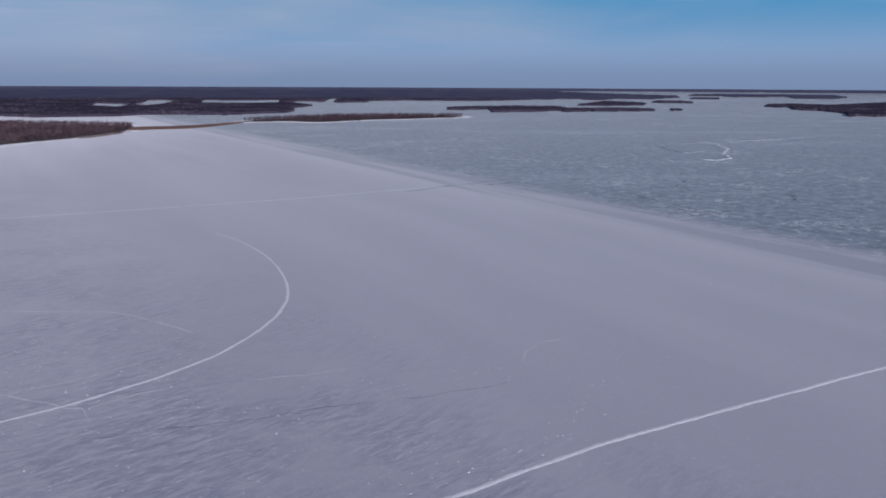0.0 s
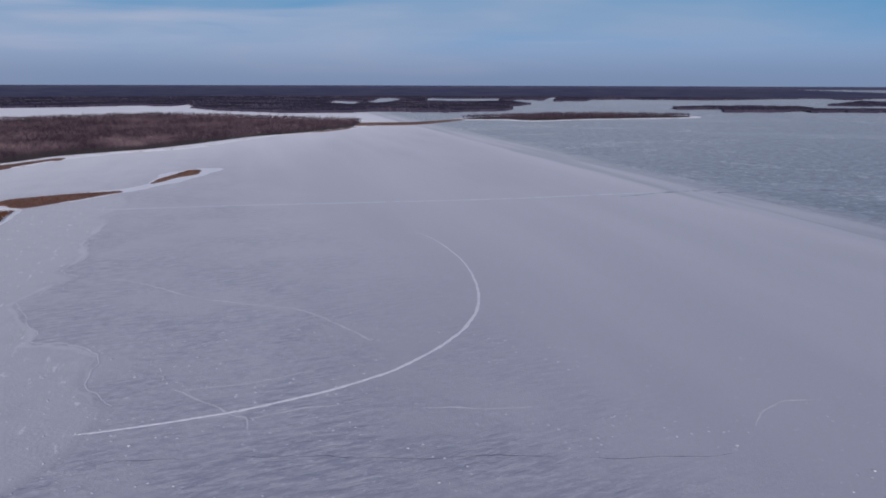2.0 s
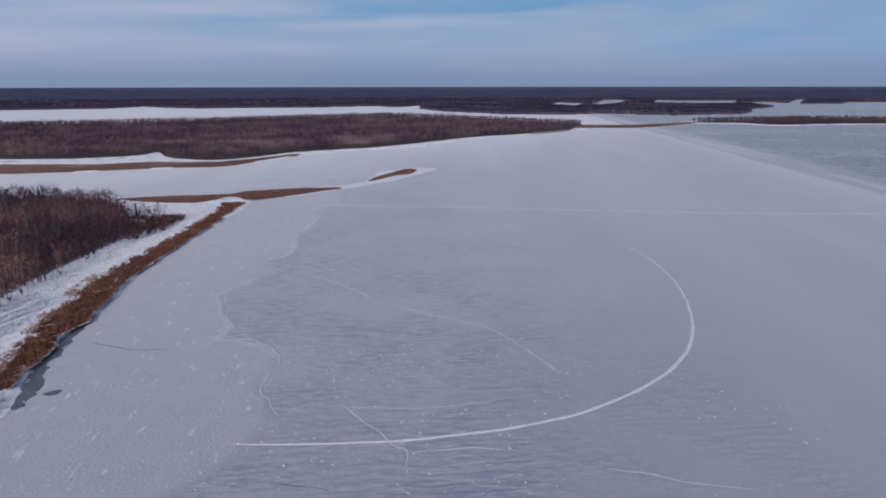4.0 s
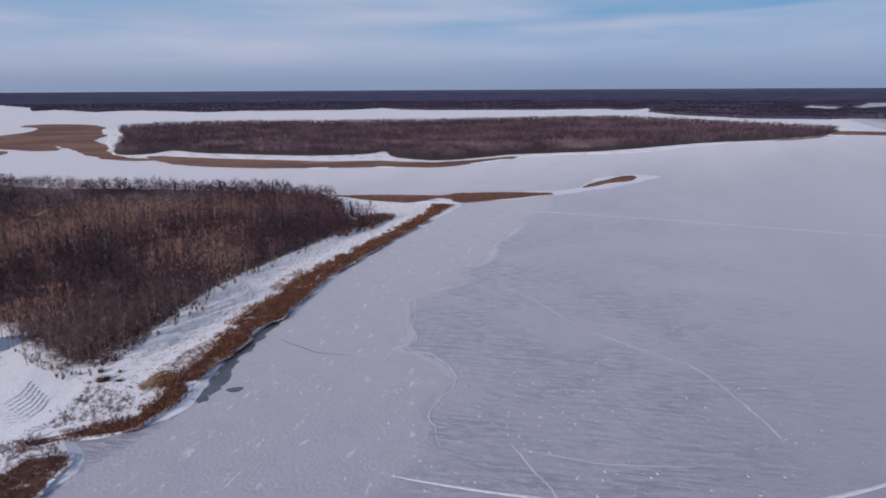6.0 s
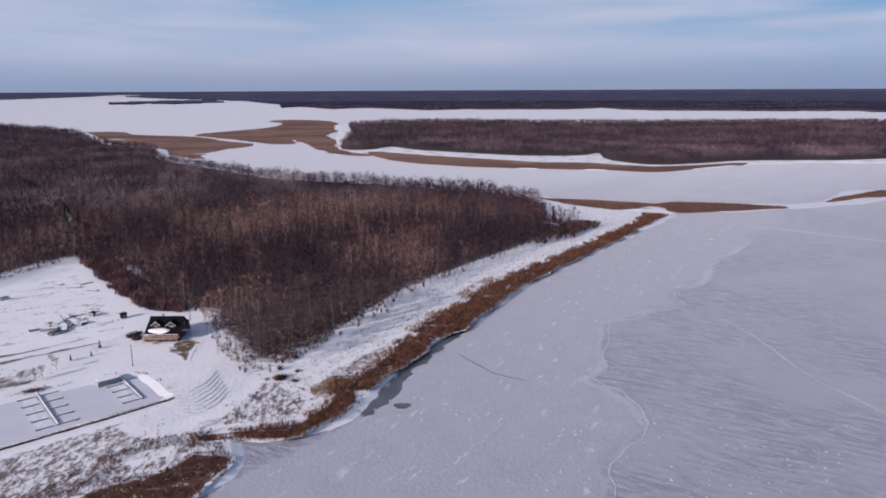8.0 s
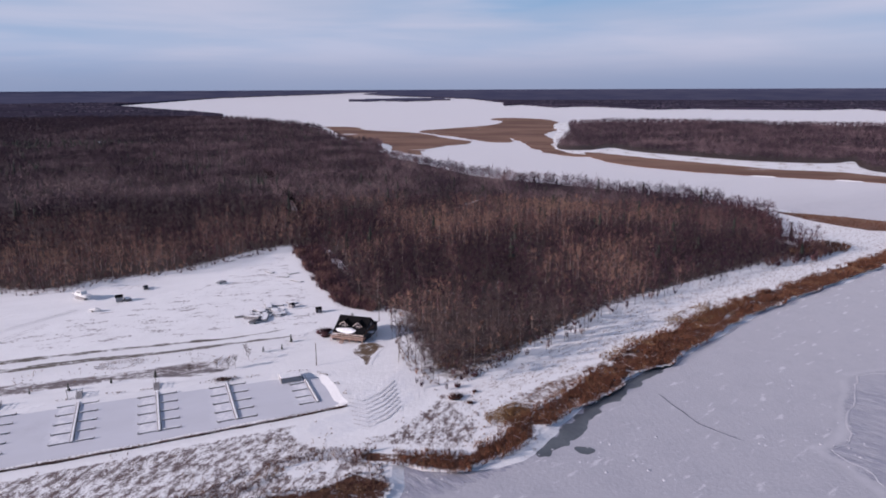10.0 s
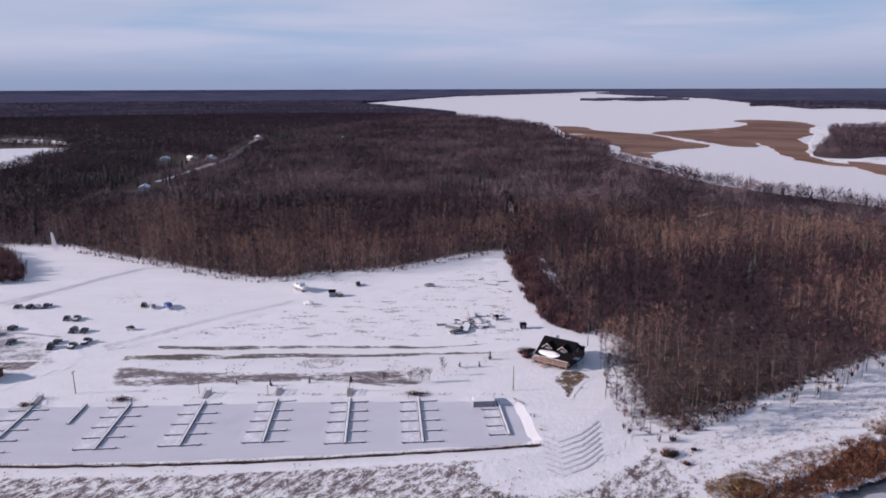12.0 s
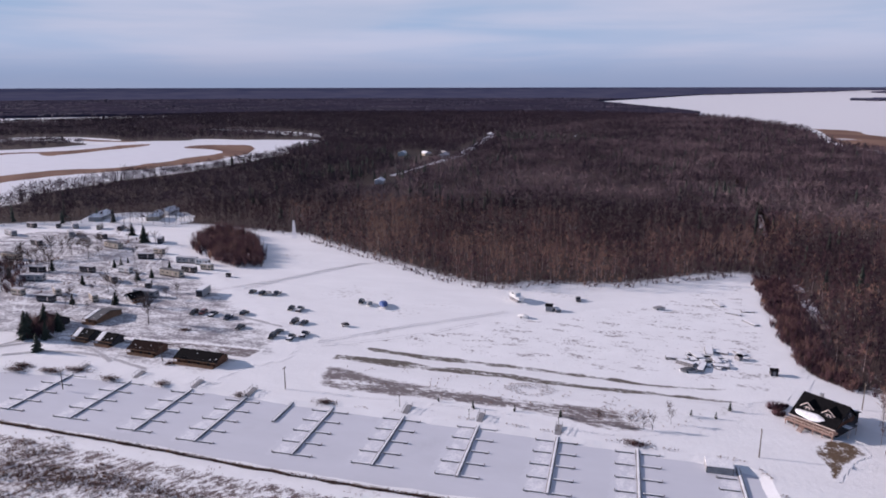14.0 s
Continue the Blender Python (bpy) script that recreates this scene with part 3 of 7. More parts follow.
# marsh in the mouth of the bay, and the spit of reeds off the point
MARSHES = [
    [(-1745, -134), (-1756, -74), (-1732, -30), (-1610, 8), (-1497, 119), (-1378, 159), (-1270, 202), (-1218, 202), (-1169, 161), (-1104, 127), (-1029, 116), (-1206, 46), (-1339, -33), (-1451, -95)],
    [(-1552, 118), (-1659, 188), (-1801, 297), (-1992, 347), (-2114, 324), (-2208, 374), (-2165, 448), (-2062, 486), (-1821, 475), (-1746, 500), (-1563, 409), (-1424, 361), (-1278, 352), (-1154, 327), (-1049, 355), (-964, 405), (-979, 337), (-1026, 301), (-1103, 291), (-1237, 292), (-1346, 280), (-1246, 275), (-1253, 236), (-1397, 183)],
    [(-1040, 352), (-923, 431), (-854, 482), (-816, 511), (-782, 564), (-749, 584), (-721, 612), (-714, 656), (-716, 727), (-701, 727), (-696, 692), (-682, 623), (-677, 580), (-719, 534), (-756, 473), (-822, 394), (-912, 350)],
    [(-674, 1178), (-654, 1240), (-632, 1300), (-630, 1427), (-640, 1440), (-648, 1290), (-668, 1230)],
    [(-552, 375), (-529, 410), (-494, 448), (-497, 463), (-476, 500), (-455, 523), (-443, 528), (-448, 487), (-455, 440), (-475, 442), (-487, 437), (-480, 406), (-507, 387), (-545, 377)],
    [(-455, 578), (-468, 611), (-477, 642), (-486, 674), (-482, 683), (-472, 678), (-458, 647), (-460, 621), (-455, 593)],
]
for i, ctrl in enumerate(MARSHES):
    ln = ragged(ragged(curve_points(ctrl, 6.0), 7 if i < 2 else 3.5 if i < 4 else 2, 50 if i < 2 else 25, i), 3 if i < 2 else 1.3, 14 if i < 2 else 7)
    slab("reed_marsh", ln, 0.62 + 0.01 * i if i > 1 else 0.5, MARSH_FLOOR, "flattened tawny reeds of a frozen marsh", "reeds", slope=1.0)

SPIT_SNOW = [(-440, 528), (-436, 560), (-440, 600), (-446, 640), (-462, 700), (-488, 696), (-492, 650), (-470, 600), (-455, 560), (-470, 520), (-500, 455), (-470, 432), (-446, 470)]
slab("spit_snow", ragged(ragged(curve_points(SPIT_SNOW, 5.0), 4, 25), 1.5, 8), 0.07, SNOW_BAY, "snow drifted round the reed spit", "snow", slope=0.4, low=0.0)

# inland marsh behind the campground
INLAND = ragged(curve_points([(-575, -995), (-600, -1009), (-603, -954), (-631, -963), (-681, -961), (-723, -978), (-717, -1027), (-723, -1108), (-702, -1211), (-731, -1192), (-760, -1124),
                              (-764, -1024), (-748, -981), (-825, -910), (-849, -920), (-907, -810), (-992, -764), (-850, -672), (-737, -600), (-569, -545), (-482, -540), (-395, -520),
                              (-350, -480), (-290, -480), (-230, -600), (-260, -900), (-450, -985)], 8), 6, 30)
slab("inland_ice", INLAND, 0.62, SNOW_BAY, "snow-covered frozen marsh pond inland", "ice", slope=0.4, low=0.5)
INLAND_REEDS = [
    [(-350, -640), (-430, -663), (-466, -669), (-503, -660), (-534, -635), (-586, -641), (-650, -665), (-714, -680), (-745, -727), (-744, -796), (-778, -817), (-824, -768), (-799, -713), (-735, -649),
     (-665, -618), (-580, -598), (-516, -605), (-462, -615), (-404, -603), (-340, -590)],
    [(-470, -880), (-535, -903), (-572, -891), (-569, -839), (-667, -859), (-718, -870), (-747, -901), (-710, -918), (-673, -900), (-607, -900), (-546, -929), (-480, -930)],
    [(-770, -960), (-740, -1000), (-735, -1060), (-752, -1110), (-758, -1040), (-770, -985)],
]
for i, ctrl in enumerate(INLAND_REEDS):
    slab("marsh_reeds", ragged(ragged(curve_points(ctrl, 6.0), 7, 40, i), 3, 12), 0.70 + 0.01 * i, MARSH_FLOOR, "low brown reeds edging a frozen pond", "reeds", slope=0.6, low=0.6)

# far land, two kilometres and more away
MAINLAND_WEST = [(-11000, -700), (-8107, -97), (-5992, 553), (-5154, 598), (-4331, 642), (-3683, 547), (-3859, 667), (-3330, 739), (-3435, 920), (-3142, 1029), (-2924, 1063), (-3001, 1245), (-2912, 1381),
                 (-2756, 1621), (-2908, 1902), (-2675, 1846), (-2490, 1875), (-2362, 1998), (-2252, 2111), (-2160, 2213), (-2092, 2494), (-1903, 2419), (-1976, 2671), (-1757, 2421), (-1690, 2301), (-1428, 2109)]
MAINLAND_NORTH = [(-1293, 2090), (-1160, 2031), (-980, 2126), (-924, 2235), (-687, 2264), (-539, 2447), (-551, 2665), (-622, 2847), (-593, 3241), (-703, 3509), (-829, 3705), (-832, 4239), (-727, 4115),
                  (-611, 3871), (-421, 3974), (-442, 4328), (-232, 4539), (-5, 4508), (227, 4480), (422, 4693), (704, 5143), (1000, 5219), (1041, 4839), (1363, 5534), (1528, 5353), (2076, 6248), (2414, 7357),
                  (2120, 9878), (2300, 40000), (-40000, 40000), (-40000, 1000)]
FAR_LANDS = [
    MAINLAND_WEST + MAINLAND_NORTH,
    [(-2300, -500), (-2503, -545), (-3966, -1534), (-7053, -1787), (-11570, -1163), (-30000, -500), (-40000, -40000), (-1000, -40000), (-600, -2500), (-1000, -2100), (-1700, -1700), (-2200, -1000)],
    [(6, 2942), (33, 2811), (189, 2900), (177, 2593), (321, 2640), (452, 2807), (516, 3019), (490, 3208), (286, 3175), (109, 3107)],
    [(452, 2807), (454, 2686), (635, 2740), (824, 2796), (851, 2929), (721, 3014), (514, 2914)],
    [(660, 3553), (788, 3526), (1006, 3614), (1112, 3966), (1073, 4216), (967, 4335), (755, 3781)],
    [(1242, 4250), (1333, 4201), (1408, 4085), (1493, 4302), (1534, 4610), (1360, 4572)],
    [(898, 2838), (933, 2843), (965, 2925), (928, 2920)],
    [(1929, 5567), (2123, 5504), (2341, 6047), (2141, 6127)],
    [(2564, 7407), (2910, 7523), (2774, 6760), (3018, 6834), (3529, 7341), (2959, 5957), (3341, 6059), (3861, 6764), (4731, 8590), (4453, 9270), (3904, 9343), (3224, 9072)],
    [(1581, 3518), (1579, 3383), (1665, 3441), (1482, 3020), (1528, 2926), (1512, 2770), (1492, 2655), (1338, 2372), (1456, 2364), (1571, 2335), (2700, 2500), (2900, 4592), (2009, 3687), (1934, 3886), (1752, 3853)],
    [(-5253, -402), (-4929, -206), (-5267, -146), (-4935, 42), (-5218, 210), (-5323, 373), (-6183, 313), (-6108, 29), (-5977, -160), (-5543, -380)],
]
FAR_PONDS = [[(-1364, 3157), (-1252, 3035), (-1268, 3228), (-1444, 3957), (-1691, 4358), (-1724, 4187)], [(-1193, 3530), (-966, 3458), (-825, 3611), (-993, 4442), (-1200, 4311), (-1445, 4334)],
             [(-666, 3924), (-582, 3871), (-730, 5086), (-764, 4868)], [(-1470, 2948), (-1262, 2818), (-1455, 3368), (-1705, 3531)]]
FAR_LINES = [np.array(c, float) for c in FAR_LANDS]


def polar(d, a):
    return np.stack([EYE[0] + d * np.cos(a), EYE[1] + d * np.sin(a)], -1)


def on_far_land(p):
    hit = from_eye(p) > 15000
    for c in FAR_LINES:
        hit |= inside(p[:, 0], p[:, 1], c)
    for c in FAR_PONDS:
        hit &= ~inside(p[:, 0], p[:, 1], c)
    return hit


def far_land():
    """Forest floor of the distance, in cells of equal angle."""
    da = radians(0.16)
    angs = np.arange(radians(40), radians(268), da)
    ds = [1950.0]
    while ds[-1] < 33500:
        ds.append(ds[-1] * (1.02 if ds[-1] < 5000 else 1.05))
    ds = np.array(ds)
    D, A = np.meshgrid((ds[:-1] + ds[1:]) / 2, angs + da / 2, indexing="ij")
    wob = np.array([noise.noise((x, y, 3)) for x, y in zip((D * np.cos(A)).ravel() / 140, (D * np.sin(A)).ravel() / 140)])
    c = polar(D.ravel() + wob * 40, A.ravel())
    ok = np.nonzero(on_far_land(c))[0]
    di, ai = ok // len(angs), ok % len(angs)
    quads = [polar(ds[di], angs[ai]), polar(ds[di], angs[ai] + da), polar(ds[di + 1], angs[ai] + da), polar(ds[di + 1], angs[ai])]
    v = np.stack(quads, 1).reshape(-1, 2)
    v = np.column_stack([v, np.full(len(v), 8.2)])
    # the front of the trees along every shore
    land = np.zeros(D.shape, bool)
    land[di, ai] = True
    fronts = [v]
    for shift_d, shift_a, k0, k1 in ((-1, 0, 0, 1), (0, -1, 0, 3), (0, 1, 1, 2)):
        nd, na = np.clip(di + shift_d, 0, land.shape[0] - 1), np.clip(ai + shift_a, 0, land.shape[1] - 1)
        open_side = np.nonzero(~land[nd, na])[0]
        a, b = v[open_side * 4 + k0], v[open_side * 4 + k1]
        fronts.append(np.stack([a, b, b * (1, 1, 0), a * (1, 1, 0)], 1).reshape(-1, 3))
    owner = np.concatenate([di, np.full(sum(len(f) for f in fronts[1:]) // 4, 0)])
    v = np.concatenate(fronts)
    tri = np.arange(len(v)).reshape(-1, 4)
    # the backdrop beyond this ring glows by itself in hazy blue
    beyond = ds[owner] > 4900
    for name, pick, mat, label in (("far_land", ~beyond, FAR_FLOOR, "distant low forest land across the lake"), ("backdrop", beyond, HORIZON, "self-glowing hazy dark blue forest along the horizon")):
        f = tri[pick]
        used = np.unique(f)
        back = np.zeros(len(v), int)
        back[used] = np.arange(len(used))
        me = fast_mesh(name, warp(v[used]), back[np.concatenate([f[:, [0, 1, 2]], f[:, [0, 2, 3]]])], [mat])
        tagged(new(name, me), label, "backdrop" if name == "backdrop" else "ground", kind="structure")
    # crowns over it, sized to the distance
    r = np.random.RandomState(5)
    pts, wid = [], []
    d = 1980.0
    while d < 5000:
        step = radians(0.16)
        n = int(radians(228) / step)
        a = radians(40) + (np.arange(n) + r.uniform(-0.5, 0.5, n)) * step
        p = polar(d + r.uniform(-0.5, 0.5, n) * d * 0.022, a)
        k = on_far_land(p)
        pts.append(p[k])
        wid.append(np.full(k.sum(), d * step * 2.9))
        d *= 1.03
    p, w = np.concatenate(pts), np.concatenate(wid)
    hgt = np.clip(r.normal(9.6, 0.9, len(p)) + 4.0 * np.array([noise.noise((x / 220, y / 220, 6.0)) for x, y in p]), 7.0, 14.0)
    tint = np.clip(0.45 + 0.75 * np.array([noise.noise((x / 260, y / 260, 1.0)) for x, y in p]) + r.normal(0, 0.05, len(p)), 0, 1)
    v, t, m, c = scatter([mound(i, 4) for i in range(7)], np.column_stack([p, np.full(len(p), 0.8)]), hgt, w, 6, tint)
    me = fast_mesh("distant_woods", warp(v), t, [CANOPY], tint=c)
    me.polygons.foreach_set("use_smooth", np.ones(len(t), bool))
    tagged(new("distant_woods", me), "distant bare woods reaching the horizon, blue haze in their colour", "woods", kind="stuff")


far_land()

# ---- woods ----
POINT_WOOD = ragged(curve_points([(-262, 115), (-252, 127), (-275, 155), (-300, 180), (-325, 201), (-346, 229), (-366, 258), (-396, 300), (-422, 340), (-470, 338), (-530, 362),
                                  (-590, 352), (-671, 288), (-765, 187), (-842, 147), (-1030, 70), (-1200, 55), (-1363, -30), (-1750, -130), (-1900, -230),
                                  (-1500, -260), (-900, -70), (-600, 20), (-455, 58), (-380, 76), (-342, 89), (-330, 104), (-292, 110)], 6), 2.5, 15)
BACK_WOOD = ragged(curve_points([(-456, 64), (-448, 44), (-435, 30), (-395, 4), (-385, -22), (-362, -40), (-361, -68), (-372, -117), (-390, -186), (-394, -200), (-389, -215), (-378, -275),
                                 (-345, -330), (-326, -366), (-306, -382), (-270, -408), (-225, -432), (-235, -480), (-290, -472), (-325, -466), (-355, -474), (-390, -512), (-482, -531), (-569, -536), (-737, -592), (-850, -664), (-1000, -768), (-1100, -1000),
                                 (-1000, -1700), (-1700, -1700), (-2250, -1000), (-2250, -500), (-1900, -228), (-1500, -255), (-900, -62), (-600, 30)], 6), 2.5, 15)
SOUTH_WOOD = ragged(curve_points([(-235, -985), (-420, -1010), (-560, -1010), (-600, -1110), (-690, -1228), (-742, -1208), (-776, -1130), (-778, -1030), (-768, -988), (-832, -922), (-866, -928), (-922, -818), (-1010, -780), (-1050, -1700), (-600, -1950), (-400, -1700), (-250, -1150)], 8), 5, 40)
FAR_WOOD = ragged(curve_points([(-1126, 329), (-1075, 361), (-1111, 406), (-1041, 429), (-994, 457), (-932, 501), (-892, 542), (-872, 601), (-891, 641), (-822, 610), (-782, 606), (-735, 623), (-730, 678), (-737, 746), (-716, 811), (-690, 899), (-690, 1109), (-672, 1190), (-655, 1284),
                                (-645, 1392), (-648, 1450), (-685, 1557), (-740, 1660), (-953, 1700), (-1353, 1760), (-1480, 1600), (-1600, 1250), (-1720, 1000), (-1880, 800), (-1850, 520), (-1500, 430)], 8), 4, 40)
ISLE_WOOD = ragged(curve_points([(-505, 1845), (-410, 1878), (-318, 1845), (-207, 1972), (-73, 2066), (45, 2172), (40, 2250), (-152, 2248), (-321, 2190), (-430, 2080), (-510, 1925)], 8), 8, 30)
FAR_POINT, FAR_BACK = POINT_WOOD[POINT_WOOD[:, 0] < -555], BACK_WOOD[BACK_WOOD[:, 0] < -555]
slab("wood_floor_point", FAR_POINT, 0.62, WOOD_FLOOR, "brown leaf litter and thin snow under bare woods", slope=0.6, low=0.5)
slab("wood_floor_back", FAR_BACK, 0.62, WOOD_FLOOR, "brown leaf litter and thin snow under bare woods", slope=0.6, low=0.5)
slab("wood_floor_south", SOUTH_WOOD, 0.66, WOOD_FLOOR, "brown leaf litter under a far wood", slope=0.6, low=0.5)
slab("wood_floor_far", FAR_WOOD, 0.72, WOOD_FLOOR, "brown leaf litter under a far wood", slope=0.6, low=0.5)
slab("wood_floor_isle", ISLE_WOOD, 0.72, WOOD_FLOOR, "brown leaf litter under an island wood", slope=0.6, low=0.5)

# cleared lines through the woods: start, end, half width
ROAD = [(-388, -195), (-428, -238), (-530, -290), (-655, -337), (-809, -381), (-876, -401), (-1215, -557)]
TRAIL = [(-446, 67), (-409, 79), (-386, 87)]
CLEARED = [(TRAIL, 2.3), ([(-625, 16), (-545, 35)], 1.8), ([(-579, 147), (-625, 170)], 2.2), ([(-352, -352), (-398, -322)], 13.0), (ROAD[:2], 1.9), (ROAD[1:4], 0.6), (ROAD[3:], 7.0), ([(-590, -318), (-615, -303)], 17.0),
           ([(-603, -309), (-560, -275)], 15.0), ([(-845, -445), (-765, -398)], 26.0), ([(-735, -35), (-745, -20)], 9.0), ([(-1180, -420), (-1260, -400)], 14.0)]


def off_lines(p):
    keep = np.ones(len(p), bool)
    for line, half in CLEARED:
        for a, b in zip(line[:-1], line[1:]):
            a, b = np.array(a, float), np.array(b, float)
            t = np.clip(((p - a) @ (b - a)) / ((b - a) @ (b - a)), 0, 1)
            keep &= np.linalg.norm(p - (a + t[:, None] * (b - a)), axis=1) > half
    return keep


MID_KINDS = [bare_tree(20 + i, 6, 54, width=0.2, twig=0.15, h=12.0, crown=2.2, reach=0.8) for i in range(12)]
LOW_KINDS = [haze(40 + i, 36, 0.034, 0.19) for i in range(9)]
FAR_KINDS = [haze(80 + i, 20, 0.070, 0.20, 0.05) for i in range(7)]
UNDER = [tuft(90 + i, 6, 0.11, 0.02) for i in range(5)]
BUSHY = [tuft(95 + i, 15, 0.045, 0.0) for i in range(6)]
SPRUCES = [spruce(60 + i) for i in range(4)]


STANDING = []


def EDGE_TREES(p):
    """The corner of the wood by the house: its trees are built one by one."""
    return (p[:, 0] > -308) & (p[:, 1] > 100)


def wood(name, line, label, seed, gap=4.4):
    """Trees over the area: fuller near the camera's way, simpler farther off."""
    allv, allt, allm, allc, o = [], [], [], [], 0
    r = np.random.RandomState(seed)
    for kinds, near, far, spacing, fat in ((UNDER, 0, 480, 4.8, 3.0), (MID_KINDS, 0, 540, gap, 1.0), (LOW_KINDS, 540, 1150, 6.6, 12.0), (FAR_KINDS, 1150, 2500, 10.4, 16.0)):
        p = spots(line, spacing, seed + int(fat * 10))
        d = from_eye(p)
        p = p[(d >= near) & (d < far)]
        p = p[off_lines(p)]
        if not len(p):
            continue
        slow = np.array([noise.noise((x / 45, y / 45, 2.0)) + 0.6 * noise.noise((x / 16, y / 16, 4.0)) for x, y in p])
        p, slow = p[slow > -0.62], slow[slow > -0.62]
        if fat == 3.0:
            deep = edge_distance(p, line[::4]) > r.uniform(0, 7, len(p))
            p, slow = p[deep], slow[deep]
        if fat == 1.0:
            own = EDGE_TREES(p)
            STANDING.extend(p[own].tolist())
            p, slow = p[~own], slow[~own]
        hgt = np.clip(r.normal(0.97, 0.15 if fat < 5 else 0.08, len(p)) + (0.16 if fat < 5 else 0.34) * slow, 0.5, 1.4)
        wide = r.normal(1.0, 0.22, len(p)) * fat
        if fat > 2:
            hgt *= 12.0 if fat > 5 else 3.2
        tint = np.clip(0.39 + (1.15 if fat < 5 else 0.9) * np.array([0.8 * noise.noise((x / 13, y / 13, 7.0)) + 0.75 * noise.noise((x / 42, y / 42, 7.5)) + 0.6 * noise.noise((x / 120, y / 120, 8.0)) for x, y in p]) + r.normal(0, 0.22 if fat < 5 else 0.09, len(p)), 0, 1) * (0.4 if name == "island_woods" else 1.05 if name == "back_woods" and fat > 5 else 1.0)
        # the wood's shaded side is put into its tint, darkest at the tip
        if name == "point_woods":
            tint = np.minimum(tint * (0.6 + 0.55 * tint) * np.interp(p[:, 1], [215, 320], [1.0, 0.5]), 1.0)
        if name == "back_woods":
            # tint cut to about a third south of the forest road
            tint = tint * np.where(p[:, 1] < np.interp(-p[:, 0], [-q[0] for q in ROAD], [q[1] for q in ROAD]) - 6, 0.36, 1.0)
        v, t, m, c = scatter(kinds, np.column_stack([p, np.full(len(p), 0.6)]), hgt, wide, seed + 1, tint)
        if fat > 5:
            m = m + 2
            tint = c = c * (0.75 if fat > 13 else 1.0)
        elif fat > 2:
            m = m + 1
        allv.append(v)
        allt.append(t + o)
        allm.append(m)
        allc.append(c)
        o += len(v)
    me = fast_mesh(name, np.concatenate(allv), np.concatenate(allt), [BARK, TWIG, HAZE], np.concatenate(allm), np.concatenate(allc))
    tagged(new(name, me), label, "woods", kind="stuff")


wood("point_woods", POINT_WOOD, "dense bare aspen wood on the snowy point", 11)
wood("back_woods", BACK_WOOD, "dense bare brown wood behind the snowy clearing", 12)
wood("south_woods", SOUTH_WOOD, "far dark wood beyond the inland marsh", 15)
SPIT_WOOD = ragged(curve_points([(-480, -990), (-571, -985), (-603, -971), (-631, -968), (-687, -976), (-706, -1016), (-683, -1122), (-640, -1143), (-560, -1080)], 8), 5, 30)
slab("wood_floor_spit", SPIT_WOOD, 0.70, WOOD_FLOOR, "brown leaf litter under a marsh wood", slope=0.6, low=0.5)
wood("spit_woods", SPIT_WOOD, "low dark wood on a spit in the inland marsh", 16)
wood("peninsula_woods", FAR_WOOD, "bare brown wood on the far peninsula", 13)
wood("island_woods", ISLE_WOOD, "bare dark wood on a low island", 14)


def wood_spruces():
    """Dark spruces standing among the bare trees."""
    r = np.random.RandomState(77)
    p = spots(BACK_WOOD, 15.0, 70)
    n = np.array([noise.noise((x / 70, y / 70, 3.3)) for x, y in p])
    d = from_eye(p)
    p = p[(d > 470) & (d < 1200) & (n + r.uniform(-0.25, 0.25, len(p)) > 0.33)]
    grove = spots(curve_points([(-1090, -470), (-1180, -520), (-1230, -470), (-1190, -330), (-1110, -290), (-1060, -380)], 10), 11.0, 71, 0.6)
    stand = spots(curve_points([(-560, -370), (-620, -400), (-700, -420), (-640, -350)], 10), 9.0, 72, 0.7)
    q = spots(POINT_WOOD, 26.0, 73, 0.35)
    crest = spots(ragged(band([(-1411, 961), (-1405, 1141), (-1398, 1337), (-1390, 1551), (-1311, 1618)], [26, 46, 60, 40]), 8, 30), 12.0, 74, 0.7)
    p = np.concatenate([p, grove, stand, crest, q[from_eye(q) > 380]])
    v, t, m, c = scatter(SPRUCES, np.column_stack([p, np.full(len(p), 0.6)]), r.uniform(0.7, 1.25, len(p)), r.uniform(0.8, 1.2, len(p)), 78)
    tagged(new("wood_spruces", fast_mesh("wood_spruces", v, t, [NEEDLE])), "scattered dark spruces among the bare woods", "trees", kind="stuff")


wood_spruces()


# ---- trees of the wood's corner, one by one ----
def solid(name, arrays, mat, parent, pick=None, label=""):
    v, t, m = arrays
    if pick is not None:
        t = t[m == pick]
        used = np.unique(t)
        back = np.zeros(len(v), int)
        back[used] = np.arange(len(used))
        v, t = v[used], back[t]
    ob = new(name, fast_mesh(name, v, t, [mat], tint=np.full(len(v), 0.5)))
    ob.parent = parent
    if label:
        ob["label"] = label
    return ob


TRUNK = per_piece("standing_bark", [(0.05, 0.037, 0.034), (0.12, 0.09, 0.078), (0.40, 0.34, 0.29)], island=False)
SPRAY = per_piece("standing_twigs", [(0.036, 0.023, 0.028), (0.078, 0.049, 0.048), (0.155, 0.104, 0.082)], island=False)


def standing_tree(seed, h=13.5, label="slim bare aspen with pale bark at the wood edge", crown=2.0, twigs=105):
    root = empty("bare_tree", label, "tree", "aspens at the wood's corner")
    arr = bare_tree(seed, 13, twigs, h=h, width=0.22 * h / 13.5, twig=0.12, crown=crown, reach=0.9)
    solid("trunk", arr, TRUNK, root, 0)
    solid("crown", arr, SPRAY, root, 1)
    return root


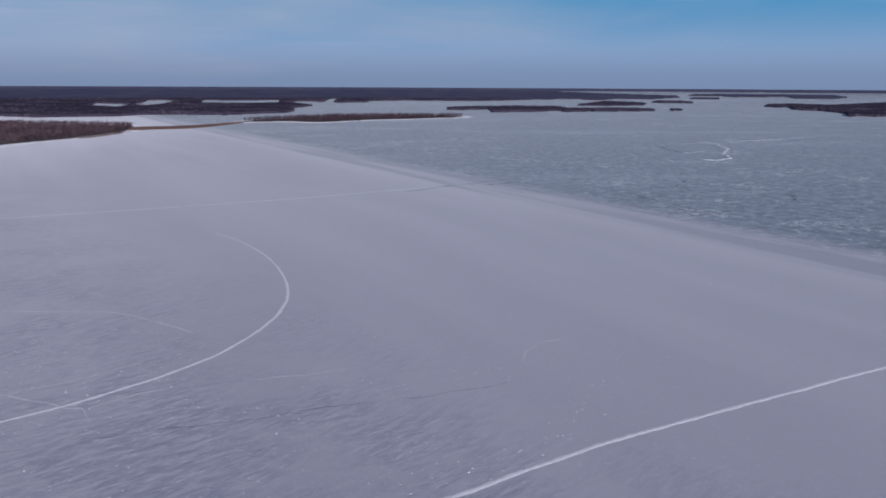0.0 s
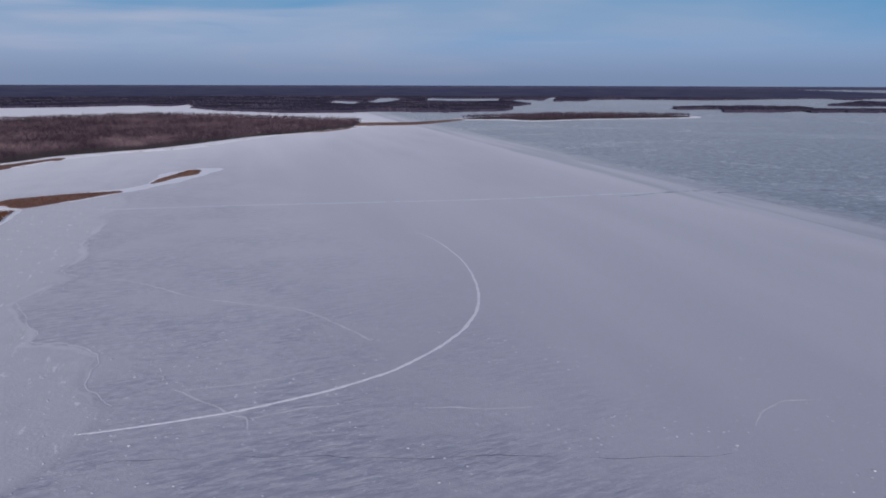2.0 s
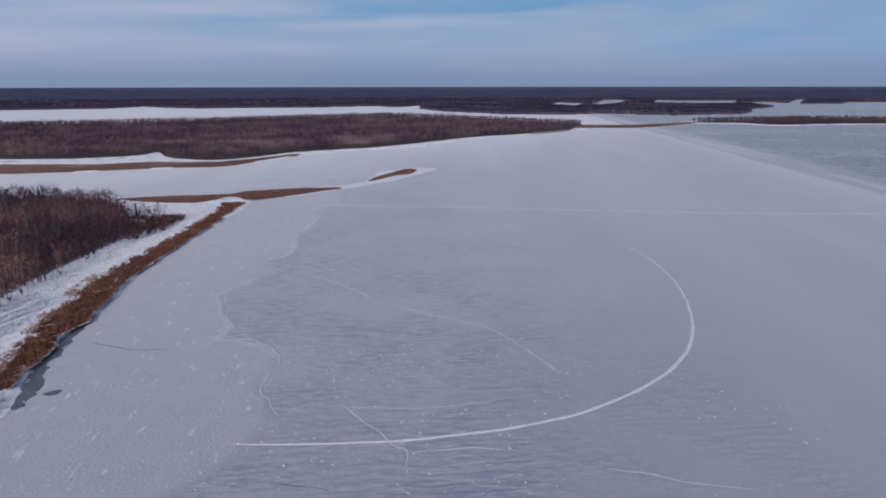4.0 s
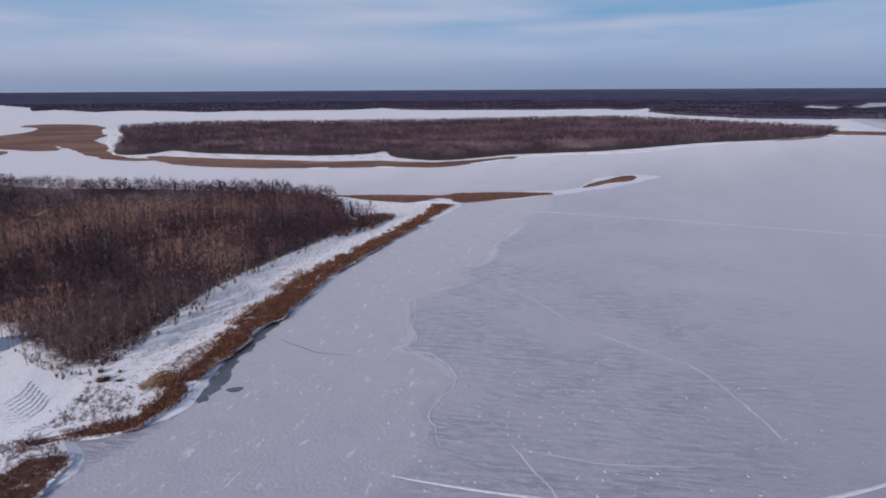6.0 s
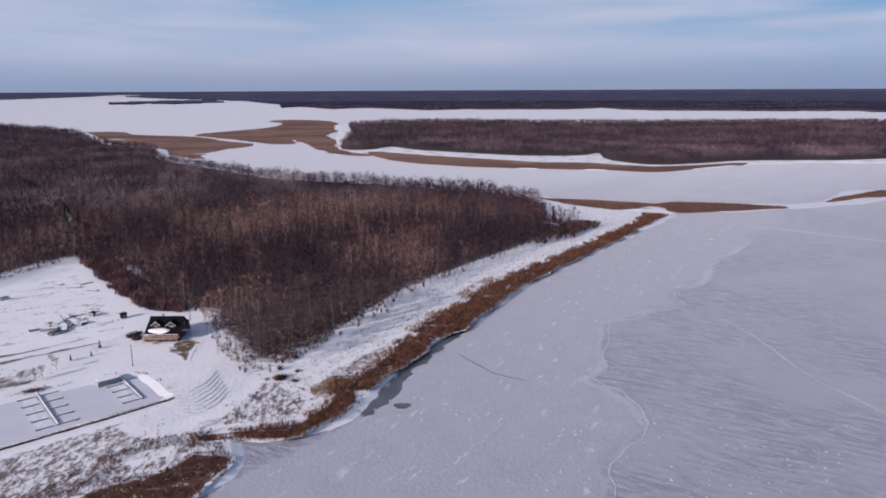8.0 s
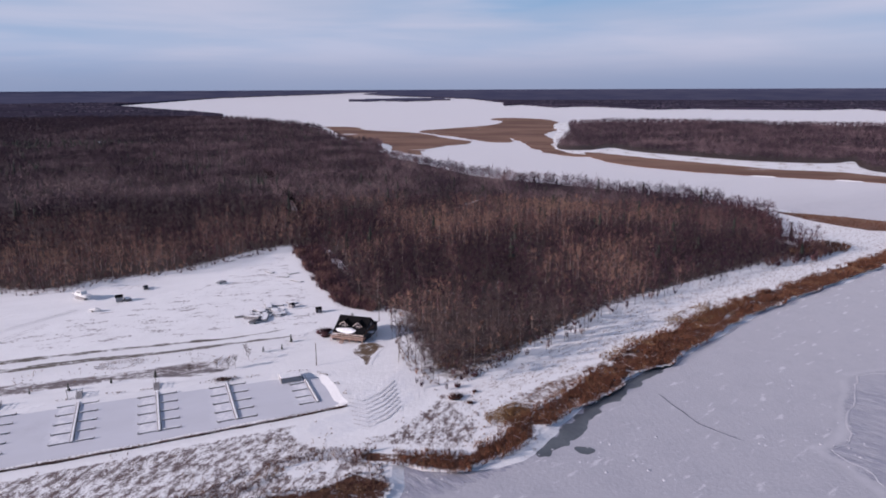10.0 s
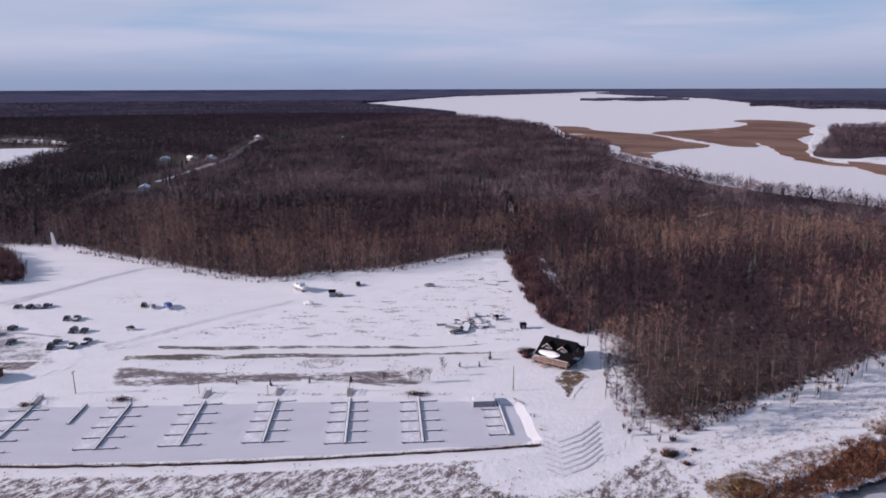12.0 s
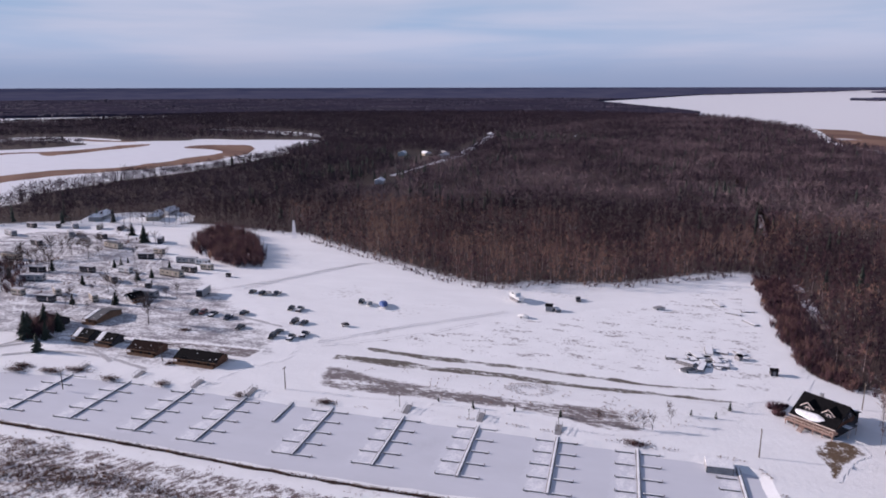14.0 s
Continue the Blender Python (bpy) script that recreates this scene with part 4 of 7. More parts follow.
def corner_trees():
    r = random.Random(4)
    kinds = [standing_tree(100 + i) for i in range(6)]
    for i, (x, y) in enumerate([q for q in STANDING if r.random() > 0.18][:320]):
        m = pose(x, y, 0.6, 0, 0, r.uniform(0, 360))
        k = i % 6
        s = r.uniform(0.72, 1.18)
        if i < 6:
            kinds[i].matrix_basis = m
            kinds[i].scale = (s, s, s)
        else:
            t = copy_thing(kinds[k], m)
            t.scale = (s * r.uniform(0.85, 1.2), s * r.uniform(0.85, 1.2), s)


corner_trees()


# ---- patches of bare or trodden ground ----
LAYER = [0.0]


def worn(name, base, tuft, low=0.35, high=0.6, scale=0.35, stretch=None, turn=0.0, rough=0.9, dark=0.45, relief=0.3, fleck=None):
    """Snow that gives way to the tuft colour where the patch is strong and the noise agrees."""
    m, nt, b = material(name, rough)
    at = nt.nodes.new("ShaderNodeAttribute")
    at.attribute_name = "wear"
    broad = noise_node(nt, scale, 6, 0.65, stretch, turn)
    small = noise_node(nt, scale * 4.5, 5, 0.7, stretch and tuple(min(1.0, q * 2.0) for q in stretch), turn + 9)
    n = math_node(nt, "MULTIPLY_ADD", broad, 0.55, math_node(nt, "MULTIPLY", small, 0.45))
    v = math_node(nt, "MULTIPLY", at.outputs["Fac"], math_node(nt, "MULTIPLY_ADD", n, 2.1, -0.42))
    shade = mix_node(nt, noise_node(nt, 0.12, 4), base, tuple(c * 0.86 for c in base))
    growth = mix_node(nt, noise_node(nt, 1.2, 4), tuft, tuple(c * dark for c in tuft))
    col = mix_node(nt, step_node(nt, v, low, high), shade, growth)
    if fleck:
        dash = step_node(nt, noise_node(nt, 0.34, 4, 0.6, (0.32, 1, 1), -130), 0.60, 0.68, 0.8)
        col = mix_node(nt, math_node(nt, "MULTIPLY", dash, at.outputs["Fac"]), col, fleck)
        b.inputs["Sheen Weight"].default_value, b.inputs["Sheen Roughness"].default_value = 0.13, 0.6
    nt.links.new(col, b.inputs["Base Color"])
    bump_node(nt, b, noise_node(nt, 0.9, 5, 0.6), 0.5, relief)
    b.inputs["Specular IOR Level"].default_value = 0.2 if relief > 0.1 else 0.6
    return m


SNOW_WHITE = (0.88, 0.885, 0.90)
DEAD_GRASS = worn("dead_grass_through_snow", SNOW_WHITE, (0.17, 0.148, 0.128), 0.36, 0.64, 0.26, (1, 0.25, 1), -17)
THIN_SNOW = worn("thin_snow_on_gravel", SNOW_WHITE, (0.25, 0.215, 0.22), 0.40, 0.70, 0.22, (1, 0.25, 1), -17)
STREAKED = worn("wind_streaked_field_snow", SNOW_WHITE, (0.36, 0.33, 0.34), 0.72, 0.84, 0.26, (1, 0.35, 1), -14, dark=0.7)
FIELD_TUFTS = worn("field_tufts_in_snow", SNOW_WHITE, (0.30, 0.27, 0.26), 0.74, 0.86, 0.32, (1, 0.35, 1), -17)
CAMP_SNOW = worn("trodden_camp_snow", SNOW_WHITE, (0.36, 0.34, 0.37), 0.40, 0.80, 0.22, (1, 0.4, 1), -17)
MOTTLED = worn("snow_mottled_with_weeds", SNOW_WHITE, (0.36, 0.28, 0.25), 0.60, 0.95, 0.9, (0.45, 1, 1), 40)
LAWN = worn("bare_lawn", SNOW_WHITE, (0.17, 0.115, 0.075), 0.36, 0.62, 0.30)
BRUSHY = worn("brush_poking_through_snow", SNOW_WHITE, (0.20, 0.150, 0.150), 0.53, 0.74, 0.65, (0.55, 1, 1), 20)
REED_PATCH = worn("reed_litter", SNOW_WHITE, (0.14, 0.064, 0.040), 0.34, 0.56, 0.35)
LITTER = worn("leaf_litter_under_snow", SNOW_WHITE, (0.095, 0.062, 0.055), 0.16, 0.50, 0.45)
SHORE_WEEDS = worn("red_weeds_in_snow", SNOW_WHITE, (0.21, 0.13, 0.10), 0.44, 0.78, 0.5)
HALO = worn("snow_blown_round_docks", (0.64, 0.655, 0.715), (0.80, 0.807, 0.84), 0.48, 0.80, 0.35, dark=0.95, relief=0.1)
SMOOTH = worn("plowed_snow", SNOW_WHITE, (0.76, 0.77, 0.80), 0.3, 0.7, 0.1, dark=0.95)
DRIFT = worn("drifted_snow_on_ice", (0.355, 0.359, 0.418), (0.425, 0.428, 0.482), 0.1, 0.8, 0.10, rough=0.5, dark=0.86, relief=0.25, fleck=(0.60, 0.60, 0.645))
PALE_DRIFT = worn("pale_drift", (0.40, 0.402, 0.455), (0.48, 0.48, 0.53), 0.05, 0.7, 0.15, rough=0.5, dark=0.9, relief=0.1, fleck=(0.52, 0.52, 0.565))
RUT = worn("churned_wheel_ruts", SNOW_WHITE, (0.50, 0.49, 0.51), 0.12, 0.6, 0.6, dark=0.7)


def patch(name, ctrl, mat, label, soft=4.0, cell=1.5, base=0.565, closed_line=None, category="ground", fades=None):
    """A thin sheet over the ground whose growth is strong inside and fades to nothing at its edge."""
    if base > 0.1:
        LAYER[0] += 0.004
    line = closed_line if closed_line is not None else curve_points(ctrl, 4.0)
    x0, y0 = line.min(0) - cell
    x1, y1 = line.max(0) + cell
    xs, ys = np.arange(x0, x1 + cell, cell), np.arange(y0, y1 + cell, cell)
    gx, gy = np.meshgrid(xs, ys, indexing="ij")
    p = np.stack([gx.ravel(), gy.ravel()], 1)
    ins = inside(p[:, 0], p[:, 1], line)
    d = np.where(ins, edge_distance(p, line, fades), 0.0)
    wear = np.clip(d / soft, 0, 1)
    grid = np.arange(len(p)).reshape(gx.shape)
    q = np.stack([grid[:-1, :-1], grid[1:, :-1], grid[1:, 1:], grid[:-1, 1:]], -1).reshape(-1, 4)
    q = q[ins[q].all(1)]
    used = np.unique(q)
    back = np.zeros(len(p), int)
    back[used] = np.arange(len(used))
    v = np.column_stack([p[used], np.full(len(used), base + (LAYER[0] if base > 0.1 else 0.0))])
    me = fast_mesh(name, v, back[q], [mat])
    at = me.attributes.new("wear", "FLOAT", "POINT")
    at.data.foreach_set("value", wear[used].astype(np.float32))
    return tagged(new(name, me), label, category, kind="structure")


NEAR_POINT, NEAR_BACK = POINT_WOOD.copy(), BACK_WOOD.copy()
patch("edge_litter", None, LITTER, "leaf litter under brush beside the clearing", 3.0, 1.2, closed_line=ragged(band([(-452, 55), (-415, 66), (-380, 77), (-343, 91), (-333, 103)], [18, 18, 16, 15, 12]), 3, 9))
NEAR_POINT[:, 0] = np.maximum(NEAR_POINT[:, 0], -650)
NEAR_BACK[:, 0] = np.maximum(NEAR_BACK[:, 0], -650)
patch("wood_litter", None, LITTER, "brown leaf litter and brush under bare trees", 15.0, 3.0, closed_line=NEAR_POINT[::3], fades=lambda q: (q[:, 0] > -440) & ((q[:, 1] > 106) | (q[:, 0] > -330)))
patch("wood_litter", None, LITTER, "brown leaf litter and brush under bare trees", 14.0, 3.0, closed_line=NEAR_BACK[::3], fades=lambda q: (q[:, 0] > -448) & (q[:, 1] < 46))
# the strip of shore grass between the woods and the reeds, and the brushy berm round the basin
patch("shore_grass", [(-268, 122), (-262, 130), (-284, 152), (-313, 176), (-333, 196), (-363, 235), (-399, 290), (-430, 345), (-480, 342), (-520, 372), (-555, 378), (-500, 400),
                      (-462, 424), (-446, 418), (-410, 370), (-372, 320), (-330, 260), (-287, 212), (-264, 186), (-244, 165), (-226, 151), (-214, 140), (-213, 122),
                      (-214, 110), (-221, 99), (-228, 97), (-230, 106), (-240, 117), (-252, 122)], MOTTLED, "snow over rough shore grass", 9.0, 2.0)
patch("shore_weeds", None, SHORE_WEEDS, "reddish weeds in the snow above the reeds", 5.0, 1.2,
      closed_line=ragged(band([(-222, 108), (-226, 128), (-236, 142), (-250, 158), (-268, 178), (-290, 202), (-318, 232), (-348, 270), (-385, 322), (-420, 372)], [10, 16, 16, 14, 12, 11, 10, 9, 9, 8]), 4, 12))
patch("bank_litter", None, LITTER, "dark weeds matted along the basin bank", 0.5, 0.4, closed_line=ragged(band([(-243, 99), (-233, 76), (-215, 32), (-202, -6), (-191, -43), (-178, -83), (-166, -125)], 1.7), 0.7, 4))
patch("berm_brush", [(-241, 100), (-231, 77), (-213, 33), (-200, -5), (-189, -41), (-176, -81), (-163, -126), (-150, -135), (-141, -120), (-161, 0), (-173, 60), (-187, 100),
                     (-200, 112), (-214, 108), (-221, 96), (-228, 88), (-238, 93)], BRUSHY, "low brown brush poking through snow on the berm", 3.0, 1.2)
patch("field_weeds", [(-300, -30), (-330, -20), (-360, 10), (-385, 30), (-420, 40), (-400, 60), (-350, 72), (-315, 60), (-300, 20)], FIELD_TUFTS, "snow field with tufts and old tracks", 8.0, 2.0)
patch("weedy_shore", [(-211, 85), (-217, 95), (-225, 105), (-234, 114), (-248, 122), (-257, 125), (-250, 131), (-239, 134), (-231, 139), (-220, 136), (-214, 130), (-216, 119), (-217, 106), (-208, 99), (-205, 89)], BRUSHY, "brown weeds standing in the shore snow", 4.0, 1.2)
patch("launch_apron", [(-235, 89), (-229, 88), (-220, 96), (-227, 104), (-236, 112), (-245, 119), (-256, 122), (-265, 121), (-280, 116), (-264, 109), (-252, 100), (-241, 98)], SMOOTH, "plowed smooth snow of the launch ramp", 2.0, 1.5)
patch("camp_ground", [(-236, -60), (-262, -58), (-290, -110), (-335, -235), (-345, -290), (-315, -350), (-250, -330), (-205, -200), (-205, -130), (-222, -62)], CAMP_SNOW,
      "trodden snow between the camp lots", 14.0, 2.5)
patch("lot_weeds", [(-249, -41), (-259, -43), (-261, -30), (-263, -18), (-267, 1), (-272, 17), (-278, 35), (-282, 51), (-276, 55), (-274, 64), (-267, 59), (-262, 48), (-262, 37), (-259, 25), (-254, 9), (-248, -6), (-242, -22), (-241, -32)], THIN_SNOW, "wind-thinned snow over gravel and weeds", 5.0, 1.0)
patch("field_streaks", [(-266, -56), (-295, -44), (-328, -25), (-344, -8), (-373, 13), (-420, 30), (-440, 50), (-406, 61), (-357, 80), (-325, 91), (-303, 78), (-302, 58), (-293, 26), (-282, -10), (-275, -43)], STREAKED, "wind-streaked snow of the open field", 8.0, 2.0)
patch("grass_strip", None, DEAD_GRASS, "long bare strip of flattened dead grass", 1.9, 0.6, closed_line=ragged(band([(-263, -46), (-267, -35), (-271, -20), (-276, -6), (-282, 11), (-285, 24), (-289, 37), (-295, 52), (-300, 67), (-303, 78)], [6.6, 7.4, 7.0, 7, 6.6, 6.2, 5.6, 5.2, 4.4, 3.4]), 1.2, 6))
patch("grass_strip", None, DEAD_GRASS, "long bare strip of flattened dead grass", 2.0, 0.6, closed_line=ragged(band([(-275, -42), (-277, -31), (-281, -16), (-287, 2), (-291, 16), (-294, 25), (-298, 40), (-302, 54), (-311, 71)], [5.0, 6.2, 6.0, 5.6, 5.6, 5.2, 4.6, 4.2, 3.4]), 1.3, 6))
patch("bare_lawn", [(-288, 95), (-294, 98), (-296, 103), (-294, 107), (-290, 109), (-285, 106), (-279, 105), (-272, 104), (-271, 101), (-278, 99), (-282, 96)], LAWN, "bare brown lawn thawed before the house", 2.4, 0.6)


def wheel_tracks(ctrl, gap=1.9, width=1.1):
    """Two worn lines side by side, as wheels leave them."""
    c = curve_points(ctrl, 4.0, False)
    t = np.gradient(c, axis=0)
    n = np.stack([-t[:, 1], t[:, 0]], 1) / np.linalg.norm(t, axis=1)[:, None]
    for side in (-0.5, 0.5):
        patch("wheel_ruts", None, RUT, "wheel ruts worn into the field snow", 0.5, 0.5, closed_line=ragged(band([tuple(q) for q in c + n * gap * side], width), 0.3, 5))


for ctrl in ([(-270, -59), (-285, -51), (-305, -41), (-325, -28), (-338, -21)], [(-268, -56), (-282, -44), (-300, -32), (-320, -23)], [(-299, -134), (-326, -129), (-350, -124), (-367, -120)], [(-285, -150), (-298, -140), (-327, -131), (-364, -121), (-372, -108)]):
    wheel_tracks(ctrl)
patch("wheel_ruts", None, THIN_SNOW, "wheel ruts worn into the lot snow", 3.0, 1.0, closed_line=band([(-222, -140), (-233, -112), (-243, -88), (-250, -66)], [6, 9, 10, 12]))
for lane in ([(-236, -165), (-262, -180), (-300, -205), (-335, -240)], [(-225, -180), (-245, -215), (-270, -245), (-310, -300)], [(-262, -160), (-268, -190), (-258, -225), (-240, -250)]):
    patch("camp_lane", None, CAMP_SNOW, "rutted snowy lane between camp lots", 1.5, 1.2, closed_line=band(lane, [5, 6, 6, 5]))
for lane in ([(-204, -148), (-215, -145), (-227, -135), (-239, -125)], [(-200, -138), (-212, -127), (-219, -109), (-221, -86)], [(-261, -265), (-283, -276), (-309, -289), (-327, -296)], [(-276, -311), (-295, -313), (-319, -313)], [(-272, -161), (-270, -135), (-273, -105), (-274, -81)], [(-235, -160), (-239, -136), (-250, -138), (-249, -105)], [(-201, -148), (-213, -141), (-220, -134), (-221, -118), (-218, -101)], [(-215, -181), (-231, -180), (-250, -181), (-272, -192)], [(-208, -165), (-218, -161), (-226, -144), (-247, -142)]):
    patch("camp_lane", None, RUT, "dark wheel ruts along the camp lane", 0.8, 0.6, closed_line=ragged(band(lane, 2.6), 0.5, 5))
for arc in ([(-232.1, 101.7), (-230.0, 106.1), (-234.9, 110.7), (-242.7, 114.3)],
            [(-234.6, 101.2), (-232.5, 105.6), (-237.5, 110.3), (-245.5, 113.9)],
            [(-237.2, 100.7), (-235.1, 105.2), (-240.2, 109.8), (-248.4, 113.6)],
            [(-239.9, 100.2), (-237.7, 104.7), (-243.0, 109.4), (-251.4, 113.2)],
            [(-242.6, 99.7), (-240.4, 104.2), (-245.8, 109.0), (-254.4, 112.7)],
            [(-245.3, 99.1), (-243.1, 103.7), (-248.7, 108.5), (-257.6, 112.3)],
            [(-248.2, 98.6), (-245.9, 103.2), (-251.6, 108.1), (-260.7, 111.9)]):
    patch("wheel_arc", None, RUT, "curved dark wheel ruts in the plowed snow", 0.45, 0.3, closed_line=band(arc, 0.9))
REED_BELT = band([(-213, 105), (-214, 113), (-212, 121), (-211, 131), (-219, 141), (-235, 154), (-250, 169), (-272, 191), (-297, 217), (-328, 251), (-363, 301), (-399, 350),
                  (-430, 391), (-453, 419)], [7, 9, 10, 12, 17, 17, 16, 15, 15, 14, 13, 13, 13, 14, 14])
patch("reed_belt", None, REED_PATCH, "rust-brown reed litter along the lake shore", 2.2, 0.9, closed_line=ragged(ragged(REED_BELT, 2.6, 11, 3), 1.2, 3, 5), category="reeds")
DARK_REEDS = curve_points([(-168, 50), (-186, 56), (-195, 76), (-199, 85), (-200, 92), (-202, 98), (-207, 103), (-207, 107), (-203, 113), (-199, 113), (-194, 111), (-190, 107), (-184, 103), (-179, 92), (-172, 74)], 2)
patch("reed_bank", None, REED_PATCH, "dark rust-brown reed litter on the shore bank", 2.2, 0.8, closed_line=ragged(DARK_REEDS, 1.4, 5, 9), category="reeds")
patch("reed_hummock", [(-236, 140), (-242, 146), (-240, 153), (-231, 149), (-229, 143)], REED_PATCH, "tawny hummock of shore grass", 2.0, 0.7, category="reeds")
patch("reed_hummock", [(-310, 222), (-330, 240), (-338, 262), (-322, 246), (-306, 232)], REED_PATCH, "tawny hummock of shore grass", 3.0, 0.8, category="reeds")
DRIFT_EDGE = [(-358, 422), (-323, 364), (-293, 331), (-285, 306), (-267, 298), (-266, 280), (-261, 269), (-258, 258), (-238, 242), (-219, 231), (-213, 222), (-205, 224), (-192, 224), (-179, 218), (-173, 207), (-167, 198), (-160, 194), (-149, 189)]
patch("snow_drift", [(-440, 520), (-391, 478), (-372, 430)] + DRIFT_EDGE + [(-142, 175), (-137, 152), (-150, 110), (-185, 104), (-214, 146), (-266, 192), (-331, 266), (-411, 379), (-448, 432), (-452, 480)],
      DRIFT, "smooth pale snow drifted along the shore ice", 5.0, 1.5, base=0.016, category="ice", fades=lambda q: (q @ np.array([0.74, 0.67]) > -40) & (q[:, 1] > 140))
BANK = [(x - 3.0, y - 3.4) for x, y in DRIFT_EDGE]
patch("drift_bank", None, PALE_DRIFT, "pale smooth drift along the thin snow's edge", 3.0, 1.0, base=0.022, closed_line=ragged(ragged(band([(x + 1.2, y + 1.4) for x, y in BANK], [2, 6, 3, 6, 4, 2, 5, 3, 5, 6, 2, 3]), 2.6, 11, 4), 1.2, 3), category="snow")


def sprigs(name, line, kinds, gap, tall, wide, mat, label, category, seed, keep=1.0, z=0.56, thin=None):
    """Many small stalky plants over an area, joined: nobody could count them."""
    p = spots(line, gap, seed, keep)
    r = np.random.RandomState(seed)
    n = np.array([noise.noise((x / 7, y / 7, seed)) + 0.5 * noise.noise((x / 2.5, y / 2.5, seed)) for x, y in p])
    if thin is not None:
        p, n = p[n > thin], n[n > thin]
    tint = np.clip(0.45 + 0.55 * n + r.normal(0, 0.14, len(p)), 0, 1)
    v, t, m, c = scatter(kinds, np.column_stack([p, np.full(len(p), z)]), tall * r.uniform(0.6, 1.25, len(p)), wide * r.uniform(0.7, 1.3, len(p)), seed, tint)
    tagged(new(name, fast_mesh(name, v, t, [mat], tint=c)), label, category, kind="stuff")


STALKS = [tuft(200 + i, 7, 0.06, 0.0) for i in range(5)]
sprigs("shore_reeds", ragged(ragged(REED_BELT, 2.6, 11, 3), 1.2, 3, 5), STALKS, 1.0, 2.1, 2.3, REED, "rust-brown reeds standing along the lake shore", "reeds", 31, thin=-0.25)
for k, (x, y, rad) in enumerate(((-172, -65, 5), (-172, -47, 6), (-177, -36, 5), (-163, -48, 6), (-180, -22, 4), (-178, -61, 4), (-168, -30, 5), (-186, 4, 3.5))):
    sprigs("berm_clump", curve_points([(x - rad, y - rad), (x + rad * 0.5, y - rad * 1.6), (x + rad, y + rad), (x - rad * 0.6, y + rad * 1.5)], 2), STALKS, 0.9, 0.7, 1.6, BRUSH, "dark red brush clump on the snowy berm", "brush", 80 + k, thin=-0.05)
# real brush, thickened here in place of the shade the trees cast
sprigs("corner_scrub", curve_points([(-275, 124), (-287, 133), (-323, 156), (-301, 158), (-275, 150), (-261, 132)], 3), STALKS, 1.1, 1.2, 1.8, BRUSH, "dark scrub in the snow below the wood's corner, doubling as tree shade", "brush", 95, thin=0.0)
sprigs("shore_clumps", band([(-222, 112), (-226, 130), (-236, 146), (-252, 164), (-270, 184), (-294, 210), (-322, 240), (-352, 280), (-388, 330), (-424, 380)], [8, 16, 18, 16, 16, 15, 14, 13, 13, 12]), STALKS, 1.25, 0.8, 1.7, REED, "tawny grass clumps in the snow above the reeds", "grass", 54, thin=0.24)
sprigs("bank_reeds", DARK_REEDS, STALKS, 0.95, 1.2, 1.9, BRUSH, "dark red brush and reeds on the shore bank", "reeds", 52, thin=-0.3)
sprigs("bank_brush", band([(-196, 66), (-202, 74), (-207, 77), (-211, 82), (-214, 88), (-213, 92)], [2, 2.4, 2, 2.4, 2, 1.5]), STALKS, 0.8, 0.9, 1.6, BRUSH, "dark brush line across the snowy berm", "brush", 53, thin=-0.3)
for k, blob in enumerate(([(-273, 15), (-278, 15), (-283, 23), (-280, 29), (-273, 24)], [(-282, 39), (-286, 40), (-286, 48), (-281, 47)], [(-274, 42), (-279, 44), (-278, 51), (-272, 50), (-270, 45)], [(-278, 51), (-283, 54), (-280, 58), (-273, 59), (-272, 55)])):
    sprigs("lot_weed_clump", curve_points(blob, 2), STALKS, 0.85, 0.3, 1.7, BRUSH, "flattened brown weed clump on the lot", "weeds", 60 + k, thin=-0.35)
sprigs("hummock_grass", curve_points([(-236, 140), (-242, 146), (-240, 153), (-231, 149), (-229, 143)], 2), STALKS, 0.9, 1.3, 2.0, GOLD_REED, "tawny tall grass on a shore hummock", "grass", 32, thin=-0.3)
sprigs("hummock_grass", curve_points([(-310, 222), (-330, 240), (-338, 262), (-322, 246), (-306, 232)], 2), STALKS, 1.0, 1.4, 2.0, GOLD_REED, "tawny tall grass on a shore hummock", "grass", 33, thin=-0.1)
sprigs("hummock_grass", ragged(curve_points([(-313, 213), (-327, 228), (-337, 241), (-329, 242), (-314, 225), (-306, 215)], 2), 1.2, 5), STALKS, 1.1, 1.2, 2.0, GOLD_REED, "golden tall grass along the shore reeds", "grass", 110, thin=-0.15)
sprigs("hummock_grass", ragged(curve_points([(-276, 179), (-289, 190), (-297, 201), (-295, 206), (-283, 195), (-273, 184)], 2), 1.2, 5), STALKS, 1.1, 1.2, 2.0, GOLD_REED, "golden tall grass along the shore reeds", "grass", 111, thin=-0.15)
sprigs("hummock_grass", ragged(curve_points([(-235, 137), (-240, 143), (-242, 149), (-236, 148), (-230, 143), (-228, 139)], 2), 1.2, 5), STALKS, 1.1, 1.2, 2.0, GOLD_REED, "golden tall grass along the shore reeds", "grass", 112, thin=-0.15)
BERM = curve_points([(-241, 100), (-231, 77), (-213, 33), (-200, -5), (-189, -41), (-176, -81), (-163, -126), (-150, -135), (-141, -120), (-161, 0), (-173, 60), (-187, 100), (-200, 112), (-214, 108), (-221, 96)], 4)
sprigs("berm_twigs", BERM, STALKS, 1.6, 0.6, 1.2, BRUSH, "low brown twigs through the snow of the berm", "brush", 34, thin=0.22)
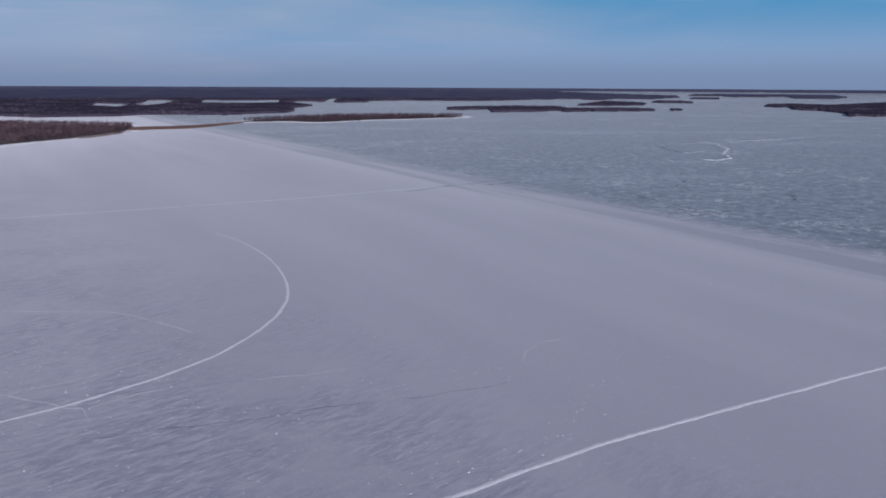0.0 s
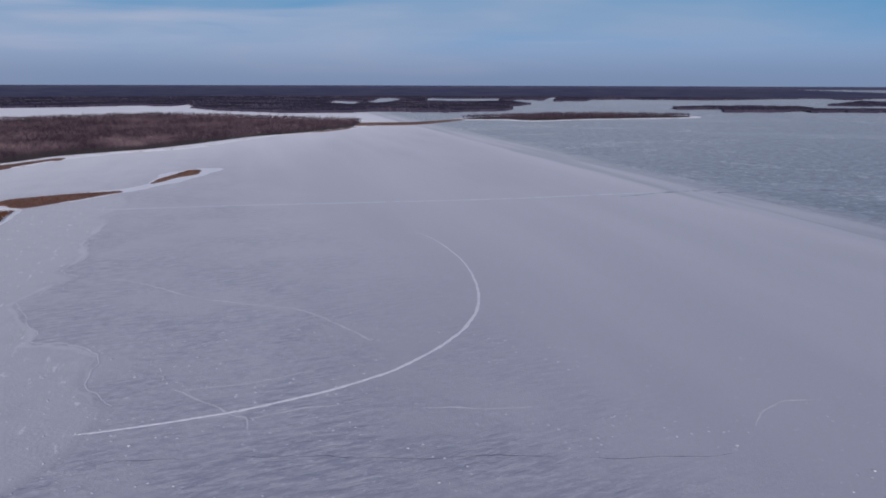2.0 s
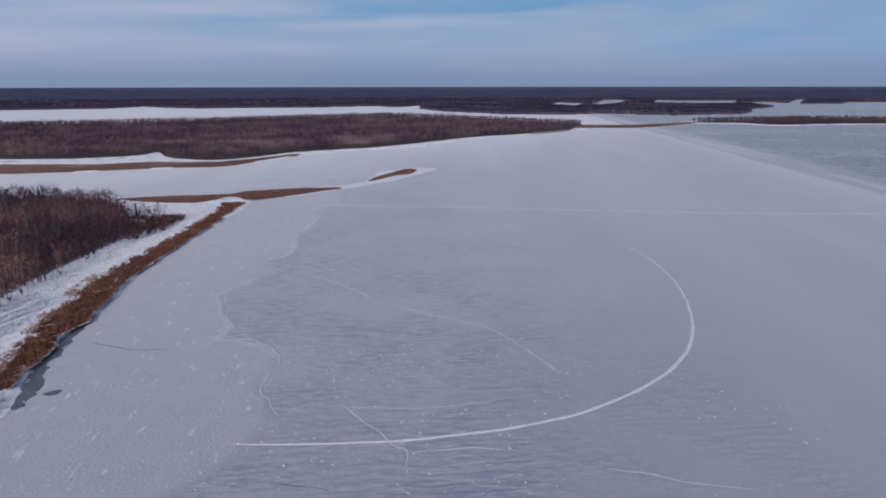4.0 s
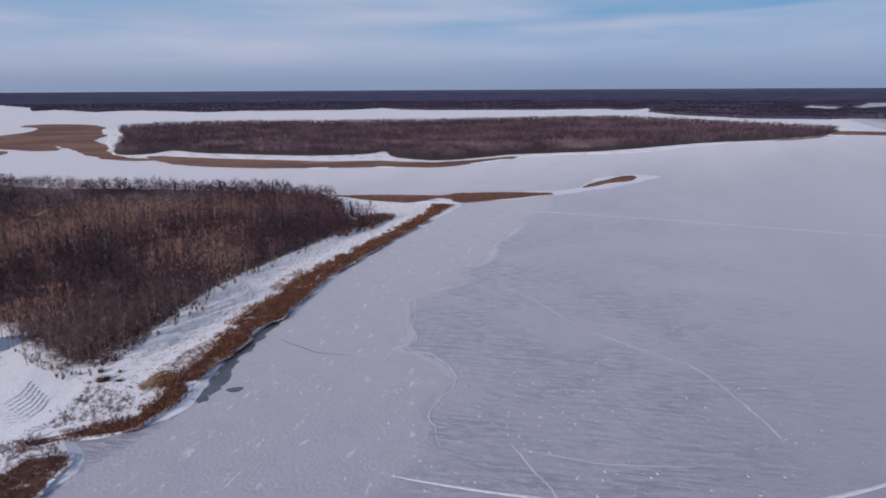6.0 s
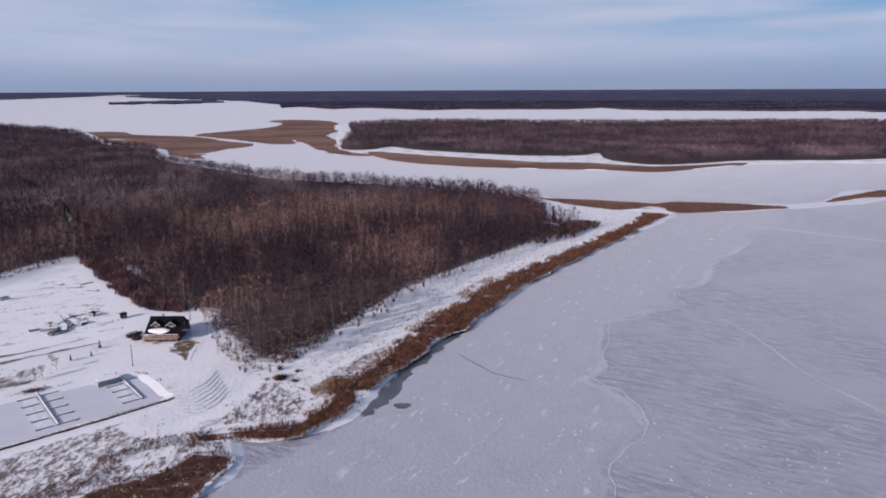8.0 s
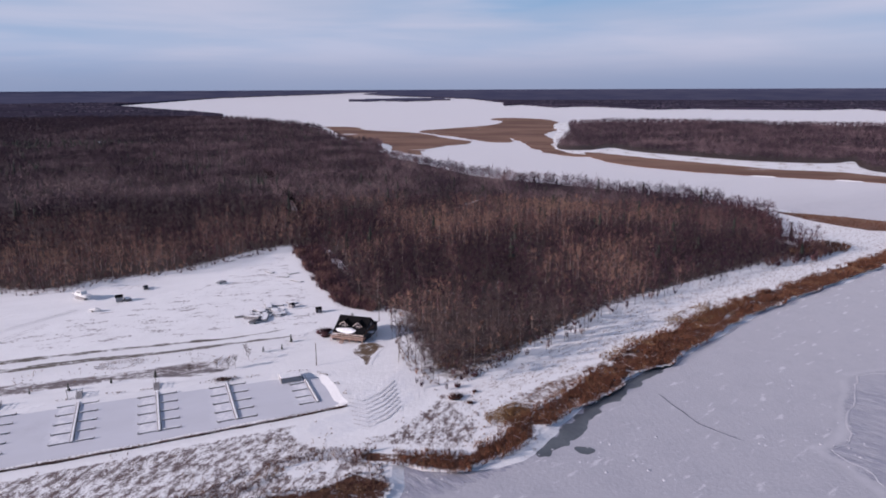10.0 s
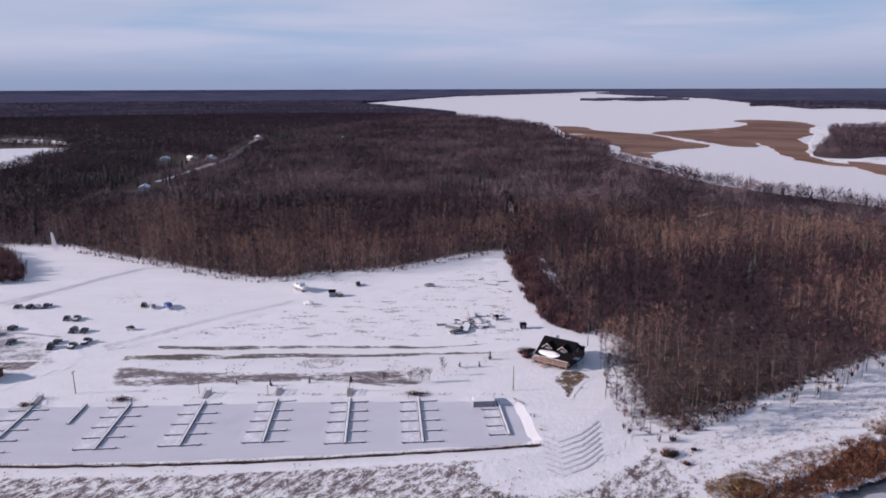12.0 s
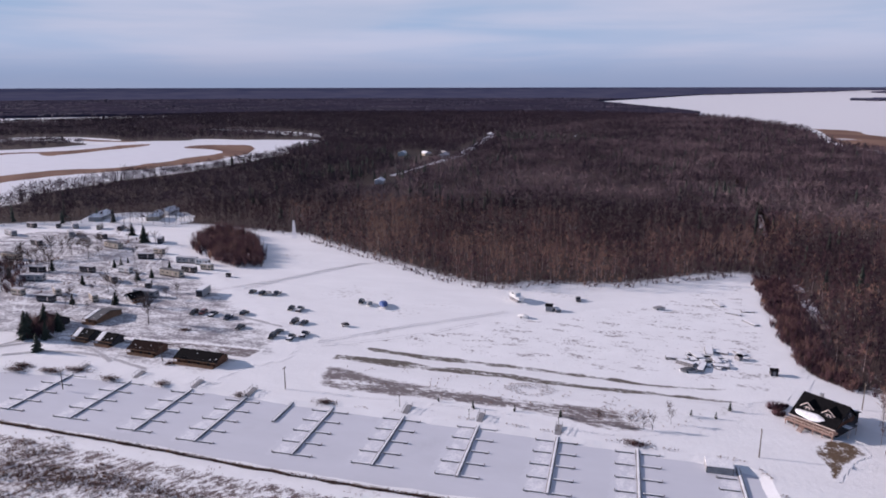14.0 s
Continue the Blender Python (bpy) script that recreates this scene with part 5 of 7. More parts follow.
sprigs("berm_brush_belt", band([(-165, -60), (-176, -38), (-184, -12), (-190, 20), (-195, 55), (-200, 78), (-214, 90), (-214, 104), (-203, 108), (-196, 98)], [8, 6, 3, 3, 3, 4, 3, 4, 7, 9]), STALKS, 1.0, 1.2, 1.8, BRUSH,
       "dark red brush along the berm", "brush", 35, thin=-0.3)
sprigs("bank_weeds", band([(-243, 99), (-233, 76), (-215, 32), (-202, -6), (-191, -43), (-178, -83), (-166, -125)], [1.1, 1.0, 1.0, 1.0, 1.1, 1.2, 1.2]), STALKS, 0.42, 0.75, 1.1, BRUSH,
       "dark weeds along the basin bank", "brush", 36, thin=-0.9)
sprigs("bank_weeds", band([(-250, 98), (-262, 93), (-269, 86)], 1.5), STALKS, 0.9, 0.7, 1.4, BRUSH, "dark weeds along the basin bank", "brush", 37, thin=-0.2)
sprigs("bank_weeds", band([(-270, 84), (-265, 66), (-257, 38), (-251, 18), (-243, -2), (-236, -22)], 1.0), STALKS, 0.9, 0.6, 1.3, BRUSH, "dark weeds along the basin bank", "brush", 38, thin=0.12)
sprigs("edge_brush", ragged(band([(-452, 54), (-415, 65), (-380, 76), (-343, 90), (-333, 102)], [14, 15, 13, 12, 9]), 3, 9), BUSHY, 1.5, 3.2, 3.0, TWIG, "thick red-brown brush at the edge of the clearing", "brush", 39)
sprigs("corner_brush", band([(-296, 112), (-268, 119), (-259, 128), (-282, 152), (-310, 176)], [3, 4, 5, 5, 4]), BUSHY, 1.6, 1.1, 2.0, BRUSH, "thin red-brown brush round the wood's corner", "brush", 40, thin=-0.1)
sprigs("shore_tufts", curve_points([(-262, 132), (-284, 156), (-313, 180), (-363, 240), (-430, 352), (-446, 410), (-410, 366), (-330, 256), (-264, 182), (-228, 148), (-222, 118), (-240, 120)], 5), STALKS, 2.6, 0.7, 1.2,
       REED, "dry grass tufts in the shore snow", "grass", 41, thin=0.1)
sprigs("thicket", curve_points([(-337, -222), (-374, -251), (-378, -225), (-345, -172), (-328, -158), (-322, -172)], 4), BUSHY, 2.0, 7.0, 5.6, TWIG, "dense bare thicket beside the camp", "brush", 42, thin=-0.25)
sprigs("camp_thicket", curve_points([(-212, -205), (-230, -228), (-250, -250), (-262, -268), (-236, -278), (-200, -240)], 4), BUSHY, 2.4, 5.5, 4.8, TWIG, "tangled bare brush at the camp's edge", "brush", 46, thin=-0.2)
sprigs("camp_thicket", curve_points([(-234, -212), (-246, -220), (-260, -250), (-268, -272), (-266, -292), (-250, -292), (-230, -240)], 4), BUSHY, 3.0, 4.2, 4.6, TWIG, "tangled bare brush at the camp's edge", "brush", 75, thin=-0.1)
sprigs("camp_thicket", curve_points([(-213, -143), (-224, -145), (-228, -156), (-217, -160)], 3), BUSHY, 1.9, 6.0, 5.0, TWIG, "dense dark bare thicket beside a cabin", "brush", 47)
sprigs("camp_hedge", band([(-240, -290), (-262, -262), (-290, -256), (-320, -262), (-345, -276)], [5, 4, 3, 3, 4]), BUSHY, 1.8, 2.6, 2.6, TWIG, "bare hedge between the camp lots", "brush", 48, thin=-0.1)
sprigs("camp_hedge", band([(-232, -196), (-250, -204), (-268, -208)], 2), BUSHY, 1.8, 1.8, 2.2, TWIG, "bare hedge between the camp lots", "brush", 49, thin=0.0)
sprigs("lot_brush", curve_points([(-246, -34), (-253, -8), (-266, 30), (-274, 62), (-284, 66), (-284, 40), (-274, 0), (-262, -36)], 4), STALKS, 2.2, 0.7, 1.3, BRUSH, "thin weeds standing on the lot", "weeds", 50, thin=0.22)
sprigs("wood_edge_brush", band([(-445, 40), (-398, 2), (-386, -24), (-364, -42), (-362, -70), (-374, -118), (-388, -180)], 5), BUSHY, 1.9, 1.5, 2.2, TWIG, "low bare brush along the wood's edge", "brush", 51, thin=-0.1)
for k, yard in enumerate(([(-236, -165), (-262, -165), (-300, -190), (-320, -230), (-335, -300), (-300, -340), (-262, -270), (-232, -215)],)):
    sprigs("camp_clutter", curve_points(yard, 4), STALKS, 2.3, 0.8, 2.2, BRUSH, "low dark brush and clutter between the camp lots", "brush", 70 + k, thin=0.27)
sprigs("trail_brush", band(TRAIL, [3.5, 5, 3.5]), BUSHY, 2.3, 1.8, 2.2, TWIG, "low bare brush growing over the trail", "brush", 113, thin=-0.1, z=0.7)
sprigs("shore_scrub", curve_points([(-211, 85), (-217, 95), (-225, 105), (-234, 114), (-248, 122), (-257, 125), (-250, 131), (-239, 134), (-231, 139), (-220, 136), (-214, 130), (-216, 119), (-217, 106), (-208, 99), (-205, 89)], 4), STALKS, 1.7, 0.7, 1.3, BRUSH, "thin brown weeds in the shore snow", "weeds", 115, thin=0.12)
sprigs("point_shrubs", curve_points([(-415, 320), (-424, 350), (-438, 362), (-450, 350), (-430, 325)], 4), BUSHY, 1.7, 2.6, 3.4, BRUSH, "dark low shrubs on the point", "brush", 43)
sprigs("point_edge_brush", ragged(band([(-396, 296), (-422, 338), (-470, 336), (-530, 358), (-590, 348), (-671, 286)], [10, 12, 10, 10, 10, 10]), 3, 12), BUSHY, 2.6, 5.5, 4.6, TWIG, "dark bare brush along the far side of the wood", "brush", 114, thin=-0.2)
sprigs("marsh_stalks", curve_points(MARSHES[4], 6), STALKS, 2.1, 1.2, 2.6, REED, "tawny reeds on a low spit", "reeds", 44, thin=-0.4, z=0.6)
sprigs("marsh_stalks", curve_points(MARSHES[5], 6), STALKS, 2.3, 1.2, 2.6, REED, "tawny reeds on a low spit", "reeds", 45, thin=-0.4, z=0.6)


# ---- marks on the ice ----
def flat_colour(name, a, b_, scale=0.6, rough=0.7):
    return mottled(name, a, b_, scale, rough, 0.3, 0.7)


TRACK_SNOW = flat_colour("packed_track_snow", (0.76, 0.76, 0.80), (0.62, 0.62, 0.67))
FAINT_SNOW = flat_colour("faint_track_snow", (0.56, 0.56, 0.60), (0.44, 0.44, 0.49), 0.1)
LUMP_SNOW = flat_colour("crust_snow", (0.56, 0.56, 0.61), (0.46, 0.46, 0.51))
CRACK_ICE = flat_colour("dark_crack_ice", (0.10, 0.11, 0.14), (0.22, 0.23, 0.27), 0.3)
WATER_ICE = mottled("thin_dark_ice", (0.065, 0.075, 0.09), (0.10, 0.115, 0.13), 0.12, 0.4, fine=1.0)
SEAM_SNOW = flat_colour("seam_snow", (0.62, 0.64, 0.68), (0.44, 0.48, 0.54), 0.1)
RIDGE_ICE = flat_colour("pressure_ridge_ice", (0.36, 0.41, 0.48), (0.08, 0.11, 0.15), 0.10)


def ridge(name, ctrl, width, height, mat, label, jitter=0.3, step=2.0, category="track", z=0.0):
    """A low rounded ridge of snow or ice along a line."""
    c = ragged(ragged(curve_points(ctrl, step, False), jitter, 9), jitter * 1.4, 34, 3.0)
    t = np.gradient(c, axis=0)
    n = np.stack([-t[:, 1], t[:, 0]], 1) / np.maximum(np.linalg.norm(t, axis=1), 1e-6)[:, None]
    r = np.random.RandomState(len(ctrl))
    along = np.linspace(0, 1, len(c))
    w = np.interp(along, np.linspace(0, 1, len(np.atleast_1d(width))), np.atleast_1d(width)) * 0.5 * r.uniform(0.75, 1.2, len(c)) * (1.0 if jitter < 1 else np.clip(0.7 + 1.3 * np.array([noise.noise((x / 14, y / 14, 2.0)) for x, y in c]), 0.12, 1.5)) * np.clip(np.minimum(np.arange(len(c)), np.arange(len(c))[::-1]) / 6.0 + 0.25, 0, 1)
    v = []
    for f, hz in ((-1, 0.004), (-0.5, 0.8), (0.5, 0.8), (1, 0.004)):
        v.append(np.column_stack([c + n * (w * f)[:, None], z + np.full(len(c), hz * height)]))
    v = np.stack(v, 1).reshape(-1, 3)
    k = np.arange(len(c) - 1)[:, None] * 4
    q = np.concatenate([np.concatenate([k + j, k + 4 + j, k + 5 + j, k + 1 + j], 1) for j in range(3)])
    return tagged(new(name, fast_mesh(name, v, q[:, ::-1], [mat])), label, category, kind="structure")


ridge("ring_track", [(-146, 172), (-127, 186), (-115, 196), (-104, 207), (-92, 221), (-80, 241), (-71, 273), (-70, 298), (-74, 324), (-86, 359), (-104, 395), (-129, 431), (-148, 450)], [0.7, 1.5, 1.5, 1.5, 1.5, 1.3, 1.0, 0.8, 0.6, 0.4], 0.1,
      TRACK_SNOW, "curved snow track packed onto the lake ice", 0.25, category="track")
ridge("lake_track", [(-30, 130), (3, 149), (24, 163), (53, 180), (89, 198), (152, 229), (230, 262)], 1.7, 0.1, TRACK_SNOW, "straight packed snow track across the ice")
ridge("faint_track", [(-400, 450), (-318, 497), (-234, 539), (-127, 595), (-50, 645), (26, 690)], 4.0, 0.08, SEAM_SNOW, "faint old snow track across the ice")
ridge("ice_seam", [(-33, 638), (10, 681), (48, 711), (77, 738), (102, 769), (120, 799), (155, 852)], 2.6, 0.4, RIDGE_ICE, "refrozen snowy seam in the blue ice", 2.0)
ridge("ice_crack", [(-36, 635), (7, 678), (45, 708), (74, 735), (99, 766), (117, 796), (152, 849)], 2.0, 0.05, CRACK_ICE, "dark open crack beside a seam", 2.0)
for line, wide in (([(439, 1242), (459, 1231), (456, 1184), (445, 1118), (410, 1040), (392, 973), (362, 934), (342, 941)], 5.5), ([(499, 1246), (568, 1289), (659, 1351), (719, 1385)], 1.8),
                   ([(347, 1166), (354, 1046), (391, 1067)], 2.2)):
    ridge("pressure_ridge", line, wide, 0.8, SEAM_SNOW if wide > 5 else RIDGE_ICE, "broken snowy pressure ridge in the blue ice", 4.0)
    # dark offset strip: the ridge's shaded side put in as ice
    ridge("ridge_shade", [(x - 3, y - 4) for x, y in line], wide * 0.5, 0.3, RIDGE_ICE, "dark broken ice beside a pressure ridge, drawn as its shade", 4.0)
for line in ([(173, 634), (175, 608), (179, 590), (169, 575)], [(219, 672), (238, 704), (256, 740)], [(38, 684), (73, 704), (115, 725), (185, 741)], [(260, 560), (300, 590), (312, 640)], [(330, 780), (360, 800), (420, 790)]):
    ridge("ice_crack", line, 3.0, 0.05, CRACK_ICE, "dark open crack in the blue ice", 3.0)
    ridge("crack_rim", [(x + 2.4, y + 3.0) for x, y in line], 2.2, 0.4, RIDGE_ICE, "pale snowy rim along a crack", 3.0)
for line, wide in (([(-248, 302), (-228, 298), (-193, 288), (-166, 287), (-140, 286), (-120, 276), (-98, 262)], 0.9), ([(-140, 205), (-128, 201), (-113, 196), (-107, 195), (-103, 189)], 0.8), ([(-136, 205), (-118, 218), (-104, 232)], 0.7),
                   ([(-106, 195), (-96, 205), (-85, 210)], 0.8), ([(-63, 216), (-48, 221), (-32, 226)], 0.9), ([(28, 234), (35, 250), (47, 257)], 0.9)):
    ridge("snow_line", line, wide, 0.05, FAINT_SNOW, "thin drifted snow line on the ice", 0.8)
ridge("drift_edge", DRIFT_EDGE, 0.8, 0.08, FAINT_SNOW, "raised edge of drifted snow on ice", 1.6, z=0.01)
ridge("ice_crack", [(-134, 160), (-113, 169), (-88, 180), (-68, 185), (-33, 197), (-19, 200), (21, 215)], 0.35, 0.02, CRACK_ICE, "thin dark crack in the lake ice", 1.2, 1.0)
ridge("ice_crack", [(-249, 190), (-236, 193), (-228, 196), (-219, 203)], 0.5, 0.03, CRACK_ICE, "thin dark crack in the lake ice", 0.5, 1.0, z=0.03)
LEAD = ragged(curve_points([(-274, 205), (-262, 193.5), (-254, 185.5), (-245, 176), (-237, 169), (-226, 163), (-214, 151), (-217, 149), (-228, 158), (-239, 166), (-252, 178), (-268, 194), (-274, 200)], 1.0), 1.9, 4.5)
slab("open_lead", LEAD, 0.045, WATER_ICE, "dark thin ice in an open lead beside the reeds", "ice", slope=0.02, low=0.0)
slab("ice_hole", ragged(curve_points([(-218.3, 159.5), (-216.2, 158.6), (-214.6, 160.5), (-215.2, 163), (-217.4, 163.3)], 0.6), 0.5, 2), 0.045, WATER_ICE, "round dark refrozen hole in the ice", "ice", slope=0.02, low=0.0)


def snow_lumps():
    """Loose snow crusts and ice bits scattered on the lake near the shore."""
    r = np.random.RandomState(8)
    p = spots(curve_points([(-200, 110), (-150, 120), (-60, 140), (40, 170), (60, 260), (-60, 280), (-140, 290), (-200, 250), (-260, 240), (-300, 290), (-230, 180)], 6), 3.4, 8, 0.35)
    n = np.array([noise.noise((x / 22, y / 22, 0.5)) for x, y in p])
    p = p[n > 0.02]
    v, t, m, c = scatter([mound(300 + i, 5) for i in range(5)], np.column_stack([p, np.full(len(p), 0.01)]), r.uniform(0.05, 0.16, len(p)), r.uniform(0.3, 1.1, len(p)) ** 1.3, 9)
    tagged(new("snow_crusts", fast_mesh("snow_crusts", v, t, [LUMP_SNOW])), "scattered pale crusts of snow on the ice", "snow", kind="stuff")


snow_lumps()
slab("forest_road", band(ROAD[:2], [2.4, 0.6]), 0.66, SNOW_BAY, "snow-covered road into the woods", "road", slope=0.3, low=0.6)
slab("forest_road", ragged(band(ROAD[3:], [6, 11, 12, 12]), 2.5, 30), 0.66, SNOW_BAY, "snow-covered road through the woods", "road", slope=0.3, low=0.6)
slab("yard_snow", ragged(curve_points([(-336, -346), (-348, -322), (-366, -298), (-386, -292), (-404, -318), (-396, -342), (-366, -366)], 4), 3, 10), 0.70, SNOW, "snowy yard round houses in the woods", slope=0.5, low=0.5)
slab("forest_trail", ragged(band(TRAIL, [2.2, 4.2, 2.2]), 1.2, 6), 0.70, TRAIL_SNOW, "narrow snowy trail along the wood", "path", slope=0.3, low=0.6)


for gap in ([(-625, 16), (-545, 35)], [(-579, 147), (-625, 170)]):
    slab("forest_trail", ragged(band(gap, [1.5, 3.4, 1.5]), 1.2, 6), 0.72, TRAIL_SNOW, "narrow snowy gap in the wood", "path", slope=0.3, low=0.6)


# ---- building helpers ----
def box(bm, sx, sy, sz, x=0.0, y=0.0, z=0.0, turn=0.0, bevel=0.0):
    """A box with its base centre at x, y, z."""
    m = pose(x, y, z + sz / 2, 0, 0, turn) @ Matrix.Diagonal((sx, sy, sz, 1))
    geo = bmesh.ops.create_cube(bm, size=1.0, matrix=m)
    if bevel:
        edges = list({e for v in geo["verts"] for e in v.link_edges})
        bmesh.ops.bevel(bm, geom=edges, offset=bevel, segments=1, affect="EDGES")
    return bm


def boxed(sx, sy, sz, x=0.0, y=0.0, z=0.0, turn=0.0, bevel=0.0):
    return box(bmesh.new(), sx, sy, sz, x, y, z, turn, bevel)


def rod(bm, a, b, r0, r1=None, sides=8):
    a, b = Vector(a), Vector(b)
    m = Matrix.Translation((a + b) / 2) @ (b - a).to_track_quat("Z", "Y").to_matrix().to_4x4()
    bmesh.ops.create_cone(bm, cap_ends=True, segments=sides, radius1=r0, radius2=r0 if r1 is None else r1, depth=(b - a).length, matrix=m)
    return bm


def rodded(a, b, r0, r1=None, sides=8):
    return rod(bmesh.new(), a, b, r0, r1, sides)


def prism(points, y0, y1):
    """A profile in x and z drawn out along y."""
    bm = bmesh.new()
    a = [bm.verts.new((x, y0, z)) for x, z in points]
    b = [bm.verts.new((x, y1, z)) for x, z in points]
    n = len(points)
    bm.faces.new(a)
    bm.faces.new(b[::-1])
    for i in range(n):
        bm.faces.new((a[i], b[i], b[(i + 1) % n], a[(i + 1) % n]))
    bmesh.ops.recalc_face_normals(bm, faces=bm.faces)
    return bm


def plain(name, c, rough=0.6, metal=0.0, var=0.82, scale=0.8):
    """One paint with slight wear."""
    return mottled(name, c, tuple(v * var for v in c), scale, rough, 0.35, 0.7, fine=scale * 7, metal=metal)


GREY_WOOD = plain("weathered_planks", (0.30, 0.29, 0.30), 0.85, var=0.7)
TAN_WOOD = plain("stained_planks", (0.25, 0.14, 0.085), 0.75, var=0.7)
DECK_WOOD = plain("deck_timber", (0.33, 0.21, 0.17), 0.75, var=0.75)
PALE_DECK = plain("pale_deck_rails", (0.52, 0.40, 0.34), 0.7, var=0.8)
LOG_WOOD = plain("brown_log_wall", (0.17, 0.08, 0.05), 0.75, var=0.7)
BLACK_ROOF = plain("charcoal_shingles", (0.011, 0.0105, 0.012), 0.9, var=0.6, scale=1.5)
BROWN_ROOF = plain("brown_shingles", (0.026, 0.014, 0.013), 0.9, var=0.65, scale=1.5)
for shingles in (BLACK_ROOF, BROWN_ROOF):
    shingles.node_tree.nodes["Principled BSDF"].inputs["Specular IOR Level"].default_value = 0.05
GREY_ROOF = plain("grey_shingles", (0.13, 0.13, 0.14), 0.85, var=0.7, scale=1.5)
DARK_WALL = plain("dark_cladding", (0.05, 0.045, 0.05), 0.7)
CREAM_TRIM = plain("cream_trim", (0.66, 0.55, 0.50), 0.6)
WHITE_PAINT = plain("white_paint", (0.74, 0.74, 0.74), 0.45, var=0.9)
GREY_PAINT = plain("grey_siding", (0.33, 0.33, 0.34), 0.6)
BEIGE_PAINT = plain("beige_siding", (0.48, 0.42, 0.34), 0.6)
ROOF_SNOW = mottled("roof_snow", (0.88, 0.885, 0.90), (0.80, 0.81, 0.84), 0.5, 0.75, fine=2.0)
DULL_SNOW = mottled("thin_roof_snow", (0.62, 0.62, 0.65), (0.42, 0.42, 0.45), 0.4, 0.8, fine=2.0)
GLASS = mottled("dark_window_glass", (0.03, 0.035, 0.045), (0.05, 0.055, 0.065), 0.5, 0.12)
TYRE = plain("tyre_rubber", (0.025, 0.025, 0.026), 0.9)
STEEL = plain("galvanised_steel", (0.42, 0.42, 0.44), 0.45, 0.7)
POLE_WOOD = plain("pole_timber", (0.16, 0.125, 0.10), 0.85)
TARP = plain("blue_tarpaulin", (0.03, 0.09, 0.30), 0.5)


def in_marina(x, y, z=0.0, turn=0.0):
    """A pose whose local x runs towards the lake and y along the shore, like the basin's docks."""
    return pose(x, y, z, 0, 0, 21.0 + turn)


# ---- docks ----
def dock(x, y, length=27.0, fingers=5, both=True, label="snow-topped wooden finger dock frozen into the basin"):
    root = empty("finger_dock", label, "dock", "docks in the basin", in_marina(x, y))
    part("walkway", boxed(length, 0.95, 0.24, length / 2, 0, 0.12, bevel=0.04), GREY_WOOD, root)
    part("walkway_snow", boxed(length - 0.3, 0.5, 0.12, length / 2, 0.0, 0.36, bevel=0.04), ROOF_SNOW, root, "snow lying along the walkway")
    for i in range(3):
        part("float", boxed(3.0, 1.1, 0.11, 4 + i * (length - 8) / 2, 0, 0.02, bevel=0.05), DARK_WALL, root)
    for k in range(fingers):
        fx = 2.5 + (length - 3.0) * k / max(1, fingers - 1)
        for side in ((-1, 1) if both else (-1,)):
            f = part("finger", boxed(0.5, 4.6, 0.2, fx, side * 3.15, 0.10, bevel=0.03), GREY_WOOD, root)
            part("finger_snow", boxed(0.30, 4.4, 0.10, fx, side * 3.15, 0.30, bevel=0.03), ROOF_SNOW, f)
            part("end_post", rodded((fx, side * 5.3, 0.0), (fx, side * 5.3, 0.55), 0.10), POLE_WOOD, f)
            part("end_float", boxed(0.7, 0.9, 0.12, fx, side * 4.7, 0.02, bevel=0.04), DARK_WALL, f)
    return root


def gangway(x, y):
    root = empty("gangway", "grey railed gangway from the bank to a dock", "gangway", "gangways on the bank", in_marina(x, y))
    part("ramp", prism([(-4.2, 1.05), (0.6, 0.55), (0.6, 0.40), (-4.2, 0.9)], -0.8, 0.8), GREY_WOOD, root)
    for s in (-0.8, 0.8):
        r = part("railing", rodded((-4.2, s, 2.0), (0.5, s, 1.65), 0.05), STEEL, root)
        for t in range(4):
            px = -4.1 + t * 1.5
            part("post", rodded((px, s, 0.9 - 0.06 * t), (px, s, 2.0 - 0.11 * t), 0.05), STEEL, r)
        part("brace", rodded((-4.1, s, 1.0), (-2.6, s, 1.85), 0.04), STEEL, r)
    return root


first_dock = dock(-256, 41)
first_gang = gangway(-257, 40.6)
for x, y in ((-262, 60), (-250.5, 20.5), (-243, 1), (-235.5, -18.5), (-226, -44), (-220.5, -62), (-214.5, -83), (-207.5, -103)):
    copy_thing(first_dock, in_marina(x, y))
    if (x, y) != (-262, 60) and (x, y) != (-235.5, -18.5):
        copy_thing(first_gang, in_marina(x - 1, y - 0.4))
dock(-231.5, -30.5, 12.5, 0, label="plain snow-topped wooden dock without fingers")
dock(-268.5, 82, 23.0, 5, False, "snow-topped wooden dock with fingers on one side")


def halo(x, y, length):
    """Snow blown against the windward side of a dock."""
    m = in_marina(x, y)
    pts = [m @ Vector((a, b, 0)) for a, b in ((0.5, 0.5), (length * 0.5, 1.0), (length + 1.5, 0.8), (length + 1.8, -3.0), (length + 1.0, -7.0), (length * 0.5, -6.6), (1.0, -6.0))]
    patch("dock_snow", [(p.x, p.y) for p in pts], HALO, "white snow blown against the docks on the basin ice", 2.2, 0.8, base=0.036, category="snow")


for x, y in ((-256, 41), (-262, 60), (-250.5, 20.5), (-243, 1), (-235.5, -18.5), (-226, -44), (-220.5, -62), (-214.5, -83), (-207.5, -103), (-268.5, 82)):
    halo(x, y, 27.0 if x > -268 else 23.0)


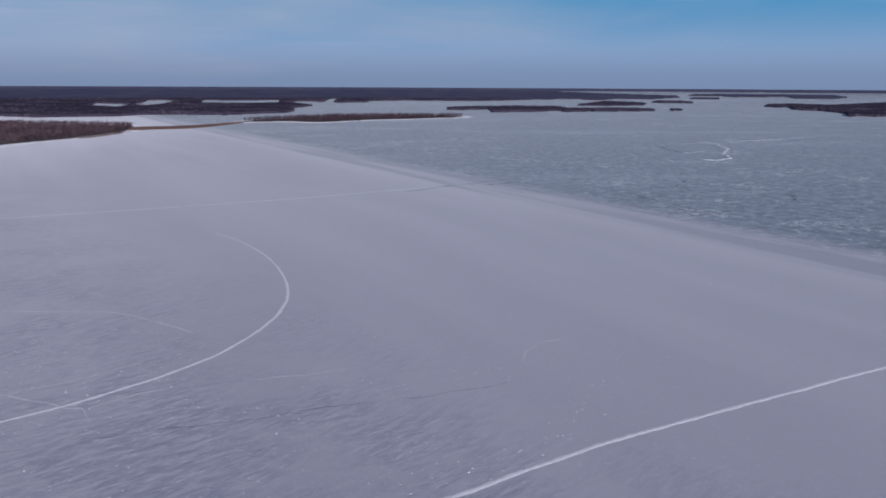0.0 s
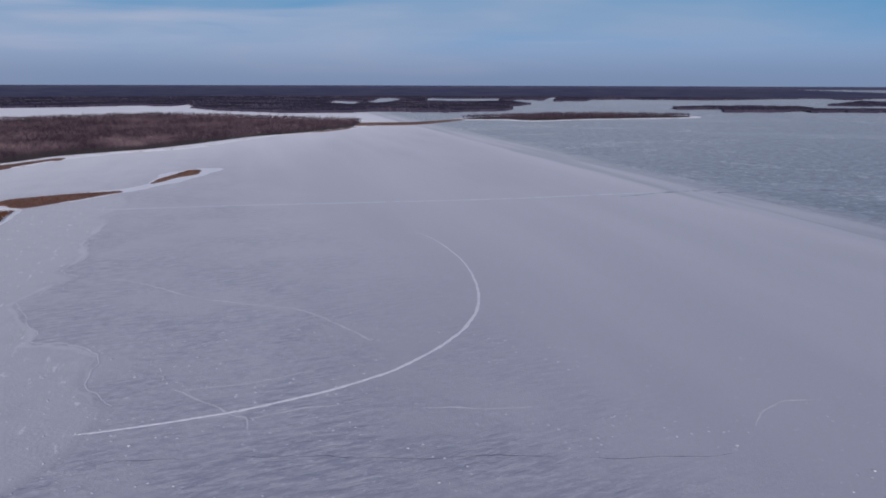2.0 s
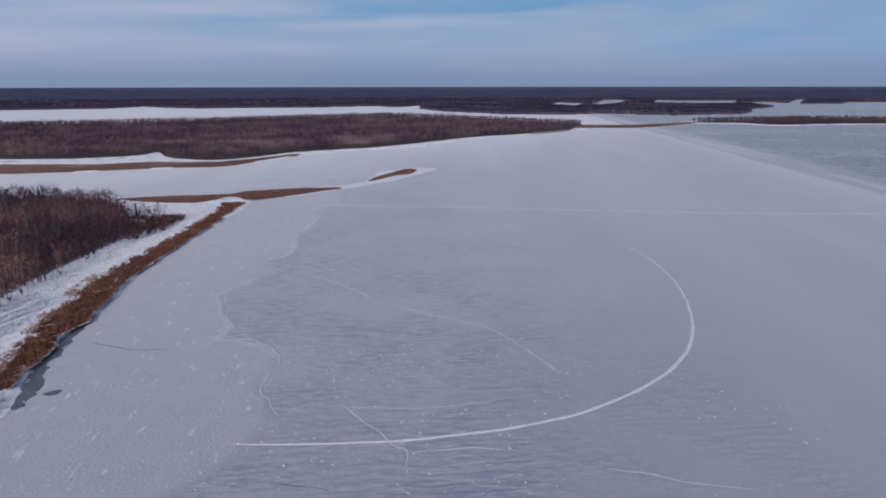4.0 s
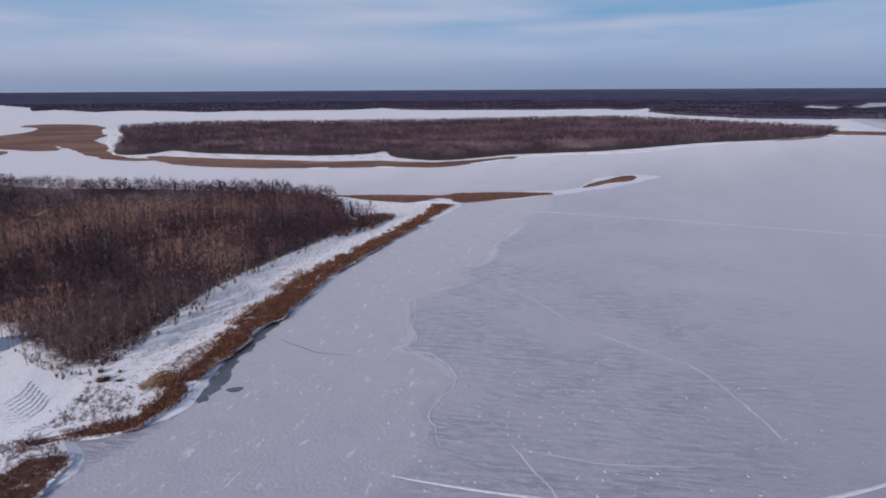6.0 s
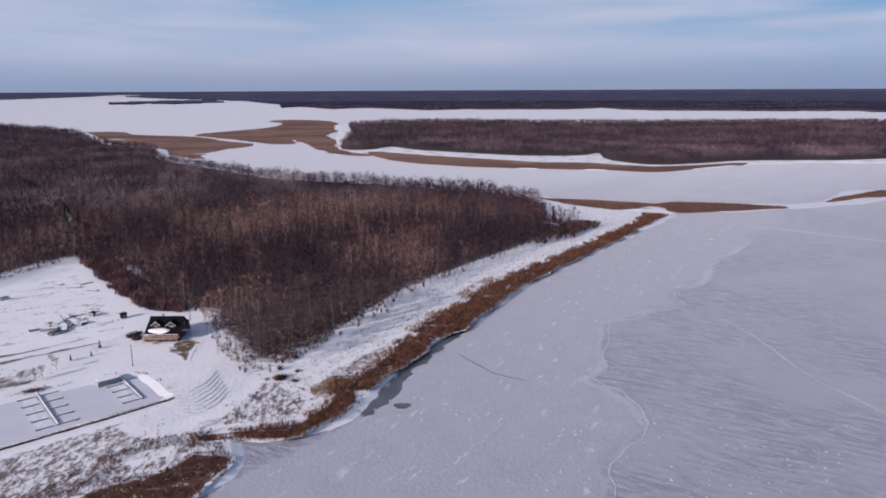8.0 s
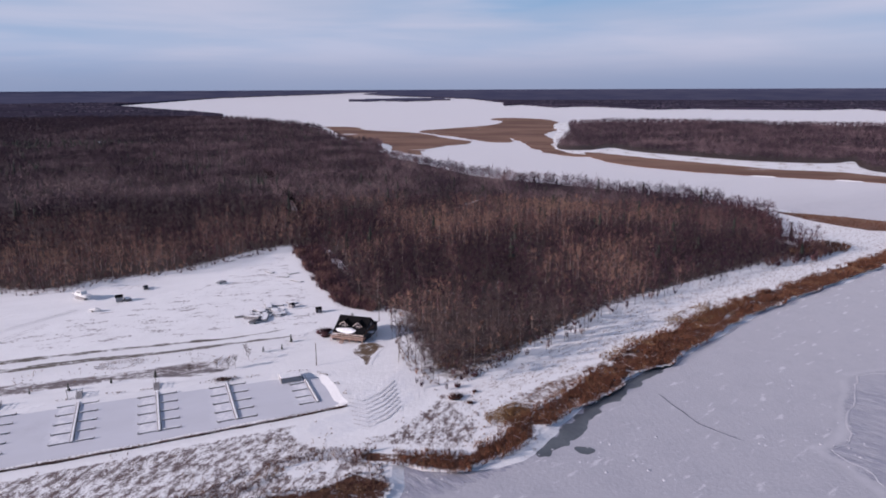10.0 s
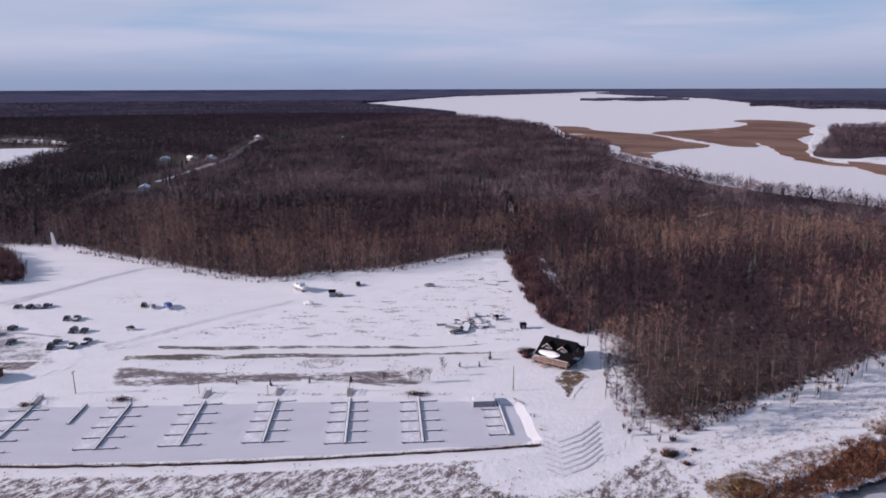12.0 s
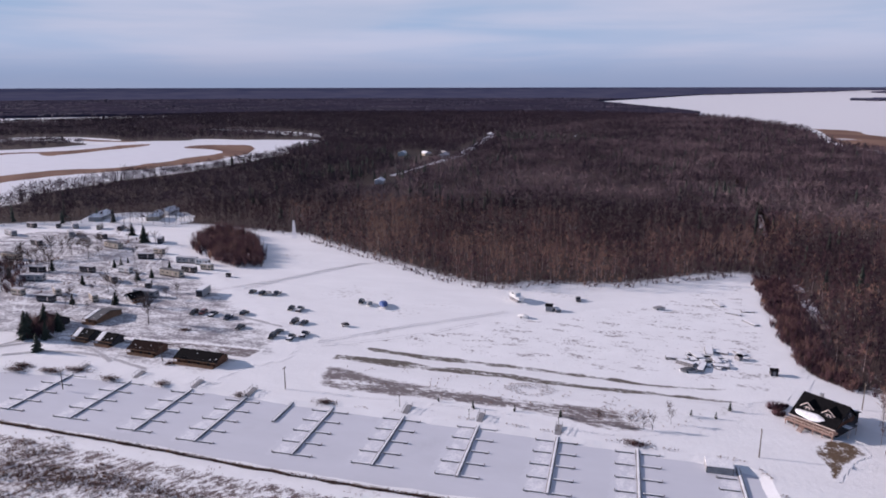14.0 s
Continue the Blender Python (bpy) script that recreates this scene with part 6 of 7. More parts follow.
def boat_shelter():
    root = empty("boat_shelter", "low flat-roofed boat shelter with snow on top", "shelter", m=in_marina(-263.6, 79.2))
    part("roof", boxed(4.6, 6.2, 0.25, 0, 0, 1.5, bevel=0.04), GREY_WOOD, root)
    part("roof_snow", boxed(4.5, 6.1, 0.16, 0, 0, 1.75, bevel=0.06), ROOF_SNOW, root, "unbroken snow on the flat roof")
    part("back_wall", boxed(0.15, 6.0, 1.5, -2.1, 0, 0.03), GREY_PAINT, root)
    part("side_wall", boxed(4.2, 0.15, 1.5, 0, 3.0, 0.03), GREY_PAINT, root)
    part("side_wall", boxed(4.2, 0.15, 1.5, 0, -3.0, 0.03), GREY_PAINT, root)
    part("front_wall", boxed(0.15, 6.0, 1.5, 2.1, 0, 0.03), GREY_PAINT, root)
    part("boat_deck", boxed(3.8, 5.6, 0.3, 0, 0, 0.1), DARK_WALL, root)
    for sy in (-2.9, 2.9):
        part("post", rodded((2.1, sy, 0.0), (2.1, sy, 1.55), 0.09), POLE_WOOD, root)


boat_shelter()


def brush_pile(x, y, length, turn, seed, label="dark pile of cut brush on the bank"):
    r = np.random.RandomState(seed)
    n = int(260 * length / 6)
    c = np.stack([r.normal(0, length * 0.26, n), r.normal(0, 0.9, n), r.uniform(0, 0.5, n)], 1)
    d = c + np.stack([r.normal(0, 0.45, n), r.normal(0, 0.4, n), r.uniform(0.0, 0.5, n)], 1)
    v, t = spikes(c, d, 0.16)
    ob = new("brush_pile", fast_mesh("brush_pile", v, t, [BRUSH], tint=np.full(len(v), 0.25)))
    ob.matrix_world = pose(x, y, 0.56, 0, 0, turn)
    tagged(ob, label, "brush pile", kind="stuff")


for x, y, ln, seed in ((-217, -72, 5, 1), (-208, -104, 9, 2), (-236, -22, 6, 3), (-263, 59, 7, 4), (-200, -122, 8, 5), (-225, -46, 4, 6), (-203, -110, 8, 7), (-197, -120, 7, 8), (-210, -89, 6, 9), (-251, -108, 5, 10), (-228, -84, 3, 11)):
    brush_pile(x, y, ln, 105, seed)


# ---- the lodge ----
def lodge():
    root = empty("lodge", "dark two-storey lodge with cream-trimmed dormers and a timber deck", "house", m=pose(-301.6, 96.4, 0.56, 0, 0, -21.5 + 180 + 2))
    root.scale = (0.87, 0.9, 0.82)
    # local x runs away from the lake, y along the front
    W, D, H = 12.4, 10.0, 3.9
    part("ground_storey", boxed(D, W, 3.0, 0, 0, 0, bevel=0.03), DARK_WALL, root)
    part("upper_wall", boxed(D, W, 1.6, 0, 0, 3.0, bevel=0.03), LOG_WOOD, root)
    part("gable_wall", prism([(-D / 2, 4.6), (D / 2, 4.6), (0.4, 8.6)], -W / 2, W / 2), DARK_WALL, root)
    roof = part("roof", prism([(-D / 2 - 2.6, 3.55), (0.4, 9.0), (D / 2 + 1.0, 4.3), (D / 2 + 1.0, 4.05), (0.4, 8.72), (-D / 2 - 2.6, 3.3)], -W / 2 - 0.6, W / 2 + 0.6), BLACK_ROOF, root, "charcoal shingle roof")
    part("ridge_cap", boxed(0.35, W + 1.2, 0.14, 0.4, 0, 8.95, bevel=0.03), DARK_WALL, roof)
    part("fascia", boxed(0.12, W + 1.2, 0.3, -D / 2 - 2.62, 0, 3.28), CREAM_TRIM, roof)
    bm = bmesh.new()
    rings = []
    for grow, up in ((1.0, 0.03), (0.93, 0.24), (0.5, 0.30)):
        ring = []
        for k in range(18):
            a = k / 18 * 2 * math.pi
            lx = -6.15 + 1.15 * grow * math.sin(a) * (1.0 + 0.18 * math.sin(3 * a + 1.0))
            ring.append(bm.verts.new((lx, 1.5 + 4.3 * grow * math.cos(a) * (1.0 + 0.07 * math.sin(5 * a)), 3.55 + (lx + 7.6) * 0.681 + up)))
        rings.append(ring)
    for a, b in zip(rings, rings[1:]):
        for k in range(18):
            bm.faces.new((a[k], a[(k + 1) % 18], b[(k + 1) % 18], b[k]))
    bm.faces.new(rings[-1])
    bmesh.ops.recalc_face_normals(bm, faces=bm.faces)
    part("roof_snow", bm, ROOF_SNOW, roof, "slab of old snow on the lower roof", smooth=True)
    for dy in (-3.2, 2.9):
        dm = part("dormer", prism([(-4.6, 4.6), (-4.6, 6.7), (0.0, 6.7), (0.0, 4.6)], dy - 1.3, dy + 1.3), DARK_WALL, root)
        bm = bmesh.new()
        pts = [(-1.9, 6.35), (0.0, 8.0), (1.9, 6.35), (1.9, 6.6), (0.0, 8.28), (-1.9, 6.6)]
        a = [bm.verts.new((-5.1, dy + p, q)) for p, q in pts]
        b = [bm.verts.new((0.3, dy + p, q)) for p, q in pts]
        bm.faces.new(a)
        bm.faces.new(b[::-1])
        for i in range(6):
            bm.faces.new((a[i], b[i], b[(i + 1) % 6], a[(i + 1) % 6]))
        bmesh.ops.recalc_face_normals(bm, faces=bm.faces)
        part("dormer_roof", bm, BLACK_ROOF, dm)
        bm = bmesh.new()
        for s in (-1, 1):
            rod(bm, (-5.14, dy + s * 1.95, 6.45), (-5.14, dy, 8.18), 0.17, sides=4)
        part("bargeboard", bm, CREAM_TRIM, dm, "cream chevron bargeboard")
        part("window_frame", boxed(0.1, 1.2, 1.4, -4.63, dy, 5.1), CREAM_TRIM, dm)
        part("pane", boxed(0.06, 0.8, 1.0, -4.69, dy, 5.3), GLASS, dm)
        part("gable_face", prism([(-4.62, 6.7), (-4.62, 6.72), (-4.4, 6.72), (-4.4, 6.7)], dy - 1.3, dy + 1.3), DARK_WALL, dm)
    # side porch with its own roof, and the rear wing
    wing = part("rear_wing", boxed(5.5, 6.0, 3.6, D / 2 + 2.6, -2.2, 0, bevel=0.03), DARK_WALL, root)
    part("wing_roof", prism([(D / 2 - 0.6, 6.1), (D / 2 + 5.8, 3.7), (D / 2 + 5.8, 3.45), (D / 2 - 0.6, 5.85)], -5.7, 1.4), GREY_ROOF, wing)
    part("wing_snow", boxed(3.0, 3.0, 0.12, D / 2 + 3.8, -3.6, 4.45, bevel=0.04), ROOF_SNOW, wing, "patch of snow on the wing roof")
    porch = part("side_porch", boxed(5.0, 2.4, 0.25, -0.6, -W / 2 - 1.2, 2.9), GREY_ROOF, root)
    part("porch_snow", boxed(2.2, 2.2, 0.14, -1.6, -W / 2 - 1.2, 3.15, bevel=0.04), ROOF_SNOW, porch)
    for px in (-2.9, 1.7):
        part("porch_post", boxed(0.18, 0.18, 2.9, px, -W / 2 - 2.2, 0), CREAM_TRIM, porch)
    # deck before the front, raised on posts
    deck = part("deck", boxed(3.4, W + 1.6, 0.3, -D / 2 - 1.9, 0.3, 1.5, bevel=0.03), DECK_WOOD, root, "raised timber deck")
    # the deck is open below; a dark sheet stands in for that shade
    part("under_deck_shade", boxed(0.15, W + 1.2, 1.4, -D / 2 - 2.2, 0.3, 0.05), DARK_WALL, deck, "dark sheet drawn as the shade under the open deck")
    part("handrail", boxed(0.2, W + 1.6, 0.16, -D / 2 - 3.5, 0.3, 2.75), PALE_DECK, deck)
    part("bottom_rail", boxed(0.10, W + 1.6, 0.10, -D / 2 - 3.5, 0.3, 1.95), PALE_DECK, deck)
    for i in range(15):
        part("baluster", boxed(0.10, 0.10, 0.9, -D / 2 - 3.5, -W / 2 - 0.4 + i * 1.0, 1.8), PALE_DECK, deck)
    for i in range(6):
        part("deck_post", boxed(0.22, 0.22, 3.5 if i % 2 == 0 else 1.5, -D / 2 - 3.3, -W / 2 - 0.2 + i * 2.7, 0), DECK_WOOD, deck)
    for i in range(6):
        part("stair_tread", boxed(0.34, 1.6, 0.12, -D / 2 - 3.7 - 0.32 * i, 2.0, 1.35 - 0.24 * i), DECK_WOOD, deck)
    for wy in (-4.4, -1.6, 1.4, 4.4):
        w = part("window", boxed(0.10, 1.7, 1.7, -D / 2 - 0.05, wy, 2.0), CREAM_TRIM, root)
        part("pane", boxed(0.06, 1.4, 1.4, -D / 2 - 0.12, wy, 2.15), GLASS, w)
    for wx in (-2.6, 1.6):
        w = part("window", boxed(1.3, 0.10, 1.3, wx, -W / 2 - 0.05, 4.9), CREAM_TRIM, root)
        part("pane", boxed(1.0, 0.06, 1.0, wx, -W / 2 - 0.12, 5.05), GLASS, w)
        w = part("window", boxed(1.3, 0.10, 1.3, wx, W / 2 + 0.05, 4.9), CREAM_TRIM, root)
        part("pane", boxed(1.0, 0.06, 1.0, wx, W / 2 + 0.12, 5.05), GLASS, w)
    ch = part("chimney", boxed(0.8, 0.8, 2.6, 2.4, 2.4, 6.6), GREY_PAINT, root)
    part("chimney_cap", boxed(1.0, 1.0, 0.15, 2.4, 2.4, 9.2), STEEL, ch)


lodge()


# ---- cabins ----
def cabin(x, y, length, depth, wall, roofing, label, h=2.0, rise=1.5, snow_share=0.0, turn=0.0, bays=3):
    root = empty("cabin", label, "cabin", "cabins behind the basin", in_marina(x, y, 0.56, turn))
    part("wall", boxed(depth, length, h, 0, 0, 0, bevel=0.03), wall, root)
    part("gable", prism([(-depth / 2, h), (depth / 2, h), (0, h + rise)], -length / 2, length / 2), wall, root)
    ov = 0.9
    sl = rise / (depth / 2)
    top, low = h + rise + 0.22, h - ov * sl + 0.22
    roof = part("roof", prism([(-depth / 2 - ov, low), (0, top), (depth / 2 + ov, low), (depth / 2 + ov, low - 0.2), (0, top - 0.2), (-depth / 2 - ov, low - 0.2)], -length / 2 - 0.7, length / 2 + 0.7), roofing, root)
    part("fascia", boxed(0.1, length + 1.4, 0.24, depth / 2 + ov + 0.06, 0, low - 0.24), TAN_WOOD, roof)
    part("ridge_cap", boxed(0.3, length + 1.4, 0.1, 0, 0, top - 0.03), roofing, roof)
    if snow_share:
        part("roof_snow", prism([(0.1, top + 0.02), (depth / 2 + ov, low + 0.03), (depth / 2 + ov, low + 0.18), (0.1, top + 0.16)], -length / 2, -length / 2 + length * snow_share), ROOF_SNOW, roof, "snow left on the roof slope")
    rr = random.Random(int(abs(x) * 7))
    for i in range(3):
        sx = rr.uniform(0.8, depth / 2)
        part("snow_patch", boxed(rr.uniform(0.3, 0.7), rr.uniform(0.3, 0.7), 0.06, sx, rr.uniform(-length / 2, length / 2), top - sx * sl + 0.0, bevel=0.02), ROOF_SNOW, roof)
    porch = part("porch_floor", boxed(1.8, length, 0.25, depth / 2 + 0.95, 0, 0, bevel=0.02), TAN_WOOD, root)
    for i in range(bays + 1):
        part("porch_post", boxed(0.14, 0.14, low - 0.4, depth / 2 + 1.7, -length / 2 + 0.2 + i * (length - 0.4) / bays, 0.2), TAN_WOOD, porch)
    part("porch_rail", boxed(0.08, length, 0.9, depth / 2 + 1.75, 0, 0.15), TAN_WOOD, porch)
    for i in range(bays):
        cy = -length / 2 + (i + 0.5) * length / bays
        d = part("door", boxed(0.08, 0.9, 2.0, depth / 2 + 0.03, cy - 0.9, 0.25), DARK_WALL, root)
        part("door_handle", boxed(0.08, 0.06, 0.12, depth / 2 + 0.1, cy - 0.6, 1.2), STEEL, d)
        w = part("window", boxed(0.08, 1.2, 1.0, depth / 2 + 0.03, cy + 0.7, 1.2), CREAM_TRIM, root)
        part("pane", boxed(0.05, 1.0, 0.8, depth / 2 + 0.09, cy + 0.7, 1.3), GLASS, w)
    return root


def spot(fx, fy, gx, gy, depth):
    """The centre of a cabin whose front wall runs between two ground points."""
    return (fx + gx) / 2 - 0.933 * (depth / 2 + 1.7), (fy + gy) / 2 - 0.36 * (depth / 2 + 1.7)


cabin(*spot(-229, -83, -233, -68, 6.5), 15.0, 6.5, LOG_WOOD, BLACK_ROOF, "long brown cabin with a black roof flecked with snow", bays=4, turn=-4)
cabin(*spot(-225, -103, -228, -93, 6.0), 10.5, 6.0, LOG_WOOD, BROWN_ROOF, "brown log cabin with a bare brown roof", turn=-4)
cabin(*spot(-221, -131, -222.5, -124.5, 5.5), 6.5, 5.5, DARK_WALL, BLACK_ROOF, "small dark cabin with snow on its roof", snow_share=0.3, bays=1, turn=-6)
cabin(*spot(-223, -120, -225, -113.5, 5.5), 6.5, 5.5, DARK_WALL, BLACK_ROOF, "small dark cabin with snow on its roof", snow_share=0.3, bays=1, turn=-6)
cabin(-241.5, -146, 5.5, 13.0, TAN_WOOD, GREY_ROOF, "tan cabin with a long grey snow-streaked roof", snow_share=0.3, bays=1, turn=-4)
cabin(-226.8, -155.8, 10.0, 7.0, DARK_WALL, BLACK_ROOF, "dark cabin with a black roof beside spruces", bays=2, turn=-10)
cabin(-262, -158, 5.0, 6.0, GREY_PAINT, BLACK_ROOF, "small grey shed with a dark roof", bays=1, turn=60)


# ---- cars and trucks ----
def car(paint, kind, label):
    root = empty(kind, label, "truck" if kind == "pickup" else "car", "cars parked on the snow")
    L, W = (5.4, 1.95) if kind == "pickup" else (4.6, 1.85)
    h = 0.95 if kind != "sedan" else 0.85
    prof = [(-L / 2, 0.42), (-L / 2, h), (L / 2 - 0.2, h - 0.12), (L / 2, 0.7), (L / 2, 0.42)]
    bm = prism(prof, -W / 2, W / 2)
    bmesh.ops.bevel(bm, geom=list(bm.edges), offset=0.07, segments=1, affect="EDGES")
    part("body", bm, paint, root)
    if kind == "pickup":
        cab, roof = [(-0.5, h - 0.02), (-0.35, 1.72), (0.85, 1.72), (1.45, h - 0.05)], (1.15, 0.25)
    elif kind == "suv":
        cab, roof = [(-L / 2 + 0.05, h - 0.02), (-L / 2 + 0.3, 1.66), (0.55, 1.66), (1.25, h - 0.05)], (2.6, -0.7)
    else:
        cab, roof = [(-L / 2 + 0.35, h - 0.02), (-1.2, 1.4), (0.35, 1.4), (1.15, h - 0.05)], (1.5, -0.42)
    part("glasshouse", prism(cab, -W / 2 + 0.1, W / 2 - 0.1), GLASS, root, "dark tinted windows")
    part("roof_panel", boxed(roof[0], W - 0.3, 0.08, roof[1], 0, cab[1][1] - 0.03, bevel=0.02), paint, root)
    if kind == "pickup":
        part("load_bed", boxed(2.0, W - 0.35, 0.06, -1.6, 0, h + 0.005), ROOF_SNOW, root, "snow lying in the load bed")
    for sx in (-L * 0.3, L * 0.31):
        for sy in (-W / 2 + 0.08, W / 2 - 0.08):
            w = part("wheel", rodded((sx, sy - 0.12, 0.36), (sx, sy + 0.12, 0.36), 0.36, sides=12), TYRE, root)
            part("rim", rodded((sx, sy - 0.135, 0.36), (sx, sy + 0.135, 0.36), 0.2, sides=8), STEEL, w)
    for sx in (-L / 2 - 0.03, L / 2 + 0.03):
        part("bumper", boxed(0.12, W - 0.1, 0.2, sx, 0, 0.42, bevel=0.02), DARK_WALL, root)
    for sy in (-0.65, 0.65):
        part("headlight", boxed(0.06, 0.35, 0.16, L / 2 - 0.02, sy, 0.62), CREAM_TRIM, root)
        part("tail_light", boxed(0.06, 0.2, 0.25, -L / 2 - 0.02, sy, 0.65), RED_LENS, root)
    return root


RED_LENS = plain("red_lens", (0.25, 0.01, 0.01), 0.3)
BLACK_CAR = plain("black_car_paint", (0.018, 0.018, 0.02), 0.25)
GREY_CAR = plain("dark_grey_car_paint", (0.06, 0.062, 0.066), 0.3)
RED_CAR = plain("dark_red_car_paint", (0.16, 0.02, 0.02), 0.3)
NAVY_CAR = plain("navy_car_paint", (0.02, 0.03, 0.07), 0.3)
CARS = [car(BLACK_CAR, "suv", "black station car parked on the snow"), car(GREY_CAR, "pickup", "dark grey pickup truck parked on the snow"),
        car(BLACK_CAR, "sedan", "black saloon car parked on the snow"), car(RED_CAR, "suv", "dark red station car parked on the snow"),
        car(NAVY_CAR, "pickup", "navy pickup truck parked on the snow")]
CAR_SPOTS = [(-267, -119, 3), (-265, -122, 0), (-268, -114, 1), (-269, -106, 4), (-276, -105, 0), (-264, -93, 2), (-298, -126, 2), (-299, -120.5, 0), (-302, -115, 4),
             (-291, -94.5, 2), (-292, -90.5, 1), (-280, -81, 0), (-281, -77, 2), (-264, -75.5, 0), (-269, -77.5, 2), (-267, -69, 1), (-272, -67.5, 4), (-314, -77, 0), (-368, -4, 1)]


def park():
    r = random.Random(3)
    seen = set()
    for x, y, k in CAR_SPOTS:
        m = in_marina(x, y, 0.57, r.choice((0, 180)) + r.uniform(-9, 9))
        if k in seen:
            copy_thing(CARS[k], m)
        else:
            seen.add(k)
            CARS[k].matrix_basis = m


park()


def covered_boat(x, y, turn, length, cover, label):
    """A small boat under a taut cover, on a trailer."""
    root = empty("covered_boat", label, "boat", m=in_marina(x, y, 0.57, turn))
    L = length
    bm = bmesh.new()
    rings = []
    for f, w, z in ((-0.5, 0.9, 1.1), (-0.2, 1.15, 1.5), (0.1, 1.15, 1.75), (0.35, 0.75, 1.35), (0.5, 0.12, 1.05)):
        rings.append([bm.verts.new((f * L, w * s, zz)) for s, zz in ((-1, 0.85), (-0.55, z - 0.15), (0, z), (0.55, z - 0.15), (1, 0.85))])
    for a, b in zip(rings, rings[1:]):
        for i in range(4):
            bm.faces.new((a[i], a[i + 1], b[i + 1], b[i]))
    bm.faces.new(rings[0])
    bmesh.ops.recalc_face_normals(bm, faces=bm.faces)
    part("cover", bm, cover, root, "taut weather cover")
    bm = bmesh.new()
    rings = []
    for f, w, z in ((-0.5, 0.85, 0.35), (0.1, 1.1, 0.32), (0.35, 0.7, 0.45), (0.5, 0.08, 0.8)):
        rings.append([bm.verts.new((f * L, w * s, zz)) for s, zz in ((-1, 0.9), (-0.6, z), (0.6, z), (1, 0.9))])
    for a, b in zip(rings, rings[1:]):
        for i in range(3):
            bm.faces.new((a[i], a[i + 1], b[i + 1], b[i]))
    bm.faces.new(rings[0])
    bmesh.ops.recalc_face_normals(bm, faces=bm.faces)
    part("hull", bm, WHITE_PAINT, root)
    part("trailer_beam", boxed(L * 0.9, 0.14, 0.14, 0.3, 0, 0.26), STEEL, root)
    for s in (-0.95, 0.95):
        part("trailer_wheel", rodded((-0.6, s - 0.1, 0.3), (-0.6, s + 0.1, 0.3), 0.3, sides=12), TYRE, root)
    return root


covered_boat(-315, -66, 20, 6.5, TARP, "boat under a bright blue tarpaulin on the snow").scale = (1.3, 1.5, 1.3)
covered_boat(-313, -72, 10, 5.0, GREY_PAINT, "small boat under a pale grey cover")
covered_boat(-335, -12, 60, 5.0, WHITE_PAINT, "small white covered boat on the snow field")
covered_boat(-288, -62, 70, 3.6, DARK_WALL, "small dark covered dinghy on the snow")
covered_boat(-300, -118, 60, 5.5, GREY_PAINT, "small boat under a pale grey cover")


def cruiser():
    root = empty("cabin_cruiser", "large white cabin cruiser stored on the snow by the woods", "boat", m=pose(-353.2, -26.1, 0.57, 0, 0, 240))
    L = 11.0
    bm = bmesh.new()
    rings = []
    for f, w, keel, top in ((-0.5, 1.5, 0.9, 2.4), (-0.15, 1.75, 0.75, 2.5), (0.2, 1.5, 0.85, 2.7), (0.4, 0.8, 1.3, 2.9), (0.5, 0.06, 2.2, 3.0)):
        rings.append([bm.verts.new((f * L, s * w * k, z)) for s, k, z in ((-1, 1, top), (-1, 0.8, (top + keel) / 2), (0, 0, keel), (1, 0.8, (top + keel) / 2), (1, 1, top))])
    for a, b in zip(rings, rings[1:]):
        for i in range(4):
            bm.faces.new((a[i], a[i + 1], b[i + 1], b[i]))
        bm.faces.new((a[4], a[0], b[0], b[4]))
    bm.faces.new(rings[0])
    bmesh.ops.recalc_face_normals(bm, faces=bm.faces)
    part("hull", bm, WHITE_PAINT, root, smooth=False)
    cabin_ = part("deckhouse", prism([(-2.6, 2.4), (-2.4, 3.9), (0.6, 3.9), (2.2, 2.6)], -1.35, 1.35), WHITE_PAINT, root)
    part("side_window", boxed(2.4, 2.76, 0.5, -0.7, 0, 3.2), GLASS, cabin_)
    part("windscreen", prism([(0.7, 3.75), (1.75, 2.9), (1.85, 2.9), (0.8, 3.8)], -1.2, 1.2), GLASS, cabin_)
    part("deck_snow", boxed(2.4, 2.2, 0.12, -3.9, 0, 2.46, bevel=0.04), ROOF_SNOW, root)
    part("bow_rail", rodded((2.4, 0, 3.5), (5.2, 0, 3.6), 0.05), STEEL, root)
    part("cradle", boxed(6.0, 2.0, 0.8, -0.5, 0, 0.0, bevel=0.05), GREY_WOOD, root)


cruiser()


